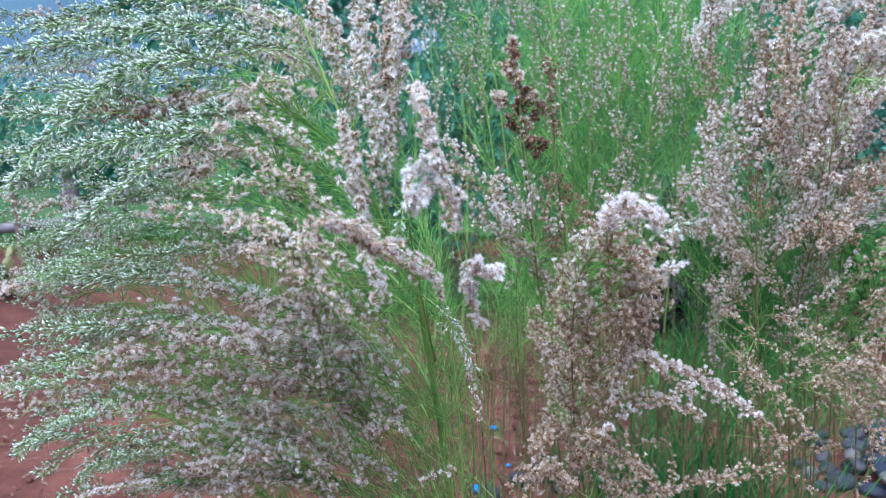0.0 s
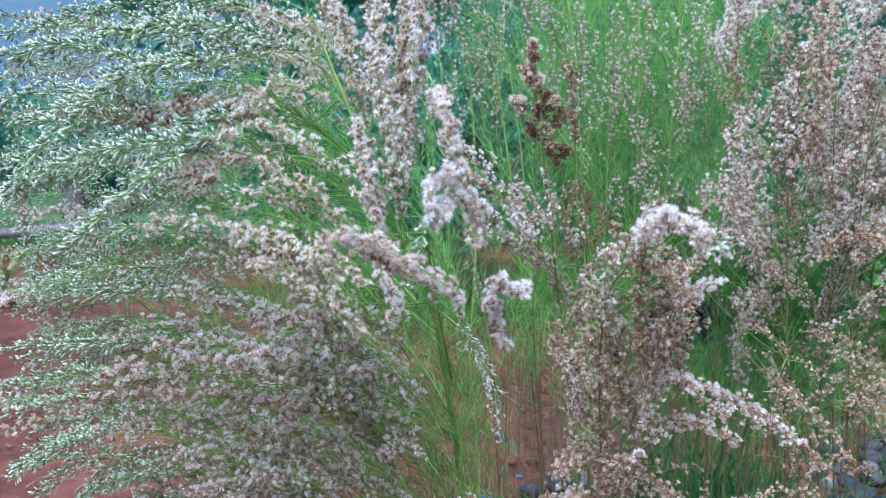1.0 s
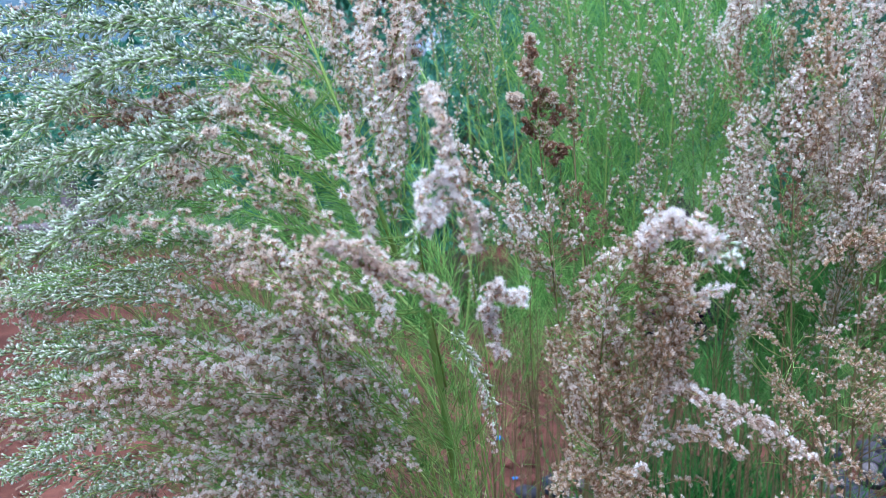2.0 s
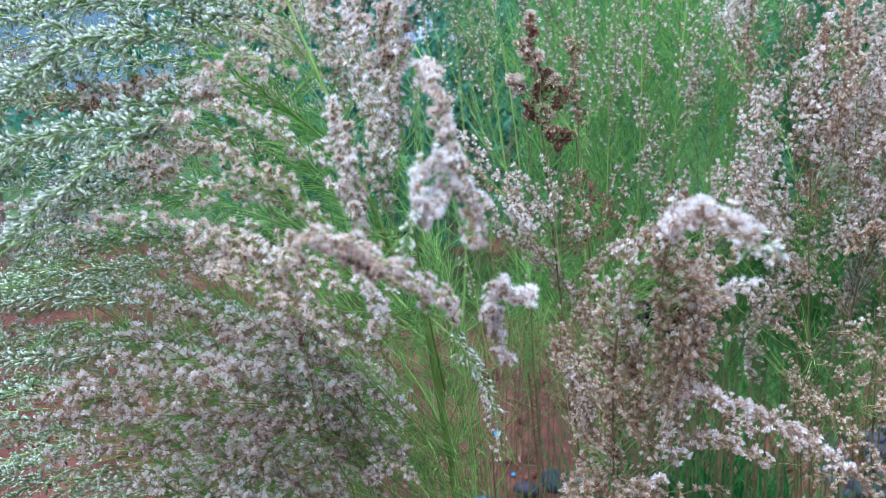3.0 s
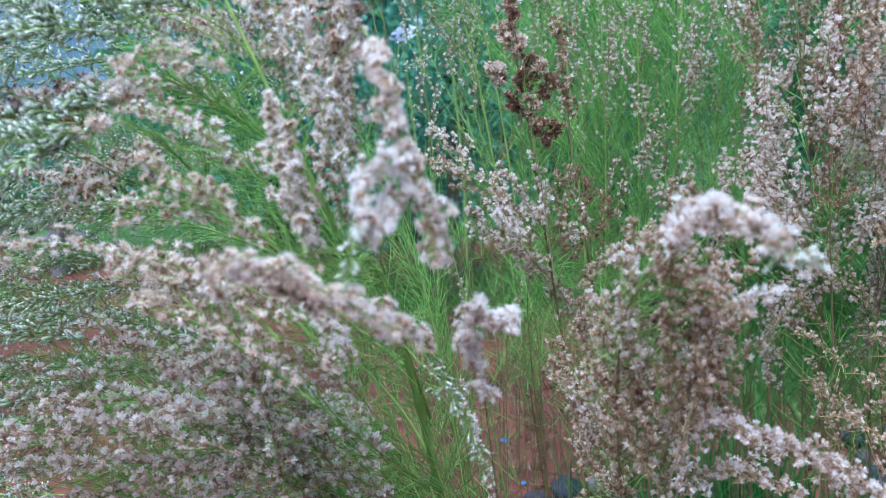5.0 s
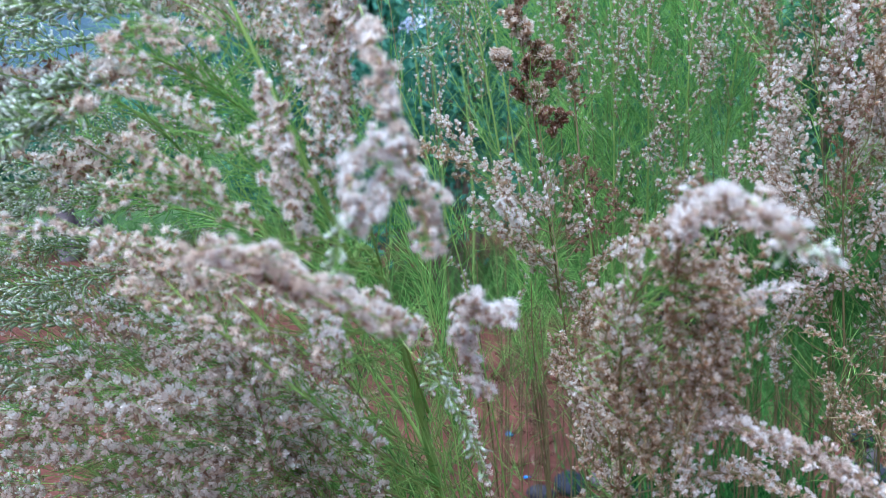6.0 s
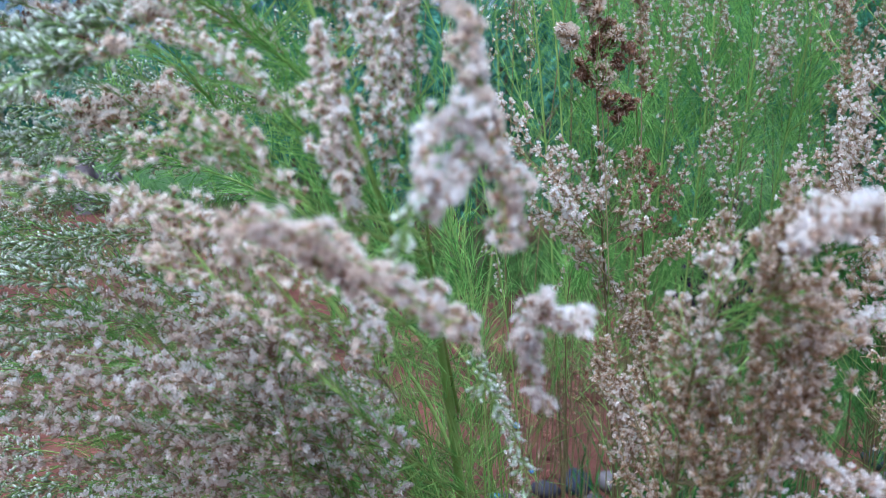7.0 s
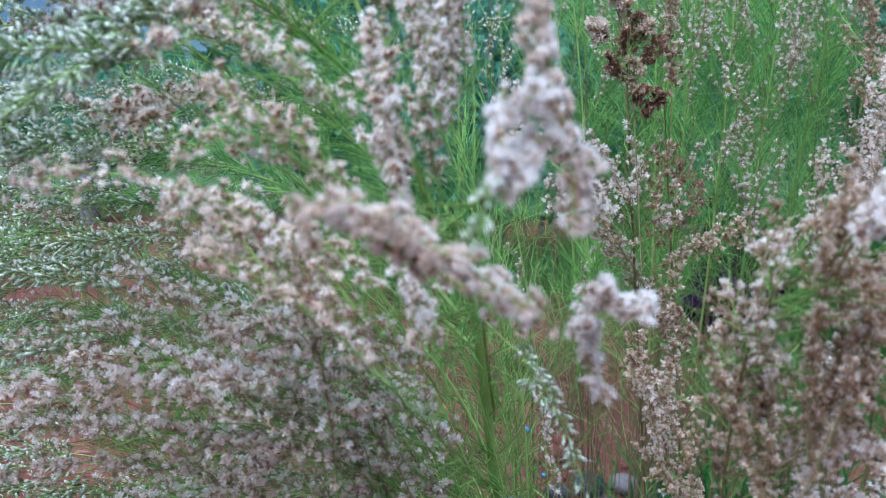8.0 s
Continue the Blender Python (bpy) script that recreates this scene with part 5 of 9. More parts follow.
spray(upright, (0.088, 0.546, 0.738), (0.078, 0.542, 0.771), (0.082, 0.554, 0.830), 0.0105, "rust", dense=1.05, size=0.95, foot=0.06)
spray(upright, (0.096, 0.518, 0.739), (0.109, 0.518, 0.785), (0.111, 0.514, 0.819), 0.0123, "rust", dense=1.05, size=0.95, foot=0.06)
spray(upright, (0.108, 0.561, 0.721), (0.121, 0.561, 0.771), (0.126, 0.558, 0.806), 0.0102, "dun", dense=1.05, size=0.95, foot=0.06)
spray(upright, (0.089, 0.531, 0.703), (0.070, 0.539, 0.744), (0.067, 0.556, 0.779), 0.0130, "rust", dense=1.1, size=0.95, foot=0.06)
spray(upright, (0.088, 0.550, 0.691), (0.082, 0.561, 0.749), (0.067, 0.578, 0.786), 0.0132, "rust", dense=1.1, size=0.95, foot=0.06)
spray(upright, (0.091, 0.523, 0.714), (0.104, 0.521, 0.754), (0.111, 0.525, 0.768), 0.0133, "rust", dense=1.05, size=0.95, foot=0.06)
spray(upright, (0.099, 0.540, 0.703), (0.104, 0.540, 0.751), (0.109, 0.541, 0.757), 0.0118, "rust", dense=1.05, size=0.95, foot=0.06)
spray(upright, (0.118, 0.735, 0.587), (0.086, 0.745, 0.640), (0.070, 0.755, 0.696), 0.0132, "rust", size=0.95, foot=0.06, dense=1.0)
spray(upright, (0.104, 0.692, 0.600), (0.086, 0.705, 0.665), (0.056, 0.712, 0.707), 0.0116, "rust", size=0.95, foot=0.06, dense=1.0)
spray(upright, (0.090, 0.535, 0.668), (0.100, 0.534, 0.714), (0.104, 0.538, 0.733), 0.0130, "dun", dense=1.05, size=0.95, foot=0.06)
spray(upright, (0.099, 0.580, 0.640), (0.105, 0.583, 0.706), (0.126, 0.585, 0.714), 0.0114, "rust", dense=1.05, size=0.95, foot=0.06)
spray(upright, (0.087, 0.561, 0.647), (0.079, 0.569, 0.688), (0.070, 0.575, 0.720), 0.0114, "rust", size=0.95, foot=0.06, dense=1.05)
spray(upright, (0.107, 0.741, 0.566), (0.092, 0.753, 0.626), (0.088, 0.762, 0.672), 0.0109, "dun", size=0.95, foot=0.06, dense=1.0)
spray(upright, (0.095, 0.502, 0.810), (0.105, 0.501, 0.807), (0.109, 0.500, 0.797), 0.0076, "rust", size=0.95, foot=0.06, dense=1.05)
spray(upright, (0.106, 0.544, 0.808), (0.112, 0.542, 0.799), (0.119, 0.539, 0.783), 0.0075, "dun", size=0.95, foot=0.06, dense=1.05)
spray(upright, (0.086, 0.500, 0.815), (0.080, 0.440, 0.852), (0.100, 0.390, 0.844), 0.0052, "dun", dense=1.25, start=0.2, green=0.06, foot=0.06)
spray(upright, (0.090, 0.510, 0.820), (0.087, 0.450, 0.852), (0.101, 0.405, 0.842), 0.0048, "tan", dense=1.0, start=0.25, green=0.1, foot=0.06)
spray(upright, (0.084, 0.470, 0.838), (0.083, 0.440, 0.856), (0.088, 0.412, 0.856), 0.0040, "white", dense=0.7, start=0.4, foot=0.0)
spray(upright, (0.081, 0.503, 0.821), (0.086, 0.497, 0.839), (0.101, 0.489, 0.847), 0.0075, "rust", size=0.95, foot=0.06, dense=1.05)
spray(upright, (0.087, 0.547, 0.815), (0.101, 0.541, 0.837), (0.102, 0.531, 0.836), 0.0076, "rust", size=0.95, foot=0.06, dense=1.05)
spray(upright, (0.095, 0.519, 0.792), (0.116, 0.520, 0.797), (0.138, 0.512, 0.805), 0.0047, "white", size=1.03, foot=0.06, dense=1.1)
spray(upright, (0.106, 0.496, 0.831), (0.121, 0.487, 0.835), (0.133, 0.486, 0.830), 0.0017, "dun", green=0.5, size=1.03, foot=0.06, dense=1.1)
spray(upright, (0.098, 0.530, 0.747), (0.142, 0.508, 0.732), (0.181, 0.495, 0.711), 0.0058, "dun", size=0.95, foot=0.06, dense=1.05)
spray(upright, (0.096, 0.550, 0.695), (0.131, 0.553, 0.701), (0.166, 0.551, 0.686), 0.0059, "rust", size=0.95, foot=0.06, dense=1.05)
spray(upright, (0.102, 0.585, 0.663), (0.149, 0.591, 0.688), (0.170, 0.592, 0.688), 0.0068, "dun", size=0.95, foot=0.06, dense=1.05)
spray(upright, (0.084, 0.539, 0.641), (0.063, 0.536, 0.680), (0.037, 0.523, 0.669), 0.0078, "rust", size=0.95, foot=0.06, dense=1.05)
spray(upright, (0.087, 0.567, 0.629), (0.064, 0.565, 0.673), (0.045, 0.551, 0.660), 0.0068, "rust", size=0.95, foot=0.06, dense=1.05)
spray(upright, (0.082, 0.528, 0.638), (0.050, 0.521, 0.658), (0.042, 0.508, 0.644), 0.0099, "rust", size=0.95, foot=0.06, dense=1.05)
spray(upright, (0.083, 0.558, 0.619), (0.058, 0.552, 0.645), (0.047, 0.541, 0.644), 0.0099, "dun", size=0.95, foot=0.06, dense=1.05)
spray(upright, (0.076, 0.547, 0.680), (0.106, 0.535, 0.668), (0.138, 0.521, 0.643), 0.0093, "rust", size=0.95, foot=0.06, dense=1.05)
spray(upright, (0.076, 0.574, 0.667), (0.105, 0.562, 0.655), (0.150, 0.546, 0.617), 0.0078, "rust", size=0.95, foot=0.06, dense=1.05)
spray(upright, (0.083, 0.562, 0.655), (0.105, 0.550, 0.640), (0.115, 0.537, 0.625), 0.0113, "rust", size=0.95, foot=0.06, dense=1.05)
spray(upright, (0.083, 0.591, 0.644), (0.116, 0.576, 0.617), (0.126, 0.566, 0.616), 0.0107, "rust", size=0.95, foot=0.06, dense=1.05)
spray(upright, (0.068, 0.536, 0.626), (0.072, 0.542, 0.656), (0.100, 0.544, 0.664), 0.0095, "rust", foot=0.06, dense=1.1)
spray(upright, (0.077, 0.571, 0.611), (0.075, 0.576, 0.635), (0.111, 0.581, 0.656), 0.0076, "rust", size=0.95, foot=0.06, dense=1.05)
spray(upright, (0.136, 0.574, 0.605), (0.170, 0.580, 0.625), (0.204, 0.581, 0.625), 0.0068, "rust", size=0.95, foot=0.06, dense=1.05)
spray(upright, (0.119, 0.550, 0.792), (0.123, 0.546, 0.770), (0.115, 0.542, 0.751), 0.0084, "rust", size=0.95, foot=0.06, dense=1.05)
spray(upright, (0.130, 0.594, 0.779), (0.130, 0.588, 0.753), (0.123, 0.587, 0.747), 0.0078, "dun", size=0.95, foot=0.06, dense=1.05)
spray(upright, (0.117, 0.551, 0.744), (0.125, 0.549, 0.737), (0.129, 0.547, 0.725), 0.0085, "rust", size=0.95, foot=0.06, dense=1.05)
spray(upright, (0.124, 0.578, 0.737), (0.128, 0.577, 0.730), (0.144, 0.572, 0.704), 0.0076, "rust", size=0.95, foot=0.06, dense=1.05)

# ---- the spreading plant beside the stones ----
spreading = thing("dog_fennel", "spreading dog fennel with drooping tan seed sprays above river stones", "plant", "dog fennel plants", at=(0.42, 0.95, 0.0))
stem(spreading, (0.400, 0.920, 0.000), (0.279, 0.785, 0.717), (0.281, 0.783, 0.914), r0=0.0028, r1=0.001, leaves=80, reach=0.035, lo=0.25, dry=True)
stem(spreading, (0.440, 0.900, 0.000), (0.331, 0.769, 0.732), (0.359, 0.765, 0.914), r0=0.0028, r1=0.001, leaves=80, reach=0.035, lo=0.25, dry=True)
stem(spreading, (0.500, 0.930, 0.000), (0.391, 0.861, 0.673), (0.447, 0.867, 0.798), r0=0.0024, r1=0.0009, leaves=80, reach=0.035, lo=0.3, dry=True)
stem(spreading, (0.480, 1.000, 0.000), (0.355, 0.876, 0.755), (0.365, 0.898, 0.966), r0=0.0024, r1=0.0009, leaves=80, reach=0.035, lo=0.3, dry=True)
stem(spreading, (0.420, 1.020, 0.000), (0.301, 0.877, 0.767), (0.277, 0.895, 0.966), r0=0.0024, r1=0.0009, leaves=80, reach=0.035, lo=0.3, dry=True)
stem(spreading, (0.520, 0.950, 0.000), (0.415, 0.851, 0.620), (0.452, 0.839, 0.655), r0=0.0024, r1=0.0009, leaves=80, reach=0.035, lo=0.3, dry=True)
stem(spreading, (0.450, 0.900, 0.000), (0.367, 0.845, 0.596), (0.417, 0.833, 0.632), r0=0.0024, r1=0.0009, leaves=80, reach=0.035, lo=0.3, dry=True)
stem(spreading, (0.500, 1.050, 0.000), (0.403, 0.888, 0.808), (0.441, 0.909, 1.011), r0=0.0024, r1=0.0009, leaves=80, reach=0.035, lo=0.3, dry=True)
stem(spreading, (0.420, 0.980, 0.000), (0.308, 0.871, 0.632), (0.363, 0.898, 0.764), r0=0.003, r1=0.0012, leaves=300, reach=0.05, lo=0.2, dry=True, leaf='leaf_shaded')
stem(spreading, (0.460, 0.960, 0.000), (0.335, 0.831, 0.633), (0.383, 0.798, 0.769), r0=0.003, r1=0.0012, leaves=300, reach=0.05, lo=0.2, dry=True, leaf='leaf_shaded')
spray(spreading, (0.270, 0.756, 0.777), (0.261, 0.752, 0.865), (0.265, 0.759, 0.949), 0.0146, "brown", dense=0.82, foot=0.2, size=1.08)
spray(spreading, (0.258, 0.744, 0.826), (0.252, 0.746, 0.885), (0.256, 0.744, 0.924), 0.0116, "dun", foot=0.2, dense=1.03, size=1.08)
spray(spreading, (0.254, 0.760, 0.830), (0.251, 0.762, 0.893), (0.271, 0.764, 0.951), 0.0093, "dun", foot=0.2, dense=1.03, size=1.08)
spray(spreading, (0.277, 0.758, 0.839), (0.284, 0.763, 0.914), (0.289, 0.780, 0.998), 0.0146, "rust", dense=1.14, foot=0.2, size=1.08)
spray(spreading, (0.298, 0.782, 0.839), (0.297, 0.784, 0.901), (0.311, 0.807, 1.014), 0.0139, "dun", dense=1.14, foot=0.2, size=1.08)
spray(spreading, (0.296, 0.762, 0.808), (0.314, 0.761, 0.899), (0.320, 0.766, 0.978), 0.0137, "dun", dense=1.14, foot=0.2, size=1.08)
spray(spreading, (0.309, 0.794, 0.800), (0.340, 0.793, 0.893), (0.346, 0.797, 0.966), 0.0121, "rust", dense=1.14, foot=0.2, size=1.08)
spray(spreading, (0.307, 0.757, 0.777), (0.339, 0.755, 0.865), (0.374, 0.747, 0.923), 0.0136, "dun", dense=1.14, foot=0.2, size=1.08)
spray(spreading, (0.323, 0.785, 0.773), (0.343, 0.783, 0.861), (0.391, 0.775, 0.915), 0.0125, "dun", dense=1.14, foot=0.2, size=1.08)
spray(spreading, (0.317, 0.751, 0.747), (0.349, 0.745, 0.815), (0.389, 0.734, 0.856), 0.0136, "rust", dense=1.14, foot=0.2, size=1.08)
spray(spreading, (0.346, 0.792, 0.730), (0.368, 0.789, 0.812), (0.408, 0.780, 0.865), 0.0127, "rust", dense=1.14, foot=0.2, size=0.85)
spray(spreading, (0.331, 0.783, 0.805), (0.373, 0.801, 0.888), (0.411, 0.821, 0.981), 0.0143, "dun", dense=1.14, foot=0.2, size=1.08)
spray(spreading, (0.331, 0.799, 0.803), (0.383, 0.820, 0.900), (0.412, 0.842, 1.004), 0.0118, "dun", dense=1.14, foot=0.2, size=1.08)
spray(spreading, (0.356, 0.810, 0.834), (0.383, 0.830, 0.930), (0.399, 0.848, 1.015), 0.0147, "rust", dense=1.14, foot=0.2, size=1.08)
spray(spreading, (0.358, 0.823, 0.832), (0.395, 0.842, 0.923), (0.386, 0.862, 1.021), 0.0136, "dun", dense=1.14, foot=0.2, size=1.08)
spray(spreading, (0.267, 0.769, 0.743), (0.230, 0.778, 0.795), (0.214, 0.786, 0.837), 0.0124, "dun", dense=0.82, foot=0.2, size=1.08)
spray(spreading, (0.289, 0.815, 0.728), (0.257, 0.825, 0.780), (0.220, 0.833, 0.829), 0.0109, "rust", dense=0.82, foot=0.2, size=1.08)
spray(spreading, (0.268, 0.795, 0.770), (0.241, 0.807, 0.835), (0.236, 0.819, 0.899), 0.0147, "dun", dense=0.82, foot=0.2, size=1.08)
spray(spreading, (0.267, 0.831, 0.761), (0.247, 0.843, 0.824), (0.265, 0.860, 0.907), 0.0120, "dun", dense=0.82, foot=0.2, size=1.08)
spray(spreading, (0.282, 0.742, 0.759), (0.309, 0.729, 0.792), (0.335, 0.708, 0.786), 0.0116, "rust", dense=1.14, foot=0.2, size=1.08)
spray(spreading, (0.289, 0.781, 0.741), (0.316, 0.773, 0.798), (0.367, 0.752, 0.788), 0.0122, "dun", dense=1.14, foot=0.2, size=1.08)
spray(spreading, (0.354, 0.727, 0.711), (0.380, 0.714, 0.745), (0.413, 0.694, 0.740), 0.0096, "rust", dense=0.7, foot=0.2, size=0.9)
spray(spreading, (0.354, 0.738, 0.700), (0.399, 0.727, 0.742), (0.440, 0.707, 0.737), 0.0094, "rust", dense=0.7, foot=0.2, size=0.9)
spray(spreading, (0.353, 0.742, 0.709), (0.378, 0.728, 0.738), (0.423, 0.710, 0.743), 0.0075, "rust", dense=0.7, foot=0.2, size=0.9)
spray(spreading, (0.354, 0.723, 0.692), (0.384, 0.709, 0.716), (0.418, 0.685, 0.693), 0.0089, "rust", dense=0.7, foot=0.2, size=0.9)
spray(spreading, (0.378, 0.758, 0.684), (0.397, 0.744, 0.714), (0.439, 0.719, 0.685), 0.0076, "rust", dense=0.7, foot=0.2, size=0.9)
spray(spreading, (0.375, 0.765, 0.683), (0.408, 0.751, 0.708), (0.436, 0.726, 0.683), 0.0076, "rust", dense=0.7, foot=0.2, size=0.9)
spray(spreading, (0.343, 0.719, 0.672), (0.375, 0.703, 0.687), (0.408, 0.675, 0.646), 0.0082, "rust", dense=0.7, foot=0.2, size=0.9)
spray(spreading, (0.356, 0.738, 0.666), (0.376, 0.721, 0.682), (0.416, 0.694, 0.643), 0.0074, "rust", dense=0.7, foot=0.2, size=0.9)
spray(spreading, (0.347, 0.749, 0.656), (0.396, 0.733, 0.671), (0.413, 0.705, 0.632), 0.0085, "rust", dense=0.7, foot=0.2, size=0.9)
spray(spreading, (0.323, 0.716, 0.662), (0.355, 0.698, 0.668), (0.394, 0.669, 0.618), 0.0069, "rust", foot=0.2, dense=0.62, size=0.9)
spray(spreading, (0.330, 0.749, 0.652), (0.349, 0.729, 0.649), (0.417, 0.705, 0.622), 0.0057, "rust", foot=0.2, dense=0.62, size=0.9)
spray(spreading, (0.340, 0.749, 0.648), (0.384, 0.732, 0.655), (0.430, 0.703, 0.607), 0.0064, "rust", foot=0.2, dense=0.62, size=0.9)
spray(spreading, (0.303, 0.714, 0.652), (0.335, 0.694, 0.649), (0.365, 0.665, 0.604), 0.0062, "rust", foot=0.2, dense=0.62, size=0.9)
spray(spreading, (0.305, 0.734, 0.643), (0.338, 0.714, 0.639), (0.379, 0.682, 0.575), 0.0063, "rust", foot=0.2, dense=0.62, size=0.9)
spray(spreading, (0.317, 0.756, 0.639), (0.347, 0.732, 0.618), (0.401, 0.708, 0.589), 0.0058, "rust", foot=0.2, dense=0.62, size=0.9)
spray(spreading, (0.244, 0.735, 0.676), (0.263, 0.712, 0.663), (0.273, 0.682, 0.612), 0.0049, "rust", foot=0.2, dense=0.62, size=0.78)
spray(spreading, (0.257, 0.770, 0.656), (0.264, 0.746, 0.636), (0.268, 0.716, 0.591), 0.0046, "rust", foot=0.2, dense=0.62, size=0.78)
spray(spreading, (0.372, 0.735, 0.645), (0.399, 0.715, 0.642), (0.419, 0.683, 0.581), 0.0064, "rust", foot=0.2, dense=0.62, size=0.9)
spray(spreading, (0.373, 0.765, 0.632), (0.415, 0.748, 0.640), (0.407, 0.713, 0.568), 0.0062, "rust", foot=0.2, dense=0.62, size=0.9)
spray(spreading, (0.391, 0.771, 0.634), (0.406, 0.751, 0.637), (0.405, 0.715, 0.556), 0.0066, "rust", foot=0.2, dense=0.62, size=0.9)
spray(spreading, (0.360, 0.748, 0.608), (0.372, 0.725, 0.595), (0.353, 0.698, 0.563), 0.0051, "rust", foot=0.2, dense=0.62, size=0.9)
spray(spreading, (0.363, 0.774, 0.604), (0.381, 0.752, 0.592), (0.368, 0.725, 0.563), 0.0041, "rust", foot=0.2, dense=0.62, size=0.9)
spray(spreading, (0.279, 0.780, 0.695), (0.263, 0.783, 0.711), (0.252, 0.786, 0.728), 0.0061, "rust", foot=0.2, dense=0.62, size=0.78)
spray(spreading, (0.289, 0.817, 0.690), (0.245, 0.819, 0.702), (0.269, 0.825, 0.733), 0.0062, "far", foot=0.2, dense=0.95, size=1.08)
spray(spreading, (0.283, 0.747, 0.628), (0.261, 0.748, 0.638), (0.261, 0.753, 0.664), 0.0052, "rust", foot=0.2, dense=0.62, size=0.78)
spray(spreading, (0.288, 0.778, 0.611), (0.277, 0.785, 0.647), (0.263, 0.789, 0.672), 0.0046, "rust", foot=0.2, dense=0.62, size=0.78)
spray(spreading, (0.304, 0.764, 0.711), (0.272, 0.769, 0.743), (0.251, 0.771, 0.753), 0.0074, "rust", dense=0.77, foot=0.2, size=0.78)
spray(spreading, (0.307, 0.777, 0.707), (0.286, 0.783, 0.743), (0.237, 0.786, 0.764), 0.0060, "rust", dense=0.77, foot=0.2, size=0.78)
spray(spreading, (0.320, 0.806, 0.698), (0.279, 0.813, 0.739), (0.279, 0.816, 0.751), 0.0061, "dun", dense=0.77, foot=0.2, size=1.08)
spray(spreading, (0.357, 0.778, 0.773), (0.315, 0.786, 0.820), (0.304, 0.794, 0.862), 0.0124, "rust", dense=0.82, foot=0.2, size=1.08)
spray(spreading, (0.369, 0.790, 0.770), (0.319, 0.799, 0.822), (0.301, 0.804, 0.848), 0.0123, "dun", dense=0.82, foot=0.2, size=1.08)
spray(spreading, (0.361, 0.787, 0.716), (0.334, 0.795, 0.759), (0.339, 0.803, 0.802), 0.0114, "rust", dense=0.77, foot=0.2, size=0.85)
spray(spreading, (0.389, 0.836, 0.710), (0.347, 0.844, 0.753), (0.353, 0.853, 0.801), 0.0100, "dun", dense=0.77, foot=0.2, size=1.08)
spray(spreading, (0.372, 0.830, 0.709), (0.344, 0.837, 0.749), (0.338, 0.847, 0.796), 0.0098, "rust", dense=0.77, foot=0.2, size=1.08)
spray(spreading, (0.388, 0.807, 0.812), (0.356, 0.817, 0.866), (0.361, 0.827, 0.919), 0.0147, "far", dense=1.14, foot=0.2, size=1.08)
spray(spreading, (0.413, 0.852, 0.807), (0.376, 0.858, 0.844), (0.379, 0.875, 0.930), 0.0139, "far", dense=1.14, foot=0.2, size=1.08)
spray(spreading, (0.236, 0.798, 0.690), (0.268, 0.789, 0.738), (0.279, 0.793, 0.759), 0.0077, "rust", foot=0.2, dense=0.62, size=0.78)
spray(spreading, (0.247, 0.820, 0.690), (0.269, 0.809, 0.734), (0.273, 0.812, 0.746), 0.0066, "dun", foot=0.2, dense=0.95, size=1.08)
spray(spreading, (0.244, 0.815, 0.677), (0.292, 0.809, 0.742), (0.267, 0.815, 0.773), 0.0062, "dun", foot=0.2, dense=0.95, size=1.08)
spray(spreading, (0.218, 0.851, 0.754), (0.242, 0.855, 0.771), (0.271, 0.856, 0.771), 0.0084, "far", foot=0.2, dense=1.03, size=1.08)
spray(spreading, (0.411, 0.764, 0.579), (0.434, 0.750, 0.607), (0.455, 0.748, 0.597), 0.0075, "rust", foot=0.2, dense=0.62, size=0.9)
spray(spreading, (0.420, 0.783, 0.571), (0.459, 0.768, 0.591), (0.469, 0.766, 0.580), 0.0065, "rust", foot=0.2, dense=0.62, size=0.9)
spray(spreading, (0.398, 0.806, 0.580), (0.406, 0.789, 0.599), (0.426, 0.790, 0.599), 0.0078, "far", foot=0.2, dense=0.95, size=1.08)
spray(spreading, (0.280, 0.735, 0.556), (0.312, 0.742, 0.587), (0.349, 0.741, 0.576), 0.0059, "rust", foot=0.2, dense=0.62, size=0.9)
spray(spreading, (0.289, 0.755, 0.558), (0.294, 0.758, 0.573), (0.364, 0.758, 0.566), 0.0053, "rust", foot=0.2, dense=0.62, size=0.9)
spray(spreading, (0.201, 0.652, 0.574), (0.239, 0.657, 0.592), (0.268, 0.656, 0.583), 0.0053, "rust", foot=0.2, dense=0.62, size=0.78)
spray(spreading, (0.208, 0.667, 0.572), (0.247, 0.672, 0.592), (0.300, 0.669, 0.571), 0.0044, "rust", foot=0.2, dense=0.62, size=0.78)

# ---- the green plants behind ----
behind = thing("dog_fennel", "tall bright green dog fennel with thread leaves and sparse seed heads", "plant", "dog fennel plants", at=(0.25, 1.15, 0.0))
stem(behind, (0.100, 1.100, 0.000), (0.047, 0.949, 0.808), (-0.011, 0.949, 0.972), r0=0.0017, r1=0.0010, leaves=36, reach=0.06, lo=0.68)
stem(behind, (0.120, 1.120, 0.000), (0.035, 0.977, 0.798), (-0.001, 0.971, 0.929), r0=0.002, r1=0.001, leaves=36, reach=0.06, lo=0.68)
stem(behind, (0.170, 1.150, 0.000), (0.118, 0.997, 0.782), (0.087, 1.003, 1.025), r0=0.0026, r1=0.0011, leaves=90, reach=0.06, lo=0.68)
stem(behind, (0.200, 1.200, 0.000), (0.182, 1.018, 0.779), (0.176, 1.050, 1.042), r0=0.0026, r1=0.0011, leaves=300, reach=0.06, lo=0.4)
stem(behind, (0.250, 1.200, 0.000), (0.217, 1.019, 0.778), (0.247, 1.052, 1.041), r0=0.0026, r1=0.0011, leaves=300, reach=0.06, lo=0.4)
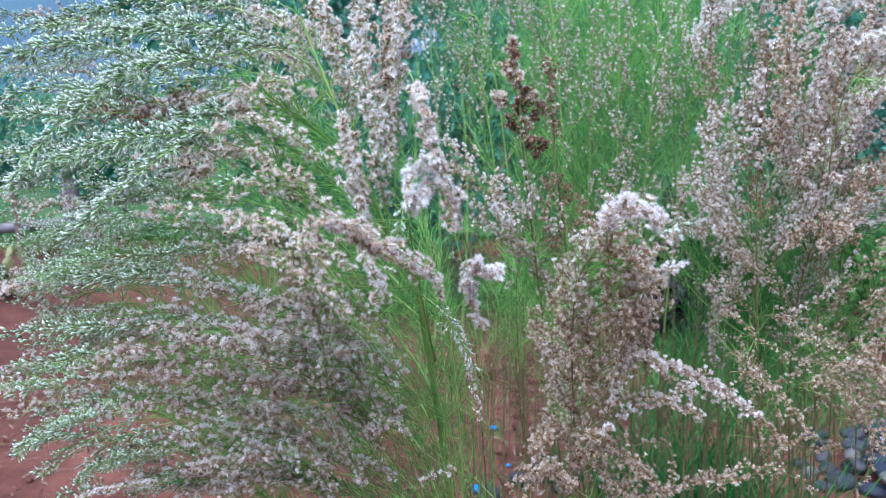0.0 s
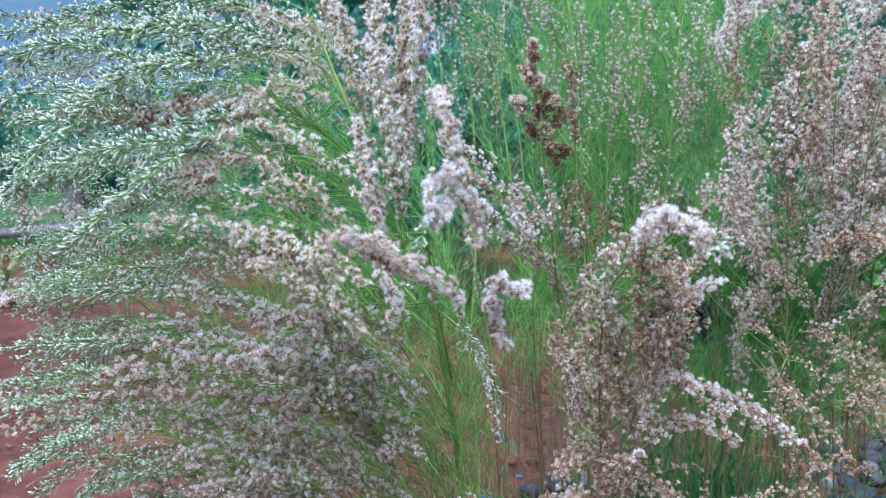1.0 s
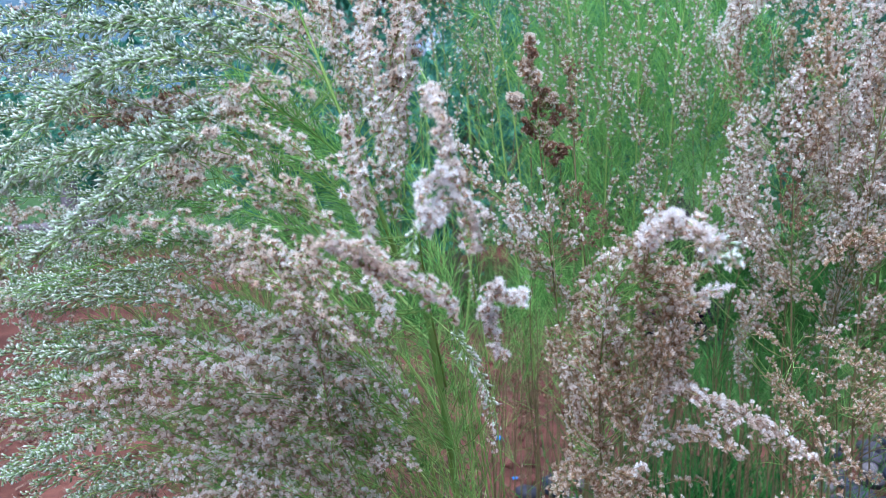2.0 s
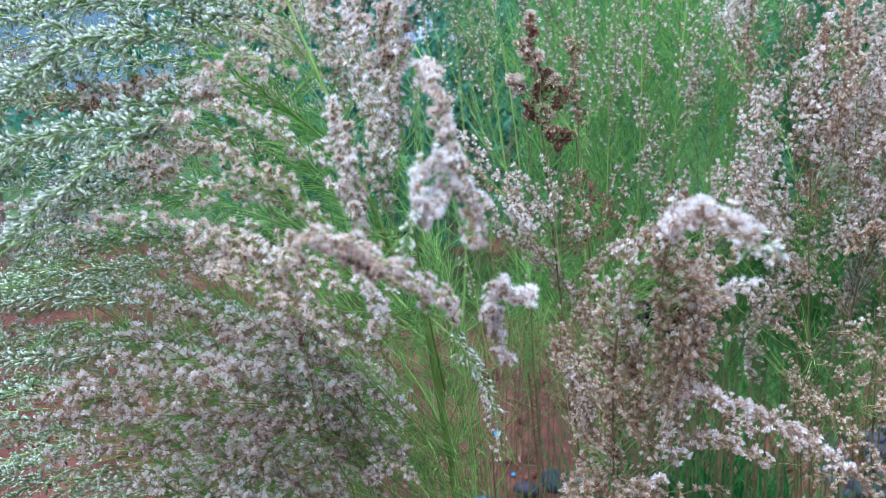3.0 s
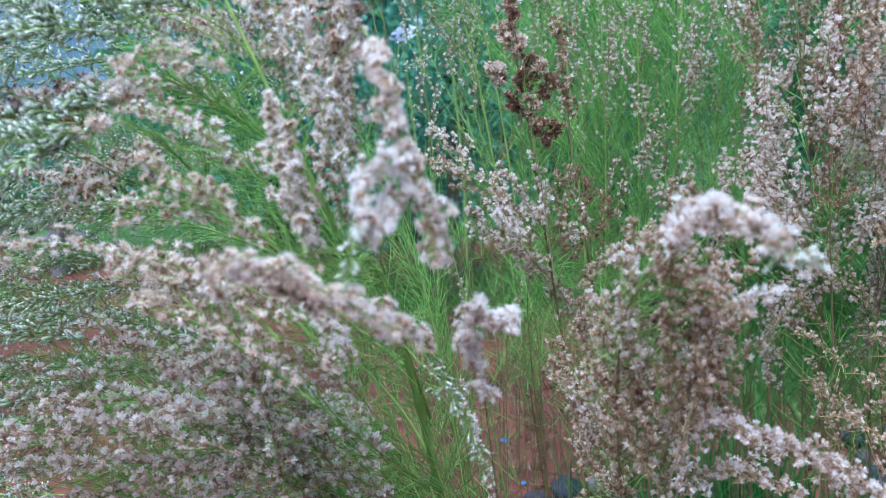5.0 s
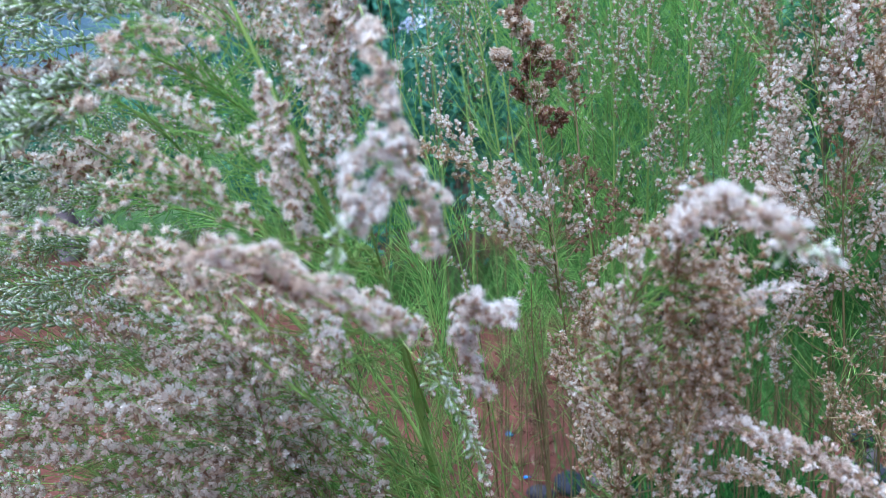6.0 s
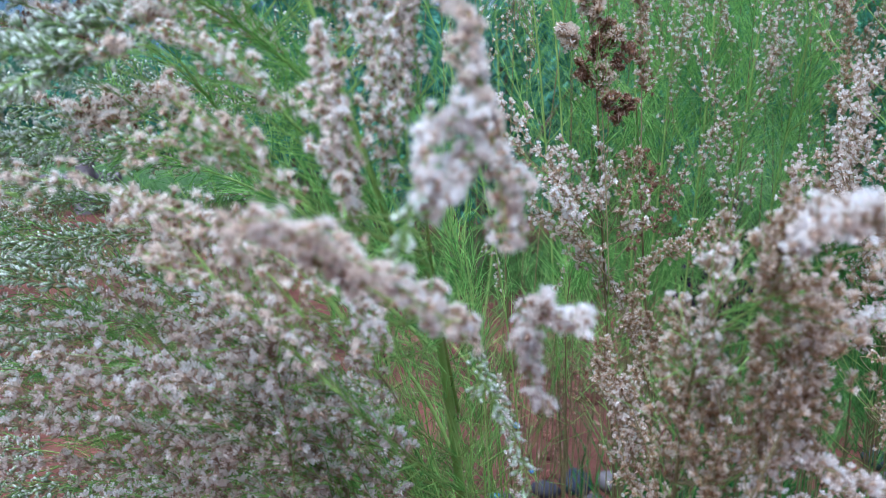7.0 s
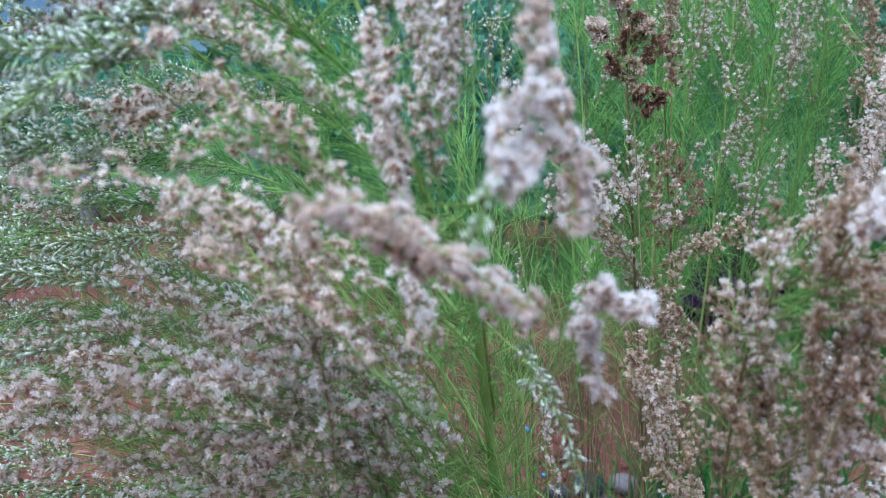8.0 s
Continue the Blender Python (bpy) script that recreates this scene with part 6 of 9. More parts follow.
stem(behind, (0.280, 1.200, 0.000), (0.266, 1.051, 0.774), (0.309, 1.054, 1.041), r0=0.0026, r1=0.0011, leaves=300, reach=0.06, lo=0.4)
stem(behind, (0.150, 1.250, 0.000), (0.156, 1.070, 0.735), (0.145, 1.102, 1.048), r0=0.0026, r1=0.0011, leaves=300, reach=0.06, lo=0.4)
stem(behind, (0.050, 1.150, 0.000), (0.009, 0.960, 0.616), (-0.005, 0.964, 0.740), r0=0.0026, r1=0.0011, leaves=30, reach=0.06, lo=0.68, dry=True)
stem(behind, (0.300, 1.100, 0.000), (0.274, 0.965, 0.600), (0.309, 0.965, 0.698), r0=0.0026, r1=0.0011, leaves=260, reach=0.06, lo=0.3, dry=True, leaf="leaf_shaded")
stem(behind, (0.140, 1.050, 0.000), (0.060, 0.906, 0.592), (0.071, 0.900, 0.713), r0=0.0016, r1=0.0010, leaves=90, reach=0.05, lo=0.68, dry=True)
spray(behind, (0.002, 0.971, 0.929), (-0.022, 0.960, 0.979), (-0.036, 0.959, 1.027), 0.0191, "far", dense=0.46, start=0.0, size=0.98)
spray(behind, (0.008, 0.999, 0.923), (-0.030, 0.988, 0.979), (-0.022, 0.988, 1.027), 0.0186, "far", dense=0.46, start=0.0, size=0.98)
spray(behind, (0.021, 0.977, 0.954), (0.007, 0.963, 0.988), (0.008, 0.959, 1.021), 0.0165, "far", dense=0.46, start=0.0, size=0.98)
spray(behind, (0.023, 0.994, 0.946), (-0.007, 0.984, 1.005), (-0.011, 0.982, 1.048), 0.0133, "far", dense=0.46, start=0.0, size=0.98)
spray(behind, (0.118, 0.963, 0.871), (0.108, 0.957, 0.940), (0.102, 0.960, 1.008), 0.0191, "far", dense=0.46, start=0.0, size=0.98)
spray(behind, (0.128, 1.011, 0.868), (0.129, 1.003, 0.929), (0.069, 1.008, 1.014), 0.0199, "far", dense=0.46, start=0.0, size=0.98)
spray(behind, (0.170, 0.962, 0.858), (0.157, 0.953, 0.915), (0.159, 0.954, 0.970), 0.0165, "far", dense=0.46, start=0.0, size=0.98)
spray(behind, (0.174, 1.012, 0.859), (0.184, 1.004, 0.920), (0.174, 1.000, 0.953), 0.0131, "far", dense=0.46, start=0.0, size=0.98)
spray(behind, (0.189, 0.973, 0.909), (0.168, 0.963, 0.965), (0.165, 0.964, 1.020), 0.0191, "far", dense=0.46, start=0.0, size=0.98)
spray(behind, (0.185, 0.987, 0.916), (0.183, 0.980, 0.980), (0.185, 0.974, 1.001), 0.0192, "far", dense=0.46, start=0.0, size=0.98)
spray(behind, (0.222, 0.969, 0.883), (0.223, 0.961, 0.946), (0.231, 0.963, 1.007), 0.0191, "dun", dense=0.58, start=0.0, size=0.98)
spray(behind, (0.225, 1.007, 0.881), (0.248, 0.999, 0.941), (0.248, 1.003, 1.012), 0.0190, "dun", dense=0.58, start=0.0, size=0.98)
spray(behind, (0.209, 0.962, 0.851), (0.222, 0.952, 0.899), (0.221, 0.951, 0.945), 0.0165, "far", dense=0.46, start=0.0, size=0.98)
spray(behind, (0.211, 1.007, 0.838), (0.239, 0.997, 0.890), (0.200, 1.000, 0.961), 0.0153, "far", dense=0.46, start=0.0, size=0.98)
spray(behind, (0.261, 0.974, 0.902), (0.277, 0.966, 0.961), (0.284, 0.967, 1.019), 0.0229, "far", dense=0.46, start=0.0, size=0.98)
spray(behind, (0.273, 0.991, 0.905), (0.283, 0.983, 0.970), (0.285, 0.982, 1.014), 0.0185, "far", dense=0.46, start=0.0, size=0.98)
spray(behind, (0.293, 0.971, 0.883), (0.308, 0.963, 0.945), (0.315, 0.966, 1.006), 0.0254, "far", dense=0.46, start=0.0, size=0.98)
spray(behind, (0.293, 0.999, 0.876), (0.322, 0.995, 0.955), (0.347, 0.998, 1.020), 0.0219, "far", dense=0.46, start=0.0, size=0.98)
spray(behind, (0.183, 0.951, 0.801), (0.171, 0.939, 0.844), (0.171, 0.937, 0.884), 0.0140, "far", dense=0.46, start=0.0, size=0.98)
spray(behind, (0.196, 0.971, 0.801), (0.191, 0.958, 0.837), (0.162, 0.954, 0.872), 0.0134, "far", dense=0.46, start=0.0, size=0.98)
spray(behind, (0.144, 0.969, 0.896), (0.142, 0.959, 0.946), (0.140, 0.958, 0.995), 0.0153, "far", dense=0.46, start=0.0, size=0.98)
spray(behind, (0.146, 0.989, 0.888), (0.149, 0.981, 0.950), (0.156, 0.984, 1.019), 0.0124, "far", dense=0.46, start=0.0, size=0.98)
spray(behind, (0.086, 0.980, 0.960), (0.074, 0.966, 0.993), (0.071, 0.962, 1.026), 0.0153, "far", dense=0.46, start=0.0, size=0.98)
spray(behind, (0.082, 1.020, 0.969), (0.067, 1.005, 0.999), (0.061, 1.001, 1.031), 0.0137, "far", dense=0.46, start=0.0, size=0.98)
spray(behind, (0.196, 0.940, 0.744), (0.192, 0.928, 0.784), (0.202, 0.926, 0.823), 0.0140, "far", dense=0.46, start=0.0, size=0.98)
spray(behind, (0.205, 0.967, 0.736), (0.191, 0.953, 0.771), (0.183, 0.955, 0.831), 0.0117, "far", dense=0.46, start=0.0, size=0.98)
spray(behind, (0.151, 0.942, 0.757), (0.146, 0.928, 0.791), (0.158, 0.924, 0.823), 0.0102, "far", dense=0.46, start=0.0, size=0.98)
spray(behind, (0.273, 0.958, 0.819), (0.265, 0.944, 0.852), (0.271, 0.940, 0.884), 0.0153, "far", dense=0.46, start=0.0, size=0.98)
spray(behind, (0.280, 0.990, 0.812), (0.294, 0.973, 0.827), (0.310, 0.977, 0.895), 0.0125, "far", dense=0.46, start=0.0, size=0.98)
spray(behind, (0.047, 0.982, 0.973), (0.048, 0.967, 1.000), (0.033, 0.961, 1.027), 0.0127, "far", dense=0.46, start=0.0, size=0.98)
spray(behind, (0.053, 0.999, 0.971), (0.048, 0.985, 1.001), (0.012, 0.977, 1.017), 0.0124, "far", dense=0.46, start=0.0, size=0.98)
spray(behind, (0.175, 0.981, 0.797), (0.177, 0.975, 0.818), (0.182, 0.969, 0.838), 0.0066, "far", dense=0.33, start=0.0, size=0.98)
spray(behind, (0.115, 0.983, 0.817), (0.117, 0.977, 0.838), (0.103, 0.971, 0.858), 0.0066, "far", dense=0.33, start=0.0, size=0.98)
spray(behind, (0.222, 0.976, 0.764), (0.218, 0.970, 0.785), (0.222, 0.964, 0.806), 0.0066, "far", dense=0.33, start=0.0, size=0.98)
spray(behind, (0.142, 0.976, 0.778), (0.143, 0.970, 0.799), (0.151, 0.964, 0.819), 0.0066, "far", dense=0.33, start=0.0, size=0.98)
spray(behind, (0.195, 0.971, 0.745), (0.197, 0.965, 0.766), (0.178, 0.959, 0.787), 0.0066, "far", dense=0.33, start=0.0, size=0.98)
spray(behind, (0.242, 0.967, 0.718), (0.241, 0.961, 0.740), (0.243, 0.955, 0.761), 0.0066, "far", dense=0.33, start=0.0, size=0.98)
spray(behind, (0.269, 0.960, 0.679), (0.266, 0.954, 0.701), (0.253, 0.948, 0.722), 0.0066, "far", dense=0.33, start=0.0, size=0.98)
spray(behind, (-0.005, 0.952, 0.681), (-0.005, 0.947, 0.702), (-0.018, 0.940, 0.724), 0.0066, "far", dense=0.33, start=0.0, size=0.98)
spray(behind, (0.048, 0.954, 0.680), (0.053, 0.948, 0.702), (0.059, 0.943, 0.723), 0.0066, "far", dense=0.33, start=0.0, size=0.98)
spray(behind, (0.155, 0.999, 0.889), (0.154, 0.992, 0.909), (0.146, 0.986, 0.928), 0.0066, "far", dense=0.33, start=0.0, size=0.98)
spray(leaning, (-0.325, 0.977, 0.888), (-0.385, 0.974, 0.882), (-0.444, 0.969, 0.863), 0.0172, "far", green=0.95, dense=1.2, size=0.82)
spray(leaning, (-0.202, 0.831, 0.983), (-0.269, 0.830, 0.989), (-0.337, 0.824, 0.966), 0.0143, "far", green=0.7, dense=1.2, size=0.82)
spray(leaning, (-0.256, 0.788, 0.760), (-0.307, 0.786, 0.758), (-0.357, 0.779, 0.730), 0.0143, "far", green=0.95, dense=1.2, size=0.82)
spray(leaning, (-0.191, 1.005, 0.985), (-0.281, 1.007, 1.009), (-0.371, 1.003, 1.001), 0.0173, "far", green=0.3)
spray(leaning, (-0.273, 0.841, 0.812), (-0.323, 0.840, 0.813), (-0.373, 0.837, 0.803), 0.0151, "far", green=0.3)
spray(leaning, (-0.101, 0.831, 0.951), (-0.179, 0.830, 0.957), (-0.257, 0.824, 0.941), 0.0144, "far", green=0.3)
spray(leaning, (-0.175, 1.016, 0.960), (-0.270, 1.012, 0.954), (-0.364, 1.003, 0.924), 0.0176, "far", green=0.3)
spray(leaning, (-0.325, 0.793, 0.763), (-0.370, 0.793, 0.772), (-0.415, 0.792, 0.772), 0.0145, "far", green=0.3)
spray(leaning, (-0.224, 0.812, 0.858), (-0.276, 0.810, 0.858), (-0.328, 0.804, 0.833), 0.0144, "far", green=0.95, dense=1.2, size=0.82)
spray(leaning, (-0.377, 0.986, 0.848), (-0.460, 0.983, 0.844), (-0.542, 0.976, 0.822), 0.0176, "far", green=0.95, dense=1.2, size=0.82)
spray(leaning, (-0.164, 0.899, 0.771), (-0.246, 0.896, 0.767), (-0.328, 0.887, 0.735), 0.0162, "far", green=0.7, dense=1.2, size=0.82)
spray(leaning, (-0.291, 0.782, 0.747), (-0.357, 0.783, 0.759), (-0.425, 0.776, 0.738), 0.0089, "dun", green=0.82, start=0.03, dense=0.7, foot=0.3, leafy=0.5, size=1.0)
spray(leaning, (-0.158, 0.818, 0.840), (-0.237, 0.820, 0.859), (-0.316, 0.815, 0.848), 0.0146, "far", green=0.3)
spray(leaning, (-0.084, 0.811, 0.886), (-0.150, 0.812, 0.903), (-0.216, 0.808, 0.893), 0.0142, "far", green=0.7, size=0.82)
spray(leaning, (-0.365, 0.986, 0.989), (-0.430, 0.984, 0.993), (-0.495, 0.980, 0.983), 0.0171, "far", green=0.95, dense=1.2, size=0.82)
spray(leaning, (-0.406, 0.940, 0.772), (-0.494, 0.939, 0.782), (-0.582, 0.931, 0.755), 0.0170, "far", green=0.3)
spray(leaning, (-0.339, 0.811, 0.845), (-0.409, 0.812, 0.860), (-0.479, 0.807, 0.844), 0.0145, "far", green=0.95, dense=1.2, size=0.82)
spray(leaning, (-0.225, 0.980, 0.909), (-0.286, 0.978, 0.911), (-0.346, 0.976, 0.910), 0.0172, "far", green=0.3)
spray(leaning, (-0.337, 0.842, 0.946), (-0.387, 0.840, 0.942), (-0.437, 0.835, 0.927), 0.0147, "far", green=0.7, dense=1.2, size=0.82)
spray(leaning, (-0.364, 0.865, 0.926), (-0.443, 0.864, 0.934), (-0.522, 0.860, 0.925), 0.0152, "far", green=0.3)
spray(leaning, (-0.320, 0.870, 0.804), (-0.373, 0.868, 0.803), (-0.426, 0.862, 0.783), 0.0157, "far", green=0.7, dense=1.2, size=0.82)
spray(leaning, (-0.139, 0.852, 0.838), (-0.213, 0.852, 0.850), (-0.286, 0.846, 0.830), 0.0151, "far", green=0.7, size=0.82)
spray(leaning, (-0.355, 0.852, 0.974), (-0.422, 0.853, 0.987), (-0.488, 0.850, 0.985), 0.0148, "far", green=0.3)
spray(leaning, (-0.346, 0.894, 0.754), (-0.416, 0.894, 0.765), (-0.487, 0.891, 0.763), 0.0163, "far", green=0.95, dense=1.2, size=0.82)
spray(leaning, (-0.119, 0.997, 0.879), (-0.198, 0.994, 0.874), (-0.277, 0.983, 0.835), 0.0175, "far", green=0.7, size=0.82)
spray(leaning, (-0.259, 0.982, 0.859), (-0.338, 0.979, 0.855), (-0.416, 0.972, 0.830), 0.0174, "far", green=0.95, dense=1.2, size=0.82)
spray(leaning, (-0.366, 0.748, 0.612), (-0.411, 0.747, 0.614), (-0.463, 0.742, 0.599), 0.0088, "dun", green=0.0, start=0.01, dense=0.7, size=1.28, foot=0.3, leafy=0.5)
spray(leaning, (-0.287, 0.838, 0.647), (-0.362, 0.837, 0.655), (-0.412, 0.830, 0.624), 0.0097, "dun", green=0.0, start=0.05, dense=0.7, size=1.28, foot=0.01, leafy=0.5)
spray(leaning, (-0.208, 0.824, 0.661), (-0.304, 0.825, 0.678), (-0.375, 0.819, 0.657), 0.0095, "dun", green=0.0, start=0.12, dense=0.7, size=1.28, foot=0.3, leafy=0.5)
spray(leaning, (-0.238, 0.749, 0.661), (-0.319, 0.748, 0.665), (-0.377, 0.742, 0.646), 0.0087, "dun", green=0.0, start=0.35, dense=0.7, size=1.28, foot=0.3, leafy=0.5)
spray(leaning, (-0.368, 0.838, 0.709), (-0.451, 0.838, 0.720), (-0.525, 0.831, 0.696), 0.0096, "dun", green=0.0, start=0.19, dense=0.7, size=1.28, foot=0.01, leafy=0.5)
spray(leaning, (-0.276, 0.897, 0.635), (-0.362, 0.900, 0.663), (-0.413, 0.891, 0.626), 0.0103, "dun", green=0.2, start=0, dense=0.7, size=1.28, foot=0.3, leafy=0.5)
spray(leaning, (-0.330, 0.764, 0.607), (-0.413, 0.765, 0.626), (-0.471, 0.762, 0.620), 0.0090, "dun", green=0.0, start=0.14, dense=0.7, size=1.28, foot=0.3, leafy=0.5)
spray(leaning, (-0.420, 0.854, 0.711), (-0.456, 0.853, 0.712), (-0.508, 0.851, 0.709), 0.0098, "dun", green=0.0, start=0.14, dense=0.7, size=1.28, foot=0.01, leafy=0.5)
spray(leaning, (-0.316, 0.840, 0.635), (-0.382, 0.842, 0.657), (-0.446, 0.839, 0.648), 0.0097, "dun", green=0.47, start=0.28, dense=0.7, size=1.28, foot=0.01, leafy=0.5)
spray(leaning, (-0.415, 0.829, 0.613), (-0.459, 0.830, 0.626), (-0.518, 0.824, 0.608), 0.0097, "dun", green=0.18, start=0.31, dense=0.7, size=1.28, foot=0.01, leafy=0.5)
spray(leaning, (-0.318, 0.849, 0.707), (-0.422, 0.849, 0.722), (-0.506, 0.846, 0.720), 0.0097, "dun", green=0.15, start=0.28, dense=0.7, size=1.28, foot=0.3, leafy=0.5)
spray(leaning, (-0.400, 0.801, 0.697), (-0.433, 0.805, 0.720), (-0.486, 0.801, 0.707), 0.0092, "dun", green=0.0, start=0.04, dense=0.7, size=1.28, foot=0.01, leafy=0.5)
spray(leaning, (-0.174, 0.746, 0.611), (-0.286, 0.746, 0.627), (-0.366, 0.742, 0.620), 0.0087, "dun", green=0.34, start=0.32, dense=0.7, size=1.28, foot=0.01, leafy=0.5)
spray(leaning, (-0.293, 0.887, 0.645), (-0.394, 0.889, 0.668), (-0.484, 0.886, 0.665), 0.0102, "dun", green=0.18, start=0.27, dense=0.7, size=1.28, foot=0.01, leafy=0.5)
spray(spreading, (0.346, 0.914, 0.737), (0.363, 0.927, 0.801), (0.418, 0.937, 0.839), 0.0158, "far", dense=0.92, foot=0.2, size=1.08)
spray(spreading, (0.315, 0.927, 0.950), (0.323, 0.936, 0.995), (0.356, 0.942, 1.022), 0.0153, "far", dense=0.92, foot=0.2, size=1.08)
spray(spreading, (0.272, 0.837, 0.714), (0.279, 0.849, 0.776), (0.315, 0.858, 0.813), 0.0146, "far", dense=0.92, foot=0.2, size=1.08)
spray(spreading, (0.286, 0.919, 0.580), (0.289, 0.935, 0.661), (0.328, 0.946, 0.710), 0.0128, "far", dense=0.86, foot=0.2, size=1.08)
spray(spreading, (0.295, 0.947, 0.563), (0.298, 0.965, 0.650), (0.325, 0.978, 0.715), 0.0129, "far", dense=0.86, foot=0.2, size=1.08)
spray(spreading, (0.386, 0.919, 0.881), (0.414, 0.932, 0.942), (0.484, 0.942, 0.978), 0.0154, "far", dense=0.92, foot=0.2, size=1.08)
spray(spreading, (0.417, 0.998, 0.809), (0.440, 1.010, 0.864), (0.499, 1.018, 0.897), 0.0169, "far", dense=0.92, foot=0.2, size=1.08)
spray(spreading, (0.402, 1.040, 0.797), (0.417, 1.050, 0.845), (0.461, 1.057, 0.874), 0.0177, "far", dense=0.92, foot=0.2, size=1.08)
spray(spreading, (0.246, 0.857, 0.936), (0.248, 0.871, 1.005), (0.279, 0.881, 1.047), 0.0142, "far", dense=0.92, foot=0.2, size=1.08)
spray(spreading, (0.349, 0.987, 0.691), (0.362, 1.001, 0.758), (0.411, 1.010, 0.798), 0.0172, "rust", dense=0.92, foot=0.2, size=1.08)
spray(spreading, (0.382, 0.943, 0.799), (0.412, 0.959, 0.876), (0.494, 0.971, 0.922), 0.0161, "far", dense=0.92, foot=0.2, size=1.08)
spray(spreading, (0.329, 0.874, 0.819), (0.352, 0.889, 0.892), (0.419, 0.900, 0.936), 0.0149, "dun", dense=0.92, foot=0.2, size=1.08)
spray(spreading, (0.339, 0.841, 0.678), (0.362, 0.855, 0.745), (0.427, 0.865, 0.785), 0.0115, "far", dense=0.86, foot=0.2, size=1.08)
spray(spreading, (0.345, 0.855, 0.678), (0.363, 0.867, 0.734), (0.455, 0.881, 0.788), 0.0101, "far", dense=0.86, foot=0.2, size=1.08)
spray(spreading, (0.264, 0.919, 0.729), (0.263, 0.928, 0.774), (0.281, 0.934, 0.800), 0.0160, "far", dense=0.92, foot=0.2, size=1.08)
spray(spreading, (0.330, 0.857, 0.634), (0.341, 0.866, 0.679), (0.378, 0.873, 0.706), 0.0118, "far", dense=0.86, foot=0.2, size=1.08)
spray(spreading, (0.343, 0.875, 0.626), (0.361, 0.886, 0.676), (0.372, 0.897, 0.730), 0.0092, "far", dense=0.86, foot=0.2, size=1.08)
spray(spreading, (0.338, 0.887, 0.729), (0.351, 0.897, 0.780), (0.394, 0.905, 0.809), 0.0154, "far", dense=0.92, foot=0.2, size=1.08)
spray(spreading, (0.378, 0.873, 0.716), (0.395, 0.882, 0.759), (0.442, 0.889, 0.785), 0.0152, "dun", dense=0.92, foot=0.2, size=1.08)
spray(behind, (-0.054, 1.127, 0.947), (-0.060, 1.140, 1.013), (-0.069, 1.152, 1.078), 0.0165, "far", dense=0.46, start=0.0, size=0.98)
spray(behind, (0.022, 1.048, 0.889), (0.018, 1.061, 0.955), (0.035, 1.075, 1.020), 0.0155, "far", dense=0.46, start=0.0, size=0.98)
spray(behind, (0.116, 1.150, 0.833), (0.120, 1.165, 0.909), (0.120, 1.180, 0.985), 0.0171, "far", dense=0.46, start=0.0, size=0.98)
spray(behind, (-0.039, 1.080, 0.867), (-0.037, 1.090, 0.917), (-0.011, 1.100, 0.966), 0.0160, "far", dense=0.46, start=0.0, size=0.98)
spray(behind, (0.155, 1.021, 0.833), (0.153, 1.034, 0.900), (0.177, 1.048, 0.966), 0.0152, "far", dense=0.46, start=0.0, size=0.98)
spray(behind, (0.252, 1.095, 0.847), (0.258, 1.104, 0.890), (0.258, 1.112, 0.933), 0.0162, "far", dense=0.46, start=0.0, size=0.98)
spray(behind, (0.198, 1.022, 0.852), (0.203, 1.030, 0.891), (0.205, 1.038, 0.931), 0.0151, "far", dense=0.46, start=0.0, size=0.98)
spray(behind, (0.017, 1.031, 0.869), (0.015, 1.039, 0.913), (-0.002, 1.048, 0.957), 0.0153, "far", dense=0.46, start=0.0, size=0.98)
spray(behind, (0.109, 1.160, 0.865), (0.102, 1.171, 0.920), (0.095, 1.182, 0.976), 0.0172, "far", dense=0.46, start=0.0, size=0.98)
spray(behind, (-0.005, 1.120, 0.908), (-0.004, 1.129, 0.952), (0.003, 1.138, 0.996), 0.0165, "far", dense=0.46, start=0.0, size=0.98)
spray(behind, (0.269, 1.038, 0.851), (0.267, 1.051, 0.917), (0.295, 1.065, 0.983), 0.0153, "far", dense=0.46, start=0.0, size=0.98)
spray(behind, (0.095, 1.055, 0.940), (0.100, 1.065, 0.991), (0.105, 1.076, 1.042), 0.0154, "far", dense=0.46, start=0.0, size=0.98)
spray(behind, (-0.024, 1.043, 0.841), (-0.022, 1.054, 0.894), (0.002, 1.065, 0.946), 0.0156, "far", dense=0.46, start=0.0, size=0.98)
spray(behind, (0.074, 1.045, 0.988), (0.074, 1.053, 1.028), (0.068, 1.061, 1.069), 0.0151, "far", dense=0.46, start=0.0, size=0.98)
spray(behind, (0.284, 1.110, 0.968), (0.279, 1.117, 1.005), (0.278, 1.124, 1.041), 0.0160, "far", dense=0.46, start=0.0, size=0.98)
spray(behind, (0.031, 1.172, 0.955), (0.029, 1.184, 1.017), (0.042, 1.197, 1.079), 0.0171, "far", dense=0.46, start=0.0, size=0.98)
spray(behind, (0.064, 1.013, 0.849), (0.068, 1.023, 0.901), (0.054, 1.033, 0.953), 0.0150, "far", dense=0.46, start=0.0, size=0.98)
spray(behind, (-0.046, 1.138, 0.971), (-0.048, 1.151, 1.039), (-0.039, 1.165, 1.107), 0.0166, "far", dense=0.46, start=0.0, size=0.98)
spray(behind, (0.232, 1.145, 0.965), (0.239, 1.158, 1.028), (0.213, 1.170, 1.092), 0.0166, "far", dense=0.46, start=0.0, size=0.98)
spray(behind, (0.168, 1.076, 0.895), (0.170, 1.089, 0.960), (0.191, 1.103, 1.024), 0.0158, "far", dense=0.46, start=0.0, size=0.98)
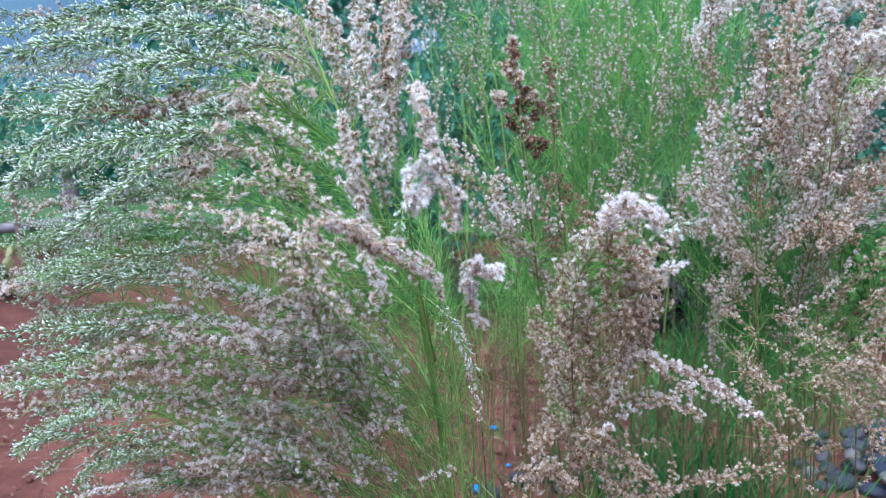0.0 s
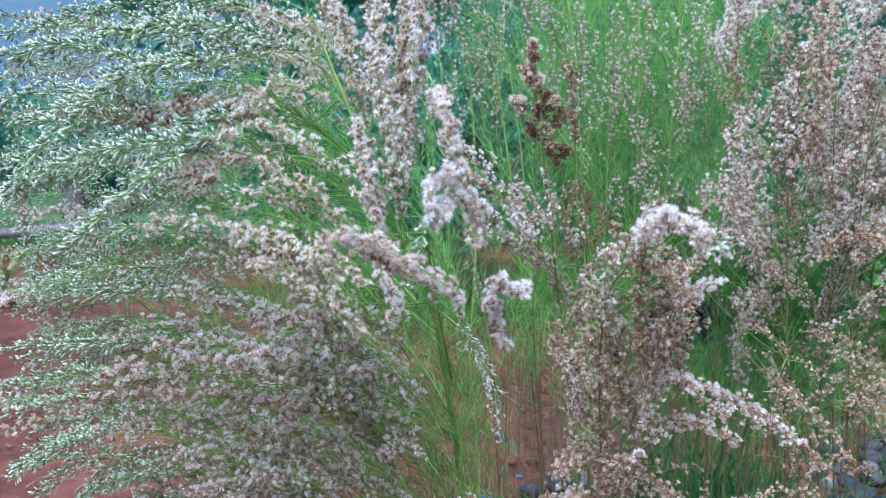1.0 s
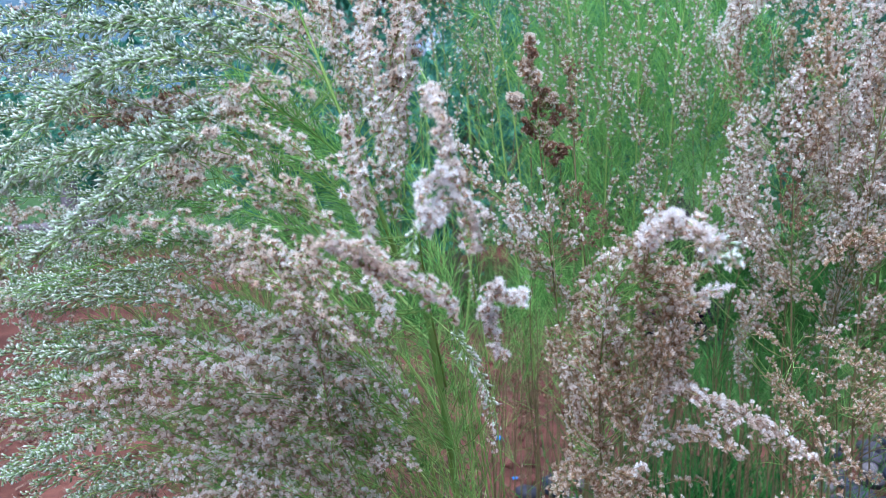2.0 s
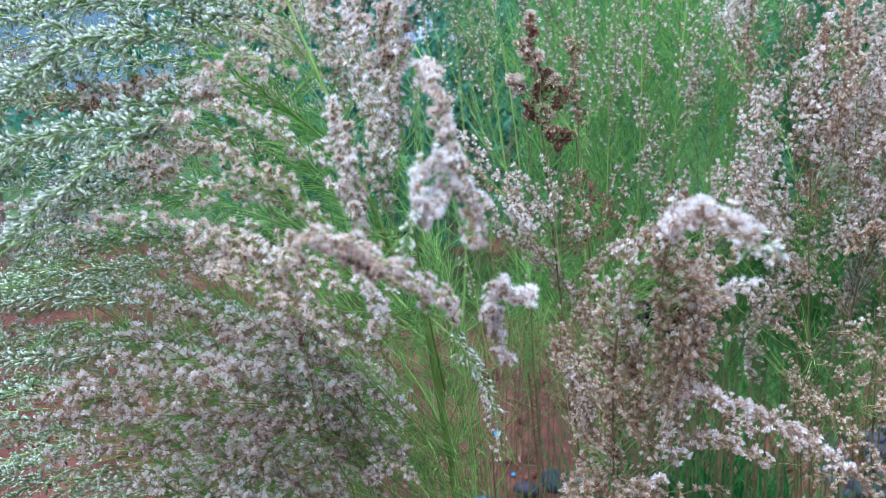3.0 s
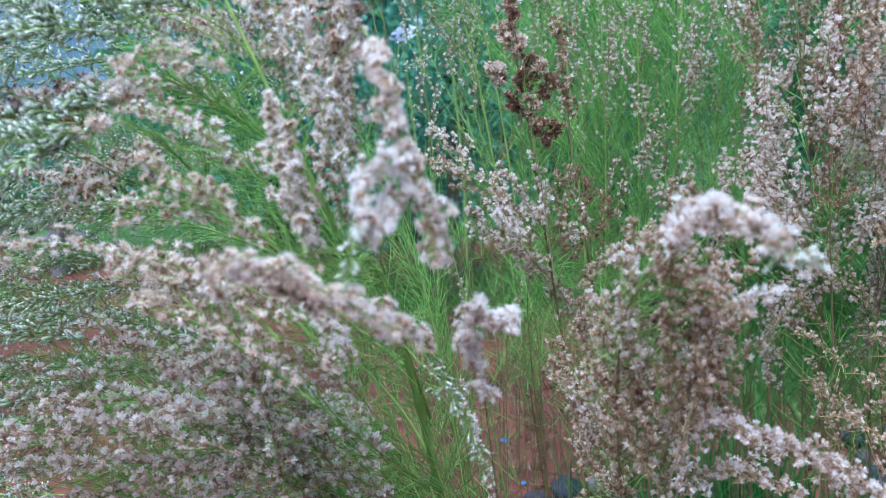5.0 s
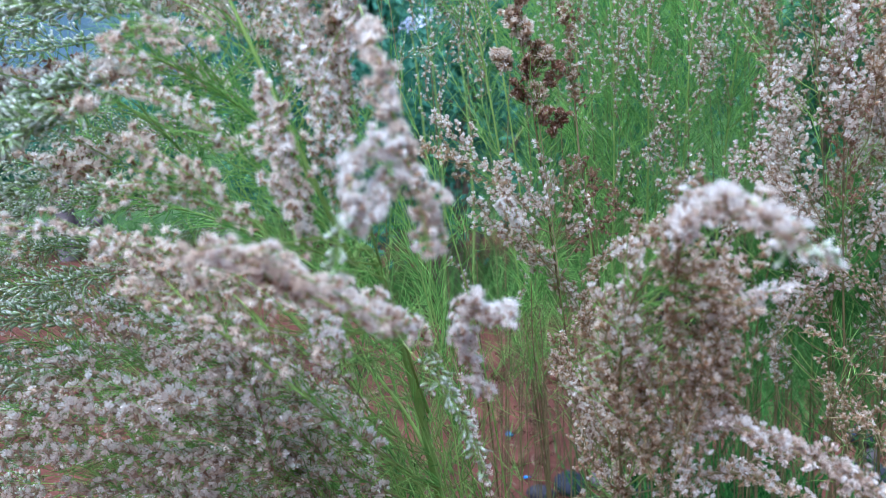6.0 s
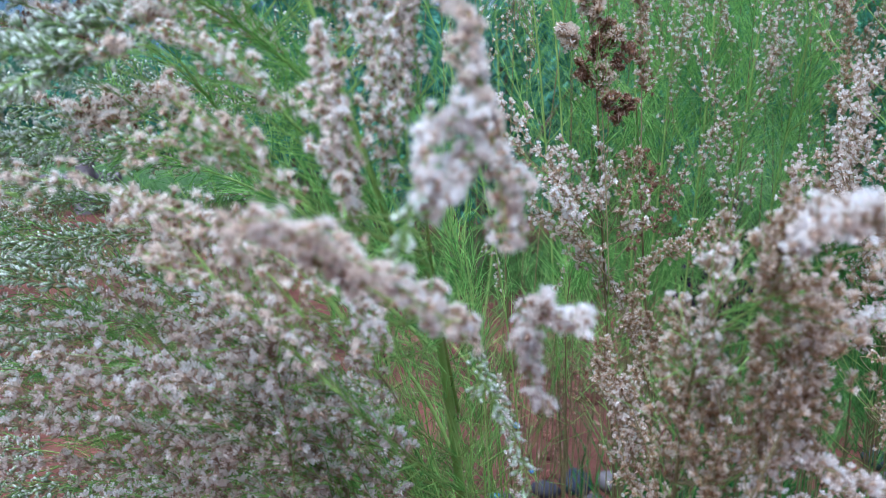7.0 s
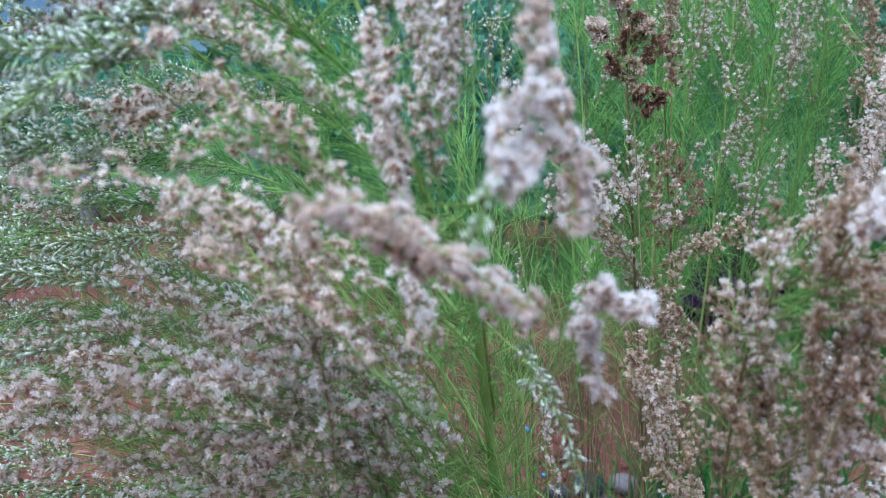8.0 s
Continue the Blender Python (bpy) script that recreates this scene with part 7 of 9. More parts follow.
spray(behind, (0.074, 1.023, 0.894), (0.081, 1.036, 0.957), (0.069, 1.048, 1.021), 0.0151, "far", dense=0.46, start=0.0, size=0.98)
spray(behind, (0.124, 1.108, 0.930), (0.128, 1.121, 0.994), (0.108, 1.133, 1.059), 0.0162, "far", dense=0.46, start=0.0, size=0.98)
stem(behind, (-0.096, 1.158, 0.000), (-0.106, 1.203, 0.696), (-0.088, 1.309, 1.221), r0=0.0022, r1=0.0009, leaves=60, reach=0.055, lo=0.4, dry=True)
stem(behind, (-0.063, 1.041, 0.000), (-0.062, 1.083, 0.718), (-0.100, 1.157, 1.099), r0=0.0022, r1=0.0009, leaves=60, reach=0.055, lo=0.4, dry=True)
stem(behind, (-0.015, 1.071, 0.000), (-0.029, 1.113, 0.712), (-0.058, 1.197, 1.143), r0=0.0022, r1=0.0009, leaves=60, reach=0.055, lo=0.4, dry=True)
stem(behind, (0.011, 1.146, 0.000), (0.006, 1.191, 0.698), (-0.001, 1.299, 1.245), r0=0.0022, r1=0.0009, leaves=60, reach=0.055, lo=0.66, dry=True)
stem(behind, (0.037, 1.078, 0.000), (0.041, 1.120, 0.711), (0.083, 1.199, 1.101), r0=0.0022, r1=0.0009, leaves=60, reach=0.055, lo=0.66, dry=True)
stem(behind, (0.099, 1.178, 0.000), (0.083, 1.224, 0.692), (0.050, 1.334, 1.251), r0=0.0022, r1=0.0009, leaves=200, reach=0.055, lo=0.66, dry=True)
stem(behind, (0.093, 1.052, 0.000), (0.108, 1.094, 0.715), (0.074, 1.178, 1.147), r0=0.0022, r1=0.0009, leaves=200, reach=0.055, lo=0.66, dry=True)
stem(behind, (0.142, 1.036, 0.000), (0.139, 1.077, 0.719), (0.129, 1.168, 1.180), r0=0.0022, r1=0.0009, leaves=200, reach=0.055, lo=0.66, dry=True)
stem(behind, (0.186, 1.183, 0.000), (0.197, 1.230, 0.690), (0.236, 1.328, 1.181), r0=0.0022, r1=0.0009, leaves=200, reach=0.055, lo=0.66, dry=True)
stem(behind, (0.212, 1.126, 0.000), (0.224, 1.170, 0.701), (0.248, 1.254, 1.119), r0=0.0022, r1=0.0009, leaves=200, reach=0.055, lo=0.66, dry=True)
stem(behind, (0.238, 1.039, 0.000), (0.239, 1.079, 0.718), (0.254, 1.166, 1.154), r0=0.0022, r1=0.0009, leaves=200, reach=0.055, lo=0.66, dry=True)
stem(behind, (0.305, 1.145, 0.000), (0.300, 1.190, 0.697), (0.283, 1.279, 1.150), r0=0.0022, r1=0.0009, leaves=200, reach=0.055, lo=0.66, dry=True)
stem(behind, (0.337, 1.150, 0.000), (0.338, 1.195, 0.696), (0.348, 1.287, 1.157), r0=0.0022, r1=0.0009, leaves=200, reach=0.055, lo=0.4, dry=True)
stem(behind, (0.344, 1.094, 0.000), (0.357, 1.137, 0.707), (0.349, 1.220, 1.126), r0=0.0022, r1=0.0009, leaves=200, reach=0.055, lo=0.4, dry=True)

# ---- young and dry stems between the plants ----
# canopy shade is painted into the dark leaf colour of this plant
young = thing("dog_fennel", "low leafy dog fennel, thread leaves coloured dark green for shade", "plant", "dog fennel plants", at=(0.50, 1.25, 0.0))
stem(young, (0.406, 1.009, 0.000), (0.402, 1.031, 0.559), (0.404, 1.047, 0.641), r0=0.002, r1=0.0008, leaves=150, reach=0.05, lo=0.3, leaf='leaf_shaded')
stem(young, (0.356, 1.141, 0.000), (0.354, 1.164, 0.501), (0.383, 1.181, 0.581), r0=0.002, r1=0.0008, leaves=150, reach=0.05, lo=0.3, leaf='leaf_shaded')
stem(young, (0.383, 0.994, 0.000), (0.374, 1.017, 0.573), (0.350, 1.034, 0.663), r0=0.002, r1=0.0008, leaves=150, reach=0.05, lo=0.3, leaf='leaf_shaded')
stem(young, (0.488, 1.157, 0.000), (0.504, 1.180, 0.491), (0.472, 1.194, 0.570), r0=0.002, r1=0.0008, leaves=150, reach=0.05, lo=0.3, leaf='leaf_shaded')
stem(young, (0.470, 1.113, 0.000), (0.469, 1.137, 0.524), (0.486, 1.156, 0.616), r0=0.002, r1=0.0008, leaves=150, reach=0.05, lo=0.3, leaf='leaf_shaded')
stem(young, (0.428, 1.173, 0.000), (0.404, 1.201, 0.518), (0.418, 1.224, 0.630), r0=0.002, r1=0.0008, leaves=150, reach=0.05, lo=0.3, leaf='leaf_shaded')
stem(young, (0.362, 1.102, 0.000), (0.371, 1.122, 0.506), (0.384, 1.136, 0.574), r0=0.002, r1=0.0008, leaves=150, reach=0.05, lo=0.3, leaf='leaf_shaded')
stem(young, (0.536, 1.220, 0.000), (0.521, 1.248, 0.497), (0.529, 1.270, 0.608), r0=0.002, r1=0.0008, leaves=150, reach=0.05, lo=0.3, leaf='leaf_shaded')
stem(young, (0.413, 1.008, 0.000), (0.415, 1.031, 0.563), (0.433, 1.048, 0.647), r0=0.002, r1=0.0008, leaves=150, reach=0.05, lo=0.3, leaf='leaf_shaded')
stem(young, (0.371, 1.001, 0.000), (0.357, 1.024, 0.575), (0.379, 1.044, 0.668), r0=0.002, r1=0.0008, leaves=150, reach=0.05, lo=0.3, leaf='leaf_shaded')
stem(young, (0.395, 1.010, 0.000), (0.379, 1.029, 0.545), (0.367, 1.042, 0.613), r0=0.002, r1=0.0008, leaves=150, reach=0.05, lo=0.3, leaf='leaf_shaded')
stem(young, (0.394, 1.059, 0.000), (0.383, 1.086, 0.562), (0.362, 1.107, 0.668), r0=0.002, r1=0.0008, leaves=150, reach=0.05, lo=0.3, leaf='leaf_shaded')
stem(young, (0.375, 1.203, 0.000), (0.362, 1.233, 0.511), (0.384, 1.257, 0.630), r0=0.002, r1=0.0008, leaves=150, reach=0.05, lo=0.3, leaf='leaf_shaded')
stem(young, (0.361, 1.077, 0.000), (0.351, 1.103, 0.548), (0.381, 1.124, 0.647), r0=0.002, r1=0.0008, leaves=150, reach=0.05, lo=0.3, leaf='leaf_shaded')
stem(young, (0.441, 1.108, 0.000), (0.445, 1.131, 0.521), (0.459, 1.149, 0.607), r0=0.002, r1=0.0008, leaves=150, reach=0.05, lo=0.3, leaf='leaf_shaded')
dry = thing("dry_stalks", "clump of thin dry brown stalks standing in red soil", "stalks", at=(0.30, 1.45, 0.0))
stem(dry, (0.264, 1.125, 0.000), (0.260, 1.162, 0.513), (0.236, 1.189, 0.653), r0=0.0018, r1=0.0008, leaves=16, reach=0.05, lo=0.3, dry=True)
stem(dry, (0.209, 1.354, 0.000), (0.216, 1.386, 0.365), (0.220, 1.407, 0.468), r0=0.0018, r1=0.0008, leaves=16, reach=0.05, lo=0.3, dry=True)
stem(dry, (0.298, 1.098, 0.000), (0.283, 1.130, 0.501), (0.274, 1.153, 0.617), r0=0.0018, r1=0.0008, leaves=16, reach=0.05, lo=0.3, dry=True)
stem(dry, (0.309, 1.071, 0.000), (0.315, 1.106, 0.528), (0.313, 1.131, 0.657), r0=0.0018, r1=0.0008, leaves=16, reach=0.05, lo=0.3, dry=True)
stem(dry, (0.154, 1.142, 0.000), (0.135, 1.173, 0.476), (0.164, 1.197, 0.589), r0=0.0018, r1=0.0008, leaves=16, reach=0.05, lo=0.3, dry=True)
stem(dry, (0.214, 1.163, 0.000), (0.232, 1.195, 0.458), (0.202, 1.215, 0.564), r0=0.0018, r1=0.0008, leaves=16, reach=0.05, lo=0.3, dry=True)
stem(dry, (0.312, 1.172, 0.000), (0.295, 1.209, 0.486), (0.270, 1.235, 0.622), r0=0.0018, r1=0.0008, leaves=16, reach=0.05, lo=0.3, dry=True)
stem(dry, (0.093, 1.102, 0.000), (0.084, 1.127, 0.461), (0.064, 1.142, 0.540), r0=0.0018, r1=0.0008, leaves=16, reach=0.05, lo=0.3, dry=True)
stem(dry, (0.051, 1.519, 0.000), (0.037, 1.567, 0.360), (0.055, 1.604, 0.540), r0=0.0018, r1=0.0008, leaves=16, reach=0.05, lo=0.3, dry=True)
stem(dry, (0.229, 1.287, 0.000), (0.241, 1.324, 0.423), (0.252, 1.350, 0.552), r0=0.0018, r1=0.0008, leaves=16, reach=0.05, lo=0.3, dry=True)
stem(dry, (0.056, 1.281, 0.000), (0.063, 1.320, 0.437), (0.093, 1.349, 0.578), r0=0.0018, r1=0.0008, leaves=16, reach=0.05, lo=0.3, dry=True)
stem(dry, (0.219, 1.379, 0.000), (0.249, 1.415, 0.368), (0.272, 1.440, 0.487), r0=0.0018, r1=0.0008, leaves=16, reach=0.05, lo=0.3, dry=True)
stem(dry, (0.421, 1.440, 0.000), (0.399, 1.479, 0.355), (0.437, 1.507, 0.490), r0=0.0018, r1=0.0008, leaves=16, reach=0.05, lo=0.3, dry=True)
stem(dry, (0.075, 1.108, 0.000), (0.099, 1.142, 0.496), (0.082, 1.165, 0.613), r0=0.0018, r1=0.0008, leaves=16, reach=0.05, lo=0.3, dry=True)
stem(dry, (0.006, 1.020, 0.000), (0.029, 1.050, 0.525), (0.027, 1.071, 0.630), r0=0.0018, r1=0.0008, leaves=16, reach=0.05, lo=0.3, dry=True)
stem(dry, (0.397, 1.421, 0.000), (0.383, 1.468, 0.403), (0.357, 1.502, 0.578), r0=0.0018, r1=0.0008, leaves=16, reach=0.05, lo=0.3, dry=True)
stem(dry, (0.349, 1.382, 0.000), (0.353, 1.419, 0.376), (0.392, 1.446, 0.504), r0=0.0018, r1=0.0008, leaves=16, reach=0.05, lo=0.3, dry=True)
stem(dry, (0.076, 1.515, 0.000), (0.103, 1.563, 0.354), (0.078, 1.597, 0.527), r0=0.0018, r1=0.0008, leaves=16, reach=0.05, lo=0.3, dry=True)
stem(dry, (0.025, 1.476, 0.000), (0.020, 1.522, 0.370), (0.001, 1.556, 0.541), r0=0.0018, r1=0.0008, leaves=16, reach=0.05, lo=0.3, dry=True)
stem(dry, (0.152, 1.455, 0.000), (0.167, 1.494, 0.346), (0.189, 1.522, 0.481), r0=0.0018, r1=0.0008, leaves=16, reach=0.05, lo=0.3, dry=True)
stem(dry, (0.065, 1.040, 0.000), (0.049, 1.065, 0.500), (0.065, 1.083, 0.587), r0=0.0018, r1=0.0008, leaves=16, reach=0.05, lo=0.3, dry=True)
stem(dry, (0.346, 1.541, 0.000), (0.341, 1.575, 0.278), (0.312, 1.595, 0.385), r0=0.0018, r1=0.0008, leaves=16, reach=0.05, lo=0.3, dry=True)
stem(dry, (0.224, 1.258, 0.000), (0.232, 1.290, 0.411), (0.201, 1.310, 0.516), r0=0.0018, r1=0.0008, leaves=16, reach=0.05, lo=0.3, dry=True)
stem(dry, (0.078, 1.096, 0.000), (0.069, 1.123, 0.474), (0.071, 1.141, 0.564), r0=0.0018, r1=0.0008, leaves=16, reach=0.05, lo=0.3, dry=True)
stem(dry, (0.145, 1.423, 0.000), (0.146, 1.463, 0.367), (0.120, 1.490, 0.508), r0=0.0018, r1=0.0008, leaves=16, reach=0.05, lo=0.3, dry=True)
stem(dry, (0.384, 1.271, 0.000), (0.401, 1.307, 0.425), (0.397, 1.331, 0.548), r0=0.0018, r1=0.0008, leaves=16, reach=0.05, lo=0.3, dry=True)
stem(dry, (0.180, 1.256, 0.000), (0.189, 1.287, 0.409), (0.198, 1.307, 0.510), r0=0.0018, r1=0.0008, leaves=16, reach=0.05, lo=0.3, dry=True)
stem(dry, (0.213, 1.096, 0.000), (0.234, 1.123, 0.469), (0.218, 1.139, 0.552), r0=0.0018, r1=0.0008, leaves=16, reach=0.05, lo=0.3, dry=True)
stem(leaning, (0.012, 0.862, 0.000), (0.019, 0.806, 0.241), (-0.020, 0.787, 0.469), r0=0.0014, r1=0.0012, leaves=0, fresh=True)
stem(leaning, (-0.020, 0.787, 0.469), (-0.089, 0.810, 0.598), (-0.197, 0.825, 0.688), r0=0.0014, r1=0.0006, leaves=120, reach=0.030, lo=0.0, spread=1.2, fresh=True)
stem(leaning, (0.003, 0.858, 0.000), (0.075, 0.818, 0.247), (0.055, 0.803, 0.460), r0=0.0014, r1=0.0012, leaves=0, fresh=True)
stem(leaning, (0.055, 0.803, 0.460), (-0.050, 0.820, 0.561), (-0.137, 0.830, 0.622), r0=0.0014, r1=0.0006, leaves=120, reach=0.030, lo=0.0, spread=1.2, fresh=True)
stem(leaning, (0.048, 0.833, 0.000), (-0.091, 0.793, 0.229), (-0.203, 0.786, 0.467), r0=0.0014, r1=0.0012, leaves=0, fresh=True)
stem(leaning, (-0.203, 0.786, 0.467), (-0.241, 0.814, 0.615), (-0.303, 0.834, 0.722), r0=0.0014, r1=0.0006, leaves=120, reach=0.030, lo=0.0, spread=1.2, fresh=True)
stem(leaning, (0.049, 0.850, 0.000), (0.044, 0.846, 0.225), (-0.009, 0.856, 0.429), r0=0.0014, r1=0.0012, leaves=0, fresh=True)
stem(leaning, (-0.009, 0.856, 0.429), (-0.131, 0.884, 0.590), (-0.251, 0.904, 0.706), r0=0.0014, r1=0.0006, leaves=120, reach=0.030, lo=0.0, spread=1.2, fresh=True)
stem(leaning, (0.046, 0.837, 0.000), (-0.018, 0.820, 0.240), (-0.127, 0.819, 0.449), r0=0.0014, r1=0.0012, leaves=0, fresh=True)
stem(leaning, (-0.127, 0.819, 0.449), (-0.220, 0.833, 0.533), (-0.322, 0.838, 0.574), r0=0.0014, r1=0.0006, leaves=120, reach=0.030, lo=0.0, spread=1.2, fresh=True)
stem(leaning, (0.059, 0.862, 0.000), (-0.122, 0.855, 0.201), (-0.266, 0.869, 0.420), r0=0.0014, r1=0.0012, leaves=0, fresh=True)
stem(leaning, (-0.266, 0.869, 0.420), (-0.310, 0.893, 0.548), (-0.378, 0.908, 0.632), r0=0.0014, r1=0.0006, leaves=120, reach=0.030, lo=0.0, spread=1.2, fresh=True)
stem(leaning, (0.063, 0.917, 0.000), (-0.028, 0.836, 0.238), (-0.148, 0.800, 0.460), r0=0.0014, r1=0.0012, leaves=0, fresh=True)
stem(leaning, (-0.148, 0.800, 0.460), (-0.260, 0.823, 0.593), (-0.341, 0.839, 0.685), r0=0.0014, r1=0.0006, leaves=120, reach=0.030, lo=0.0, spread=1.2, fresh=True)
stem(leaning, (0.038, 0.822, 0.000), (-0.085, 0.785, 0.235), (-0.202, 0.779, 0.471), r0=0.0014, r1=0.0012, leaves=0, fresh=True)
stem(leaning, (-0.202, 0.779, 0.471), (-0.270, 0.806, 0.619), (-0.351, 0.825, 0.726), r0=0.0014, r1=0.0006, leaves=120, reach=0.030, lo=0.0, spread=1.2, fresh=True)
stem(leaning, (0.017, 0.918, 0.000), (-0.157, 0.856, 0.210), (-0.292, 0.837, 0.438), r0=0.0014, r1=0.0012, leaves=0, fresh=True)
stem(leaning, (-0.292, 0.837, 0.438), (-0.332, 0.862, 0.570), (-0.421, 0.877, 0.660), r0=0.0014, r1=0.0006, leaves=120, reach=0.030, lo=0.0, spread=1.2, fresh=True)
stem(leaning, (0.045, 0.896, 0.000), (-0.078, 0.821, 0.237), (-0.218, 0.790, 0.465), r0=0.0014, r1=0.0012, leaves=0, fresh=True)
stem(leaning, (-0.218, 0.790, 0.465), (-0.289, 0.806, 0.556), (-0.367, 0.813, 0.607), r0=0.0014, r1=0.0006, leaves=120, reach=0.030, lo=0.0, spread=1.2, fresh=True)
stem(leaning, (0.028, 0.914, 0.000), (0.009, 0.884, 0.225), (-0.064, 0.875, 0.418), r0=0.0014, r1=0.0012, leaves=0, fresh=True)
stem(leaning, (-0.064, 0.875, 0.418), (-0.189, 0.894, 0.530), (-0.296, 0.904, 0.597), r0=0.0014, r1=0.0006, leaves=120, reach=0.030, lo=0.0, spread=1.2, fresh=True)
stem(leaning, (0.071, 0.881, 0.000), (-0.085, 0.885, 0.193), (-0.210, 0.903, 0.401), r0=0.0014, r1=0.0012, leaves=0, fresh=True)
stem(leaning, (-0.210, 0.903, 0.401), (-0.268, 0.936, 0.575), (-0.343, 0.960, 0.703), r0=0.0014, r1=0.0006, leaves=120, reach=0.030, lo=0.0, spread=1.2, fresh=True)
stem(leaning, (0.039, 0.830, 0.000), (-0.038, 0.814, 0.232), (-0.139, 0.818, 0.450), r0=0.0014, r1=0.0012, leaves=0, fresh=True)
stem(leaning, (-0.139, 0.818, 0.450), (-0.230, 0.840, 0.576), (-0.310, 0.854, 0.659), r0=0.0014, r1=0.0006, leaves=120, reach=0.030, lo=0.0, spread=1.2, fresh=True)
stem(leaning, (-0.019, 0.841, 0.000), (-0.018, 0.852, 0.234), (-0.086, 0.866, 0.423), r0=0.0014, r1=0.0012, leaves=0, fresh=True)
stem(leaning, (-0.086, 0.866, 0.423), (-0.211, 0.879, 0.506), (-0.297, 0.885, 0.545), r0=0.0014, r1=0.0006, leaves=120, reach=0.030, lo=0.0, spread=1.2, fresh=True)
stem(leaning, (0.052, 0.905, 0.000), (-0.020, 0.904, 0.214), (-0.131, 0.911, 0.397), r0=0.0014, r1=0.0012, leaves=0, fresh=True)
stem(leaning, (-0.131, 0.911, 0.397), (-0.255, 0.927, 0.493), (-0.330, 0.934, 0.543), r0=0.0014, r1=0.0006, leaves=120, reach=0.030, lo=0.0, spread=1.2, fresh=True)
stem(leaning, (0.057, 0.909, 0.000), (-0.062, 0.848, 0.223), (-0.184, 0.827, 0.444), r0=0.0014, r1=0.0012, leaves=0, fresh=True)
stem(leaning, (-0.184, 0.827, 0.444), (-0.261, 0.851, 0.579), (-0.376, 0.866, 0.670), r0=0.0014, r1=0.0006, leaves=120, reach=0.030, lo=0.0, spread=1.2, fresh=True)
stem(leaning, (-0.017, 0.823, 0.000), (-0.067, 0.825, 0.226), (-0.145, 0.840, 0.437), r0=0.0014, r1=0.0012, leaves=0, fresh=True)
stem(leaning, (-0.145, 0.840, 0.437), (-0.234, 0.864, 0.572), (-0.328, 0.879, 0.664), r0=0.0014, r1=0.0006, leaves=120, reach=0.030, lo=0.0, spread=1.2, fresh=True)
stem(leaning, (0.006, 0.822, 0.000), (-0.060, 0.785, 0.254), (-0.174, 0.773, 0.475), r0=0.0014, r1=0.0012, leaves=0, fresh=True)
stem(leaning, (-0.174, 0.773, 0.475), (-0.276, 0.788, 0.564), (-0.351, 0.796, 0.613), r0=0.0014, r1=0.0006, leaves=120, reach=0.030, lo=0.0, spread=1.2, fresh=True)
stem(leaning, (0.039, 0.913, 0.000), (-0.063, 0.821, 0.243), (-0.191, 0.779, 0.472), r0=0.0014, r1=0.0012, leaves=0, fresh=True)
stem(leaning, (-0.191, 0.779, 0.472), (-0.273, 0.797, 0.572), (-0.380, 0.805, 0.633), r0=0.0014, r1=0.0006, leaves=120, reach=0.030, lo=0.0, spread=1.2, fresh=True)
stem(leaning, (0.070, 0.831, 0.000), (0.049, 0.838, 0.231), (-0.026, 0.853, 0.431), r0=0.0014, r1=0.0012, leaves=0, fresh=True)
stem(leaning, (-0.026, 0.853, 0.431), (-0.145, 0.872, 0.543), (-0.261, 0.882, 0.612), r0=0.0014, r1=0.0006, leaves=120, reach=0.030, lo=0.0, spread=1.2, fresh=True)
stem(leaning, (0.046, 0.887, 0.000), (-0.119, 0.809, 0.227), (-0.247, 0.780, 0.470), r0=0.0014, r1=0.0012, leaves=0, fresh=True)
stem(leaning, (-0.247, 0.780, 0.470), (-0.283, 0.808, 0.612), (-0.386, 0.825, 0.714), r0=0.0014, r1=0.0006, leaves=120, reach=0.030, lo=0.0, spread=1.2, fresh=True)
stem(leaning, (0.046, 0.861, 0.000), (0.080, 0.844, 0.234), (0.042, 0.844, 0.437), r0=0.0014, r1=0.0012, leaves=0, fresh=True)
stem(leaning, (0.042, 0.844, 0.437), (-0.054, 0.860, 0.532), (-0.154, 0.868, 0.585), r0=0.0014, r1=0.0006, leaves=120, reach=0.030, lo=0.0, spread=1.2, fresh=True)
stem(leaning, (0.004, 0.909, 0.000), (-0.106, 0.896, 0.198), (-0.201, 0.904, 0.400), r0=0.0014, r1=0.0012, leaves=0, fresh=True)
stem(leaning, (-0.201, 0.904, 0.400), (-0.251, 0.932, 0.547), (-0.322, 0.950, 0.647), r0=0.0014, r1=0.0006, leaves=120, reach=0.030, lo=0.0, spread=1.2, fresh=True)
stem(leaning, (0.070, 0.892, 0.000), (0.065, 0.882, 0.225), (-0.001, 0.884, 0.414), r0=0.0014, r1=0.0012, leaves=0, fresh=True)
stem(leaning, (-0.001, 0.884, 0.414), (-0.114, 0.899, 0.505), (-0.193, 0.906, 0.552), r0=0.0014, r1=0.0006, leaves=120, reach=0.030, lo=0.0, spread=1.2, fresh=True)
stem(leaning, (0.034, 0.823, 0.000), (-0.084, 0.802, 0.228), (-0.196, 0.805, 0.457), r0=0.0014, r1=0.0012, leaves=0, fresh=True)
stem(leaning, (-0.196, 0.805, 0.457), (-0.233, 0.821, 0.539), (-0.309, 0.826, 0.581), r0=0.0014, r1=0.0006, leaves=120, reach=0.030, lo=0.0, spread=1.2, fresh=True)
stem(leaning, (0.008, 0.844, 0.000), (-0.048, 0.844, 0.214), (-0.106, 0.860, 0.426), r0=0.0014, r1=0.0012, leaves=0, fresh=True)
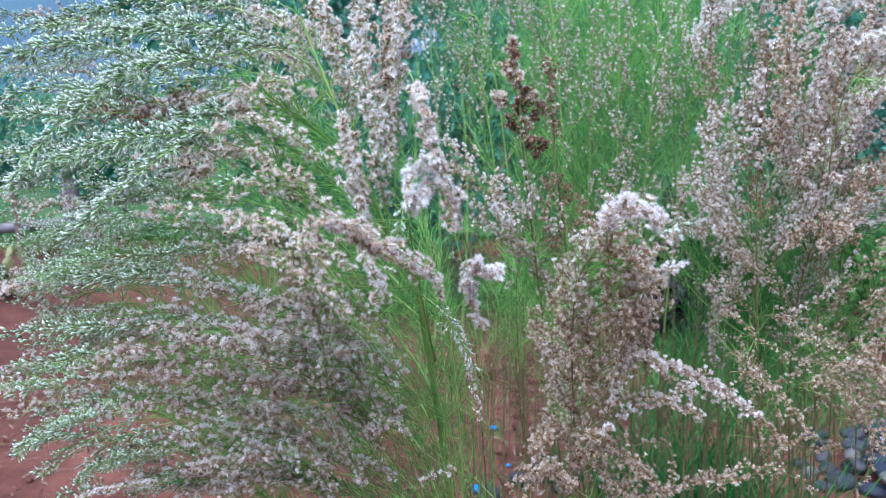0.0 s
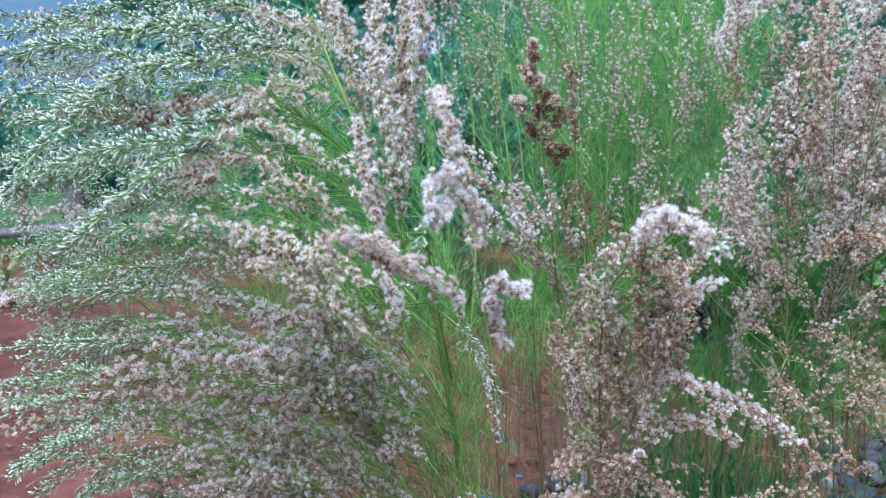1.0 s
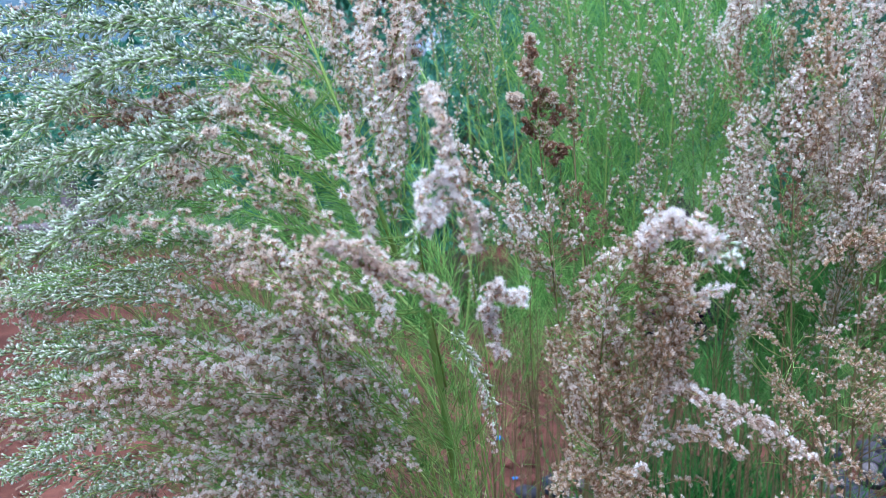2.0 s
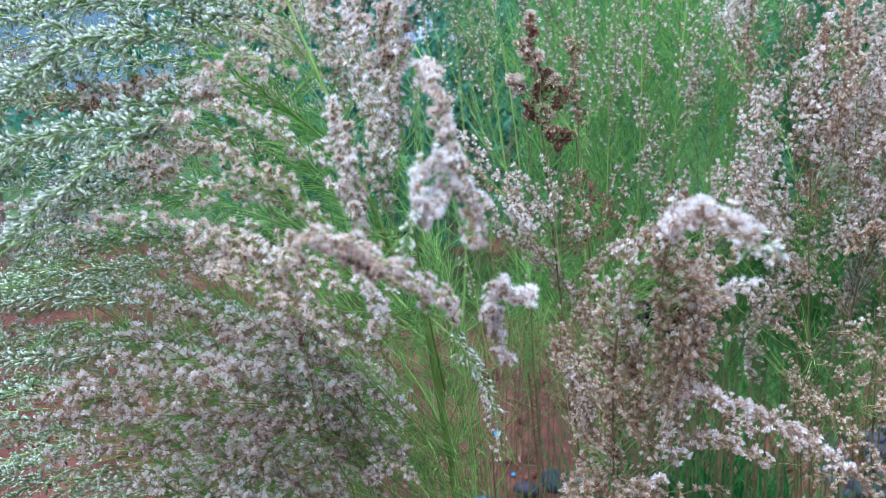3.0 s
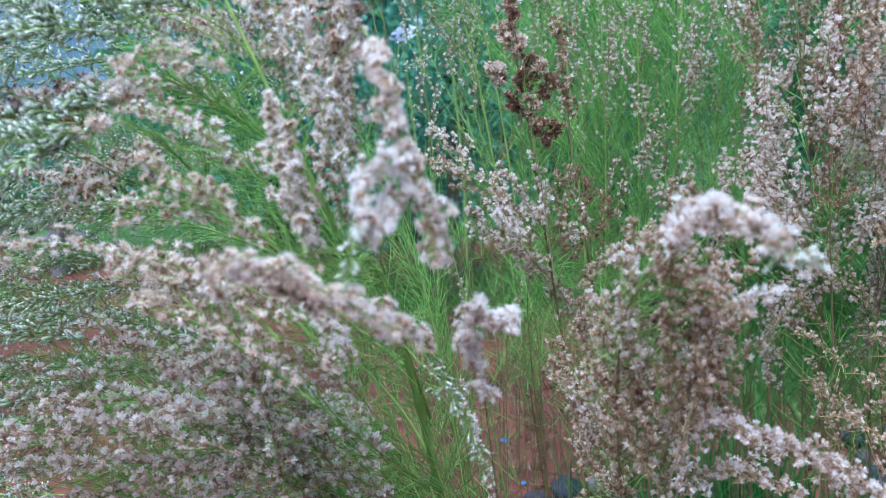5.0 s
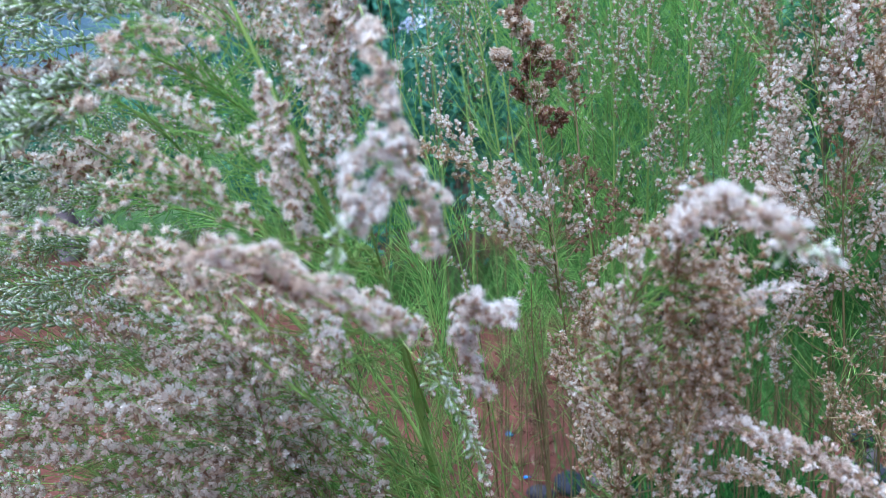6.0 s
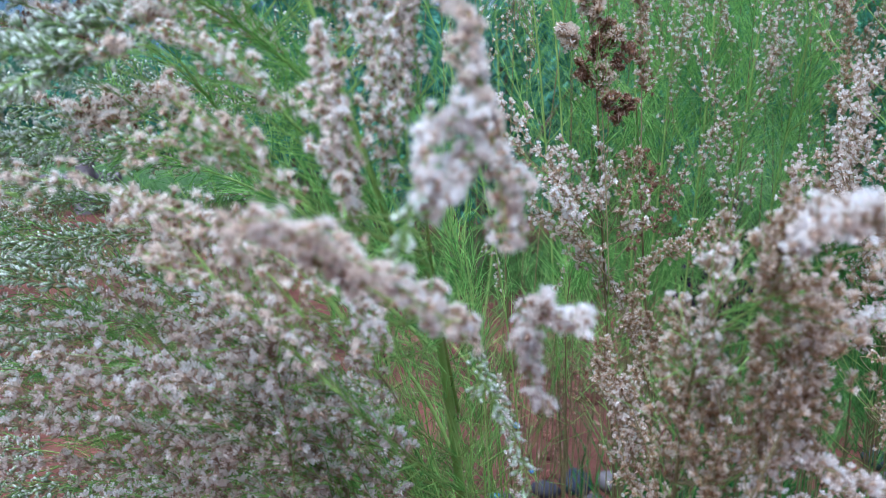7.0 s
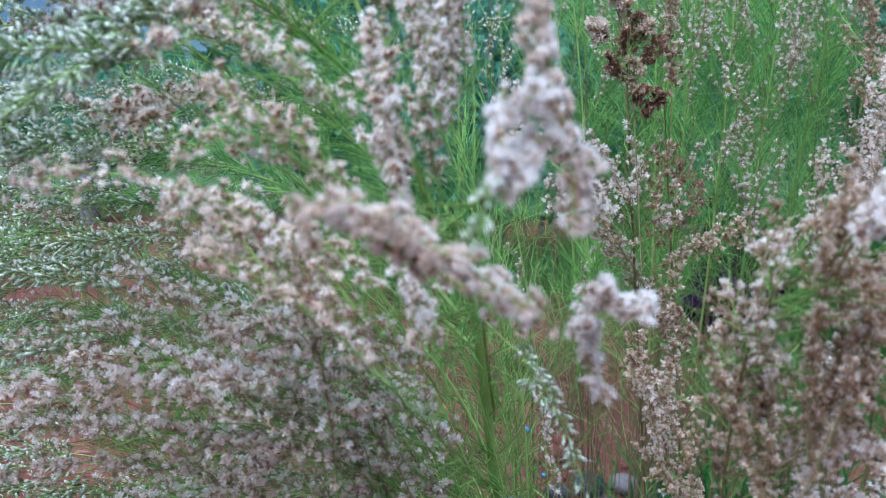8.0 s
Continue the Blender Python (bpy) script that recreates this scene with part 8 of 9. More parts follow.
stem(leaning, (-0.106, 0.860, 0.426), (-0.154, 0.892, 0.593), (-0.228, 0.914, 0.716), r0=0.0014, r1=0.0006, leaves=120, reach=0.030, lo=0.0, spread=1.2, fresh=True)
spray(leaning, (-0.388, 0.834, 0.732), (-0.428, 0.832, 0.724), (-0.461, 0.825, 0.696), 0.0088, "far", green=0.95, start=0.1, leafy=0.3, size=0.82)
spray(leaning, (-0.365, 0.838, 0.705), (-0.408, 0.836, 0.701), (-0.443, 0.830, 0.677), 0.0089, "far", green=0.95, start=0.1, leafy=0.3, size=0.82)
spray(leaning, (-0.353, 0.803, 0.679), (-0.406, 0.801, 0.679), (-0.450, 0.795, 0.655), 0.0086, "far", green=0.95, start=0.1, leafy=0.3, size=0.82)
spray(leaning, (-0.368, 0.802, 0.690), (-0.409, 0.801, 0.689), (-0.442, 0.798, 0.682), 0.0086, "far", green=0.95, start=0.1, leafy=0.3, size=0.82)
spray(leaning, (-0.340, 0.811, 0.756), (-0.382, 0.810, 0.755), (-0.417, 0.804, 0.729), 0.0085, "far", green=0.95, start=0.1, leafy=0.3, dense=1.2, size=0.82)
spray(leaning, (-0.349, 0.806, 0.740), (-0.407, 0.803, 0.731), (-0.455, 0.796, 0.702), 0.0085, "far", green=0.95, start=0.1, leafy=0.3, size=0.82)
spray(leaning, (-0.378, 0.768, 0.783), (-0.420, 0.765, 0.771), (-0.455, 0.762, 0.765), 0.0081, "tan", green=0.95, start=0.1, leafy=0.3, dense=1.2, size=0.82)
spray(leaning, (-0.314, 0.691, 0.763), (-0.353, 0.689, 0.759), (-0.387, 0.687, 0.754), 0.0073, "tan", green=0.95, start=0.1, leafy=0.3)
spray(leaning, (-0.347, 0.819, 0.763), (-0.394, 0.817, 0.759), (-0.433, 0.810, 0.729), 0.0086, "far", green=0.95, start=0.1, leafy=0.3, dense=1.2, size=0.82)
spray(leaning, (-0.414, 0.830, 0.633), (-0.471, 0.826, 0.619), (-0.519, 0.823, 0.610), 0.0090, "far", green=0.95, start=0.1, leafy=0.3, size=0.82)
spray(leaning, (-0.353, 0.788, 0.668), (-0.395, 0.785, 0.658), (-0.429, 0.781, 0.646), 0.0085, "far", green=0.95, start=0.1, leafy=0.3, size=0.82)
spray(leaning, (-0.333, 0.750, 0.666), (-0.370, 0.747, 0.657), (-0.402, 0.745, 0.652), 0.0081, "tan", green=0.95, start=0.1, leafy=0.3, size=0.82)
spray(leaning, (-0.323, 0.765, 0.712), (-0.367, 0.760, 0.698), (-0.404, 0.753, 0.665), 0.0082, "tan", green=0.95, start=0.1, leafy=0.3, size=0.82)
spray(leaning, (-0.346, 0.719, 0.654), (-0.405, 0.716, 0.649), (-0.455, 0.713, 0.639), 0.0078, "tan", green=0.95, start=0.1, leafy=0.3, size=0.82)
spray(leaning, (-0.342, 0.755, 0.666), (-0.390, 0.752, 0.658), (-0.430, 0.746, 0.634), 0.0082, "tan", green=0.95, start=0.1, leafy=0.3, size=0.82)
spray(leaning, (-0.298, 0.682, 0.782), (-0.336, 0.679, 0.769), (-0.367, 0.676, 0.761), 0.0072, "tan", green=0.95, start=0.1, leafy=0.3)
spray(spreading, (0.380, 0.922, 0.675), (0.426, 0.928, 0.746), (0.510, 0.916, 0.775), 0.0085, "white", dense=1.29, start=0.05, foot=0.2, size=1.08)
spray(spreading, (0.374, 0.930, 0.697), (0.428, 0.935, 0.763), (0.512, 0.927, 0.815), 0.0086, "white", dense=1.29, start=0.05, foot=0.2, size=1.08)
spray(spreading, (0.330, 0.863, 0.735), (0.395, 0.868, 0.805), (0.471, 0.852, 0.814), 0.0079, "rust", dense=1.29, start=0.05, foot=0.2, size=1.08)
spray(spreading, (0.365, 0.893, 0.751), (0.406, 0.897, 0.813), (0.486, 0.882, 0.832), 0.0081, "white", dense=1.29, start=0.05, foot=0.2, size=1.08)
spray(spreading, (0.325, 0.793, 0.789), (0.358, 0.796, 0.852), (0.427, 0.783, 0.877), 0.0072, "dun", dense=1.29, start=0.05, foot=0.2, size=1.08)
spray(spreading, (0.397, 0.971, 0.784), (0.438, 0.977, 0.857), (0.525, 0.962, 0.870), 0.0088, "dun", dense=1.29, start=0.05, foot=0.2, size=1.08)
spray(spreading, (0.381, 0.944, 0.811), (0.424, 0.950, 0.886), (0.507, 0.935, 0.900), 0.0085, "rust", dense=1.29, start=0.05, foot=0.2, size=1.08)
spray(spreading, (0.394, 0.945, 0.834), (0.422, 0.948, 0.898), (0.505, 0.937, 0.931), 0.0084, "dun", dense=1.29, start=0.05, foot=0.2, size=1.08)
spray(spreading, (0.337, 0.803, 0.866), (0.356, 0.806, 0.930), (0.425, 0.794, 0.958), 0.0071, "white", dense=1.29, start=0.05, foot=0.2, size=1.08)
spray(spreading, (0.336, 0.804, 0.885), (0.355, 0.806, 0.943), (0.423, 0.794, 0.974), 0.0071, "white", dense=1.29, start=0.05, foot=0.2, size=1.08)
spray(spreading, (0.346, 0.859, 0.903), (0.378, 0.860, 0.958), (0.451, 0.845, 0.973), 0.0075, "white", dense=1.29, start=0.05, foot=0.2, size=1.08)
spray(spreading, (0.397, 0.955, 0.923), (0.419, 0.959, 0.991), (0.501, 0.947, 1.021), 0.0084, "white", dense=1.29, start=0.05, foot=0.2, size=1.08)
spray(spreading, (0.353, 0.921, 0.945), (0.402, 0.926, 1.010), (0.481, 0.910, 1.022), 0.0080, "white", dense=1.29, start=0.05, foot=0.2, size=1.08)
spray(spreading, (0.346, 0.854, 0.962), (0.370, 0.855, 1.016), (0.442, 0.841, 1.038), 0.0074, "white", dense=1.29, start=0.05, foot=0.2, size=1.08)
spray(spreading, (0.428, 1.022, 0.994), (0.442, 1.027, 1.071), (0.529, 1.015, 1.099), 0.0088, "dun", dense=1.29, start=0.05, foot=0.2, size=1.08)
spray(spreading, (0.324, 0.890, 0.930), (0.330, 0.901, 0.981), (0.359, 0.911, 1.027), 0.0127, "rust", dense=1.03, start=0.05, foot=0.2, size=1.08)
spray(spreading, (0.225, 0.892, 0.718), (0.231, 0.903, 0.773), (0.234, 0.913, 0.821), 0.0133, "dun", dense=1.03, start=0.05, foot=0.2, size=1.08)
spray(spreading, (0.279, 0.934, 0.716), (0.286, 0.946, 0.773), (0.284, 0.956, 0.823), 0.0139, "dun", dense=1.03, start=0.05, foot=0.2, size=1.08)
spray(spreading, (0.358, 0.990, 0.845), (0.365, 1.002, 0.904), (0.378, 1.012, 0.956), 0.0143, "rust", dense=1.03, start=0.05, foot=0.2, size=1.08)
spray(spreading, (0.338, 0.909, 0.803), (0.344, 0.920, 0.857), (0.374, 0.930, 0.905), 0.0133, "dun", dense=1.03, start=0.05, foot=0.2, size=1.08)
spray(spreading, (0.365, 0.935, 0.800), (0.372, 0.946, 0.856), (0.388, 0.956, 0.905), 0.0137, "dun", dense=1.03, start=0.05, foot=0.2, size=1.08)
spray(spreading, (0.340, 1.009, 0.864), (0.347, 1.021, 0.923), (0.357, 1.032, 0.976), 0.0146, "rust", dense=1.03, start=0.05, foot=0.2, size=1.08)
spray(spreading, (0.391, 0.993, 0.786), (0.398, 1.005, 0.845), (0.429, 1.016, 0.898), 0.0145, "dun", dense=1.03, start=0.05, foot=0.2, size=1.08)
spray(spreading, (0.261, 0.965, 0.925), (0.267, 0.977, 0.981), (0.283, 0.987, 1.031), 0.0138, "dun", dense=1.03, start=0.05, foot=0.2, size=1.08)
spray(spreading, (0.257, 0.903, 0.850), (0.263, 0.914, 0.904), (0.261, 0.924, 0.951), 0.0131, "rust", dense=1.03, start=0.05, foot=0.2, size=1.08)
spray(spreading, (0.282, 0.921, 0.808), (0.289, 0.932, 0.863), (0.314, 0.942, 0.912), 0.0135, "dun", dense=1.03, start=0.05, foot=0.2, size=1.08)
spray(spreading, (0.293, 0.957, 0.744), (0.300, 0.969, 0.802), (0.313, 0.979, 0.854), 0.0142, "dun", dense=1.03, start=0.05, foot=0.2, size=1.08)
spray(spreading, (0.248, 0.984, 0.953), (0.281, 0.971, 0.989), (0.325, 0.967, 1.009), 0.0149, "white", dense=1.14, foot=0.2, size=1.08)
spray(spreading, (0.255, 1.004, 0.944), (0.284, 0.995, 0.997), (0.332, 0.989, 1.012), 0.0150, "white", dense=1.14, foot=0.2, size=1.08)
stem(behind, (0.185, 1.147, 0.000), (0.179, 1.193, 0.689), (0.221, 1.243, 0.931), r0=0.002, r1=0.0008, leaves=230, reach=0.07, lo=0.42, dry=True)
stem(behind, (0.373, 1.416, 0.000), (0.370, 1.473, 0.635), (0.364, 1.531, 0.930), r0=0.002, r1=0.0008, leaves=230, reach=0.07, lo=0.42, dry=True)
stem(behind, (0.251, 1.090, 0.000), (0.241, 1.134, 0.700), (0.251, 1.186, 0.962), r0=0.002, r1=0.0008, leaves=230, reach=0.07, lo=0.42, dry=True)
stem(behind, (0.180, 1.289, 0.000), (0.177, 1.342, 0.660), (0.192, 1.402, 0.962), r0=0.002, r1=0.0008, leaves=230, reach=0.07, lo=0.42, dry=True)
stem(behind, (0.191, 1.305, 0.000), (0.175, 1.357, 0.657), (0.121, 1.418, 0.972), r0=0.002, r1=0.0008, leaves=230, reach=0.07, lo=0.42, dry=True)
stem(behind, (0.261, 1.223, 0.000), (0.277, 1.273, 0.673), (0.277, 1.374, 1.181), r0=0.002, r1=0.0008, leaves=230, reach=0.07, lo=0.42, dry=True)
stem(behind, (0.092, 1.241, 0.000), (0.088, 1.292, 0.670), (0.142, 1.367, 1.040), r0=0.002, r1=0.0008, leaves=230, reach=0.07, lo=0.42, dry=True)
stem(behind, (0.299, 1.262, 0.000), (0.317, 1.314, 0.665), (0.296, 1.420, 1.204), r0=0.002, r1=0.0008, leaves=230, reach=0.07, lo=0.42, dry=True)
stem(behind, (0.238, 1.173, 0.000), (0.235, 1.221, 0.683), (0.216, 1.324, 1.207), r0=0.002, r1=0.0008, leaves=230, reach=0.07, lo=0.42, dry=True)
stem(behind, (0.111, 1.395, 0.000), (0.113, 1.452, 0.639), (0.137, 1.542, 1.088), r0=0.002, r1=0.0008, leaves=230, reach=0.07, lo=0.42, dry=True)
stem(behind, (0.218, 1.309, 0.000), (0.203, 1.361, 0.657), (0.220, 1.429, 0.994), r0=0.002, r1=0.0008, leaves=230, reach=0.07, lo=0.42, dry=True)
stem(behind, (0.122, 1.160, 0.000), (0.139, 1.208, 0.686), (0.143, 1.310, 1.199), r0=0.002, r1=0.0008, leaves=230, reach=0.07, lo=0.42, dry=True)
stem(behind, (0.111, 1.226, 0.000), (0.115, 1.277, 0.673), (0.080, 1.361, 1.105), r0=0.002, r1=0.0008, leaves=230, reach=0.07, lo=0.42, dry=True)
stem(behind, (0.384, 1.270, 0.000), (0.378, 1.321, 0.664), (0.442, 1.398, 1.037), r0=0.002, r1=0.0008, leaves=230, reach=0.07, lo=0.42, dry=True)
stem(behind, (0.418, 1.319, 0.000), (0.406, 1.372, 0.654), (0.421, 1.426, 0.923), r0=0.002, r1=0.0008, leaves=230, reach=0.07, lo=0.42, dry=True)
stem(behind, (0.221, 1.185, 0.000), (0.216, 1.233, 0.681), (0.168, 1.314, 1.096), r0=0.002, r1=0.0008, leaves=230, reach=0.07, lo=0.42, dry=True)
stem(behind, (0.339, 1.119, 0.000), (0.342, 1.165, 0.694), (0.320, 1.231, 1.030), r0=0.002, r1=0.0008, leaves=230, reach=0.07, lo=0.42, dry=True)
stem(behind, (0.331, 1.182, 0.000), (0.329, 1.230, 0.681), (0.274, 1.321, 1.150), r0=0.002, r1=0.0008, leaves=230, reach=0.07, lo=0.42, dry=True)
stem(behind, (0.197, 1.293, 0.000), (0.183, 1.345, 0.660), (0.234, 1.431, 1.084), r0=0.002, r1=0.0008, leaves=230, reach=0.07, lo=0.42, dry=True)
stem(behind, (0.137, 1.356, 0.000), (0.124, 1.411, 0.647), (0.165, 1.490, 1.039), r0=0.002, r1=0.0008, leaves=230, reach=0.07, lo=0.42, dry=True)
stem(behind, (0.253, 1.206, 0.000), (0.251, 1.255, 0.677), (0.235, 1.321, 1.013), r0=0.002, r1=0.0008, leaves=230, reach=0.07, lo=0.42, dry=True)
stem(behind, (0.343, 1.176, 0.000), (0.336, 1.223, 0.683), (0.289, 1.323, 1.193), r0=0.002, r1=0.0008, leaves=230, reach=0.07, lo=0.42, dry=True)
stem(behind, (0.078, 1.164, 0.000), (0.080, 1.211, 0.685), (0.068, 1.264, 0.952), r0=0.002, r1=0.0008, leaves=230, reach=0.07, lo=0.42, dry=True)
stem(behind, (0.025, 1.369, 0.000), (0.036, 1.425, 0.645), (0.009, 1.517, 1.111), r0=0.002, r1=0.0008, leaves=230, reach=0.07, lo=0.42, dry=True)
stem(behind, (0.172, 1.267, 0.000), (0.190, 1.319, 0.665), (0.202, 1.432, 1.231), r0=0.002, r1=0.0008, leaves=230, reach=0.07, lo=0.42, dry=True)
stem(spreading, (0.538, 1.232, 0.000), (0.522, 1.289, 0.670), (0.534, 1.366, 1.056), r0=0.002, r1=0.0008, leaves=160, reach=0.07, lo=0.3, dry=True, leaf='leaf_shaded')
stem(spreading, (0.377, 1.069, 0.000), (0.365, 1.118, 0.703), (0.436, 1.208, 1.141), r0=0.002, r1=0.0008, leaves=160, reach=0.07, lo=0.3, dry=True, leaf='leaf_shaded')
stem(spreading, (0.387, 1.168, 0.000), (0.402, 1.223, 0.683), (0.482, 1.279, 0.952), r0=0.002, r1=0.0008, leaves=160, reach=0.07, lo=0.3, dry=True, leaf='leaf_shaded')
stem(spreading, (0.379, 0.983, 0.000), (0.377, 1.029, 0.720), (0.379, 1.074, 0.948), r0=0.002, r1=0.0008, leaves=160, reach=0.07, lo=0.3, dry=True, leaf='leaf_shaded')
stem(spreading, (0.472, 1.065, 0.000), (0.461, 1.113, 0.704), (0.460, 1.184, 1.060), r0=0.002, r1=0.0008, leaves=160, reach=0.07, lo=0.3, dry=True, leaf='leaf_shaded')
stem(spreading, (0.506, 1.189, 0.000), (0.501, 1.243, 0.679), (0.495, 1.291, 0.921), r0=0.002, r1=0.0008, leaves=160, reach=0.07, lo=0.3, dry=True, leaf='leaf_shaded')
stem(spreading, (0.372, 1.137, 0.000), (0.385, 1.190, 0.689), (0.381, 1.269, 1.090), r0=0.002, r1=0.0008, leaves=160, reach=0.07, lo=0.3, dry=True, leaf='leaf_shaded')
stem(spreading, (0.469, 1.165, 0.000), (0.473, 1.219, 0.683), (0.487, 1.291, 1.046), r0=0.002, r1=0.0008, leaves=160, reach=0.07, lo=0.3, dry=True, leaf='leaf_shaded')
stem(behind, (0.127, 1.137, 0.000), (0.117, 1.171, 0.444), (0.129, 1.203, 0.603), r0=0.0018, r1=0.0008, leaves=60, reach=0.06, lo=0.2, dry=True)
stem(behind, (0.028, 1.003, 0.000), (0.031, 1.033, 0.500), (0.050, 1.052, 0.591), r0=0.0018, r1=0.0008, leaves=60, reach=0.06, lo=0.2, dry=True)
stem(behind, (0.053, 0.948, 0.000), (0.046, 0.976, 0.523), (0.070, 0.994, 0.608), r0=0.0018, r1=0.0008, leaves=60, reach=0.06, lo=0.2, dry=True)
stem(behind, (0.155, 1.093, 0.000), (0.144, 1.126, 0.463), (0.143, 1.151, 0.589), r0=0.0018, r1=0.0008, leaves=60, reach=0.06, lo=0.2, dry=True)
stem(behind, (0.016, 1.145, 0.000), (0.025, 1.180, 0.440), (0.043, 1.205, 0.563), r0=0.0018, r1=0.0008, leaves=60, reach=0.06, lo=0.2, dry=True)
stem(behind, (0.114, 0.975, 0.000), (0.115, 1.005, 0.511), (0.087, 1.023, 0.608), r0=0.0018, r1=0.0008, leaves=60, reach=0.06, lo=0.2, dry=True)
stem(behind, (0.063, 0.911, 0.000), (0.068, 0.939, 0.538), (0.062, 0.964, 0.663), r0=0.0018, r1=0.0008, leaves=60, reach=0.06, lo=0.2, dry=True)
stem(behind, (0.033, 0.944, 0.000), (0.033, 0.973, 0.524), (0.047, 0.999, 0.654), r0=0.0018, r1=0.0008, leaves=60, reach=0.06, lo=0.2, dry=True)
stem(behind, (0.066, 0.978, 0.000), (0.054, 1.007, 0.510), (0.069, 1.030, 0.624), r0=0.0018, r1=0.0008, leaves=60, reach=0.06, lo=0.2, dry=True)
spray(upright, (0.075, 0.532, 0.634), (0.059, 0.532, 0.659), (0.047, 0.525, 0.652), 0.0070, "rust", size=0.95, foot=0.06, dense=1.05)
stem(young, (0.231, 0.852, 0.000), (0.242, 0.871, 0.526), (0.237, 0.890, 0.624), r0=0.0018, r1=0.0008, leaves=50, reach=0.05, lo=0.35, dry=True, leaf='leaf_shaded')
spray(leaning, (-0.251, 0.653, 0.649), (-0.328, 0.640, 0.644), (-0.372, 0.624, 0.621), 0.0080, "tan", green=0.95, start=0.1)
spray(leaning, (-0.265, 0.661, 0.641), (-0.328, 0.647, 0.629), (-0.380, 0.643, 0.620), 0.0067, "tan", green=0.95, start=0.1)
spray(leaning, (-0.280, 0.694, 0.631), (-0.350, 0.682, 0.632), (-0.397, 0.674, 0.599), 0.0067, "tan", green=0.95, start=0.1)
spray(leaning, (-0.313, 0.667, 0.625), (-0.344, 0.662, 0.604), (-0.369, 0.658, 0.586), 0.0029, "tan", green=0.95, start=0.1)
spray(leaning, (-0.249, 0.666, 0.610), (-0.308, 0.662, 0.599), (-0.332, 0.649, 0.588), 0.0068, "tan", green=0.9, start=0.1)
spray(leaning, (-0.252, 0.685, 0.598), (-0.314, 0.681, 0.584), (-0.344, 0.667, 0.573), 0.0067, "tan", green=0.9, start=0.1)
spray(leaning, (-0.237, 0.642, 0.591), (-0.290, 0.630, 0.589), (-0.328, 0.617, 0.582), 0.0042, "tan", start=0.2)
stem(leaning, (0.037, 0.885, 0.000), (0.018, 0.757, 0.273), (-0.009, 0.666, 0.554), r0=0.0013, r1=0.0011, leaves=0, fresh=True)
stem(leaning, (-0.009, 0.666, 0.554), (-0.023, 0.655, 0.654), (-0.052, 0.651, 0.744), r0=0.0009, r1=0.0005, leaves=26, reach=0.024, lo=0.05, spread=1.25, fresh=True)
stem(leaning, (0.076, 0.920, 0.000), (0.010, 0.773, 0.267), (-0.025, 0.676, 0.548), r0=0.0013, r1=0.0011, leaves=0, fresh=True)
stem(leaning, (-0.025, 0.676, 0.548), (-0.019, 0.669, 0.667), (-0.033, 0.669, 0.774), r0=0.0009, r1=0.0005, leaves=26, reach=0.024, lo=0.05, spread=1.25, fresh=True)
stem(leaning, (-0.016, 0.851, 0.000), (-0.005, 0.725, 0.280), (-0.004, 0.640, 0.568), r0=0.0013, r1=0.0011, leaves=0, fresh=True)
stem(leaning, (-0.004, 0.640, 0.568), (-0.010, 0.633, 0.686), (-0.026, 0.634, 0.793), r0=0.0009, r1=0.0005, leaves=26, reach=0.024, lo=0.05, spread=1.25, fresh=True)
stem(leaning, (0.023, 0.884, 0.000), (0.018, 0.764, 0.271), (-0.003, 0.675, 0.549), r0=0.0013, r1=0.0011, leaves=0, fresh=True)
stem(leaning, (-0.003, 0.675, 0.549), (-0.018, 0.662, 0.641), (-0.044, 0.658, 0.724), r0=0.0009, r1=0.0005, leaves=26, reach=0.024, lo=0.05, spread=1.25, fresh=True)
stem(leaning, (-0.010, 0.874, 0.000), (0.010, 0.743, 0.278), (-0.009, 0.656, 0.559), r0=0.0013, r1=0.0011, leaves=0, fresh=True)
stem(leaning, (-0.009, 0.656, 0.559), (-0.043, 0.648, 0.678), (-0.082, 0.648, 0.785), r0=0.0009, r1=0.0005, leaves=26, reach=0.024, lo=0.05, spread=1.25, fresh=True)
spray(leaning, (-0.048, 0.556, 0.850), (-0.051, 0.559, 0.917), (-0.039, 0.563, 0.982), 0.0079, "tan", start=0.15, dense=0.7)
spray(leaning, (-0.069, 0.571, 0.875), (-0.055, 0.572, 0.928), (-0.051, 0.573, 0.987), 0.0081, "tan", start=0.15, dense=0.7)
spray(leaning, (-0.097, 0.609, 0.917), (-0.134, 0.612, 0.939), (-0.174, 0.613, 0.950), 0.0074, "tan", start=0.1)
spray(leaning, (-0.105, 0.640, 0.920), (-0.137, 0.642, 0.937), (-0.194, 0.641, 0.940), 0.0066, "tan", start=0.1)
spray(leaning, (-0.089, 0.614, 0.941), (-0.121, 0.617, 0.961), (-0.158, 0.618, 0.970), 0.0074, "tan", start=0.1)
spray(leaning, (-0.093, 0.634, 0.939), (-0.119, 0.636, 0.955), (-0.173, 0.637, 0.970), 0.0057, "tan", start=0.1)
spray(leaning, (-0.113, 0.583, 0.890), (-0.145, 0.585, 0.906), (-0.177, 0.584, 0.906), 0.0074, "tan", start=0.1, dense=0.66)
spray(leaning, (-0.061, 0.614, 0.621), (-0.075, 0.616, 0.638), (-0.097, 0.619, 0.656), 0.0036, "tan", dense=0.6, start=0.3, foot=0.2)
spray(leaning, (-0.051, 0.627, 0.694), (-0.065, 0.630, 0.710), (-0.090, 0.630, 0.716), 0.0036, "tan", dense=0.6, start=0.3, foot=0.2)
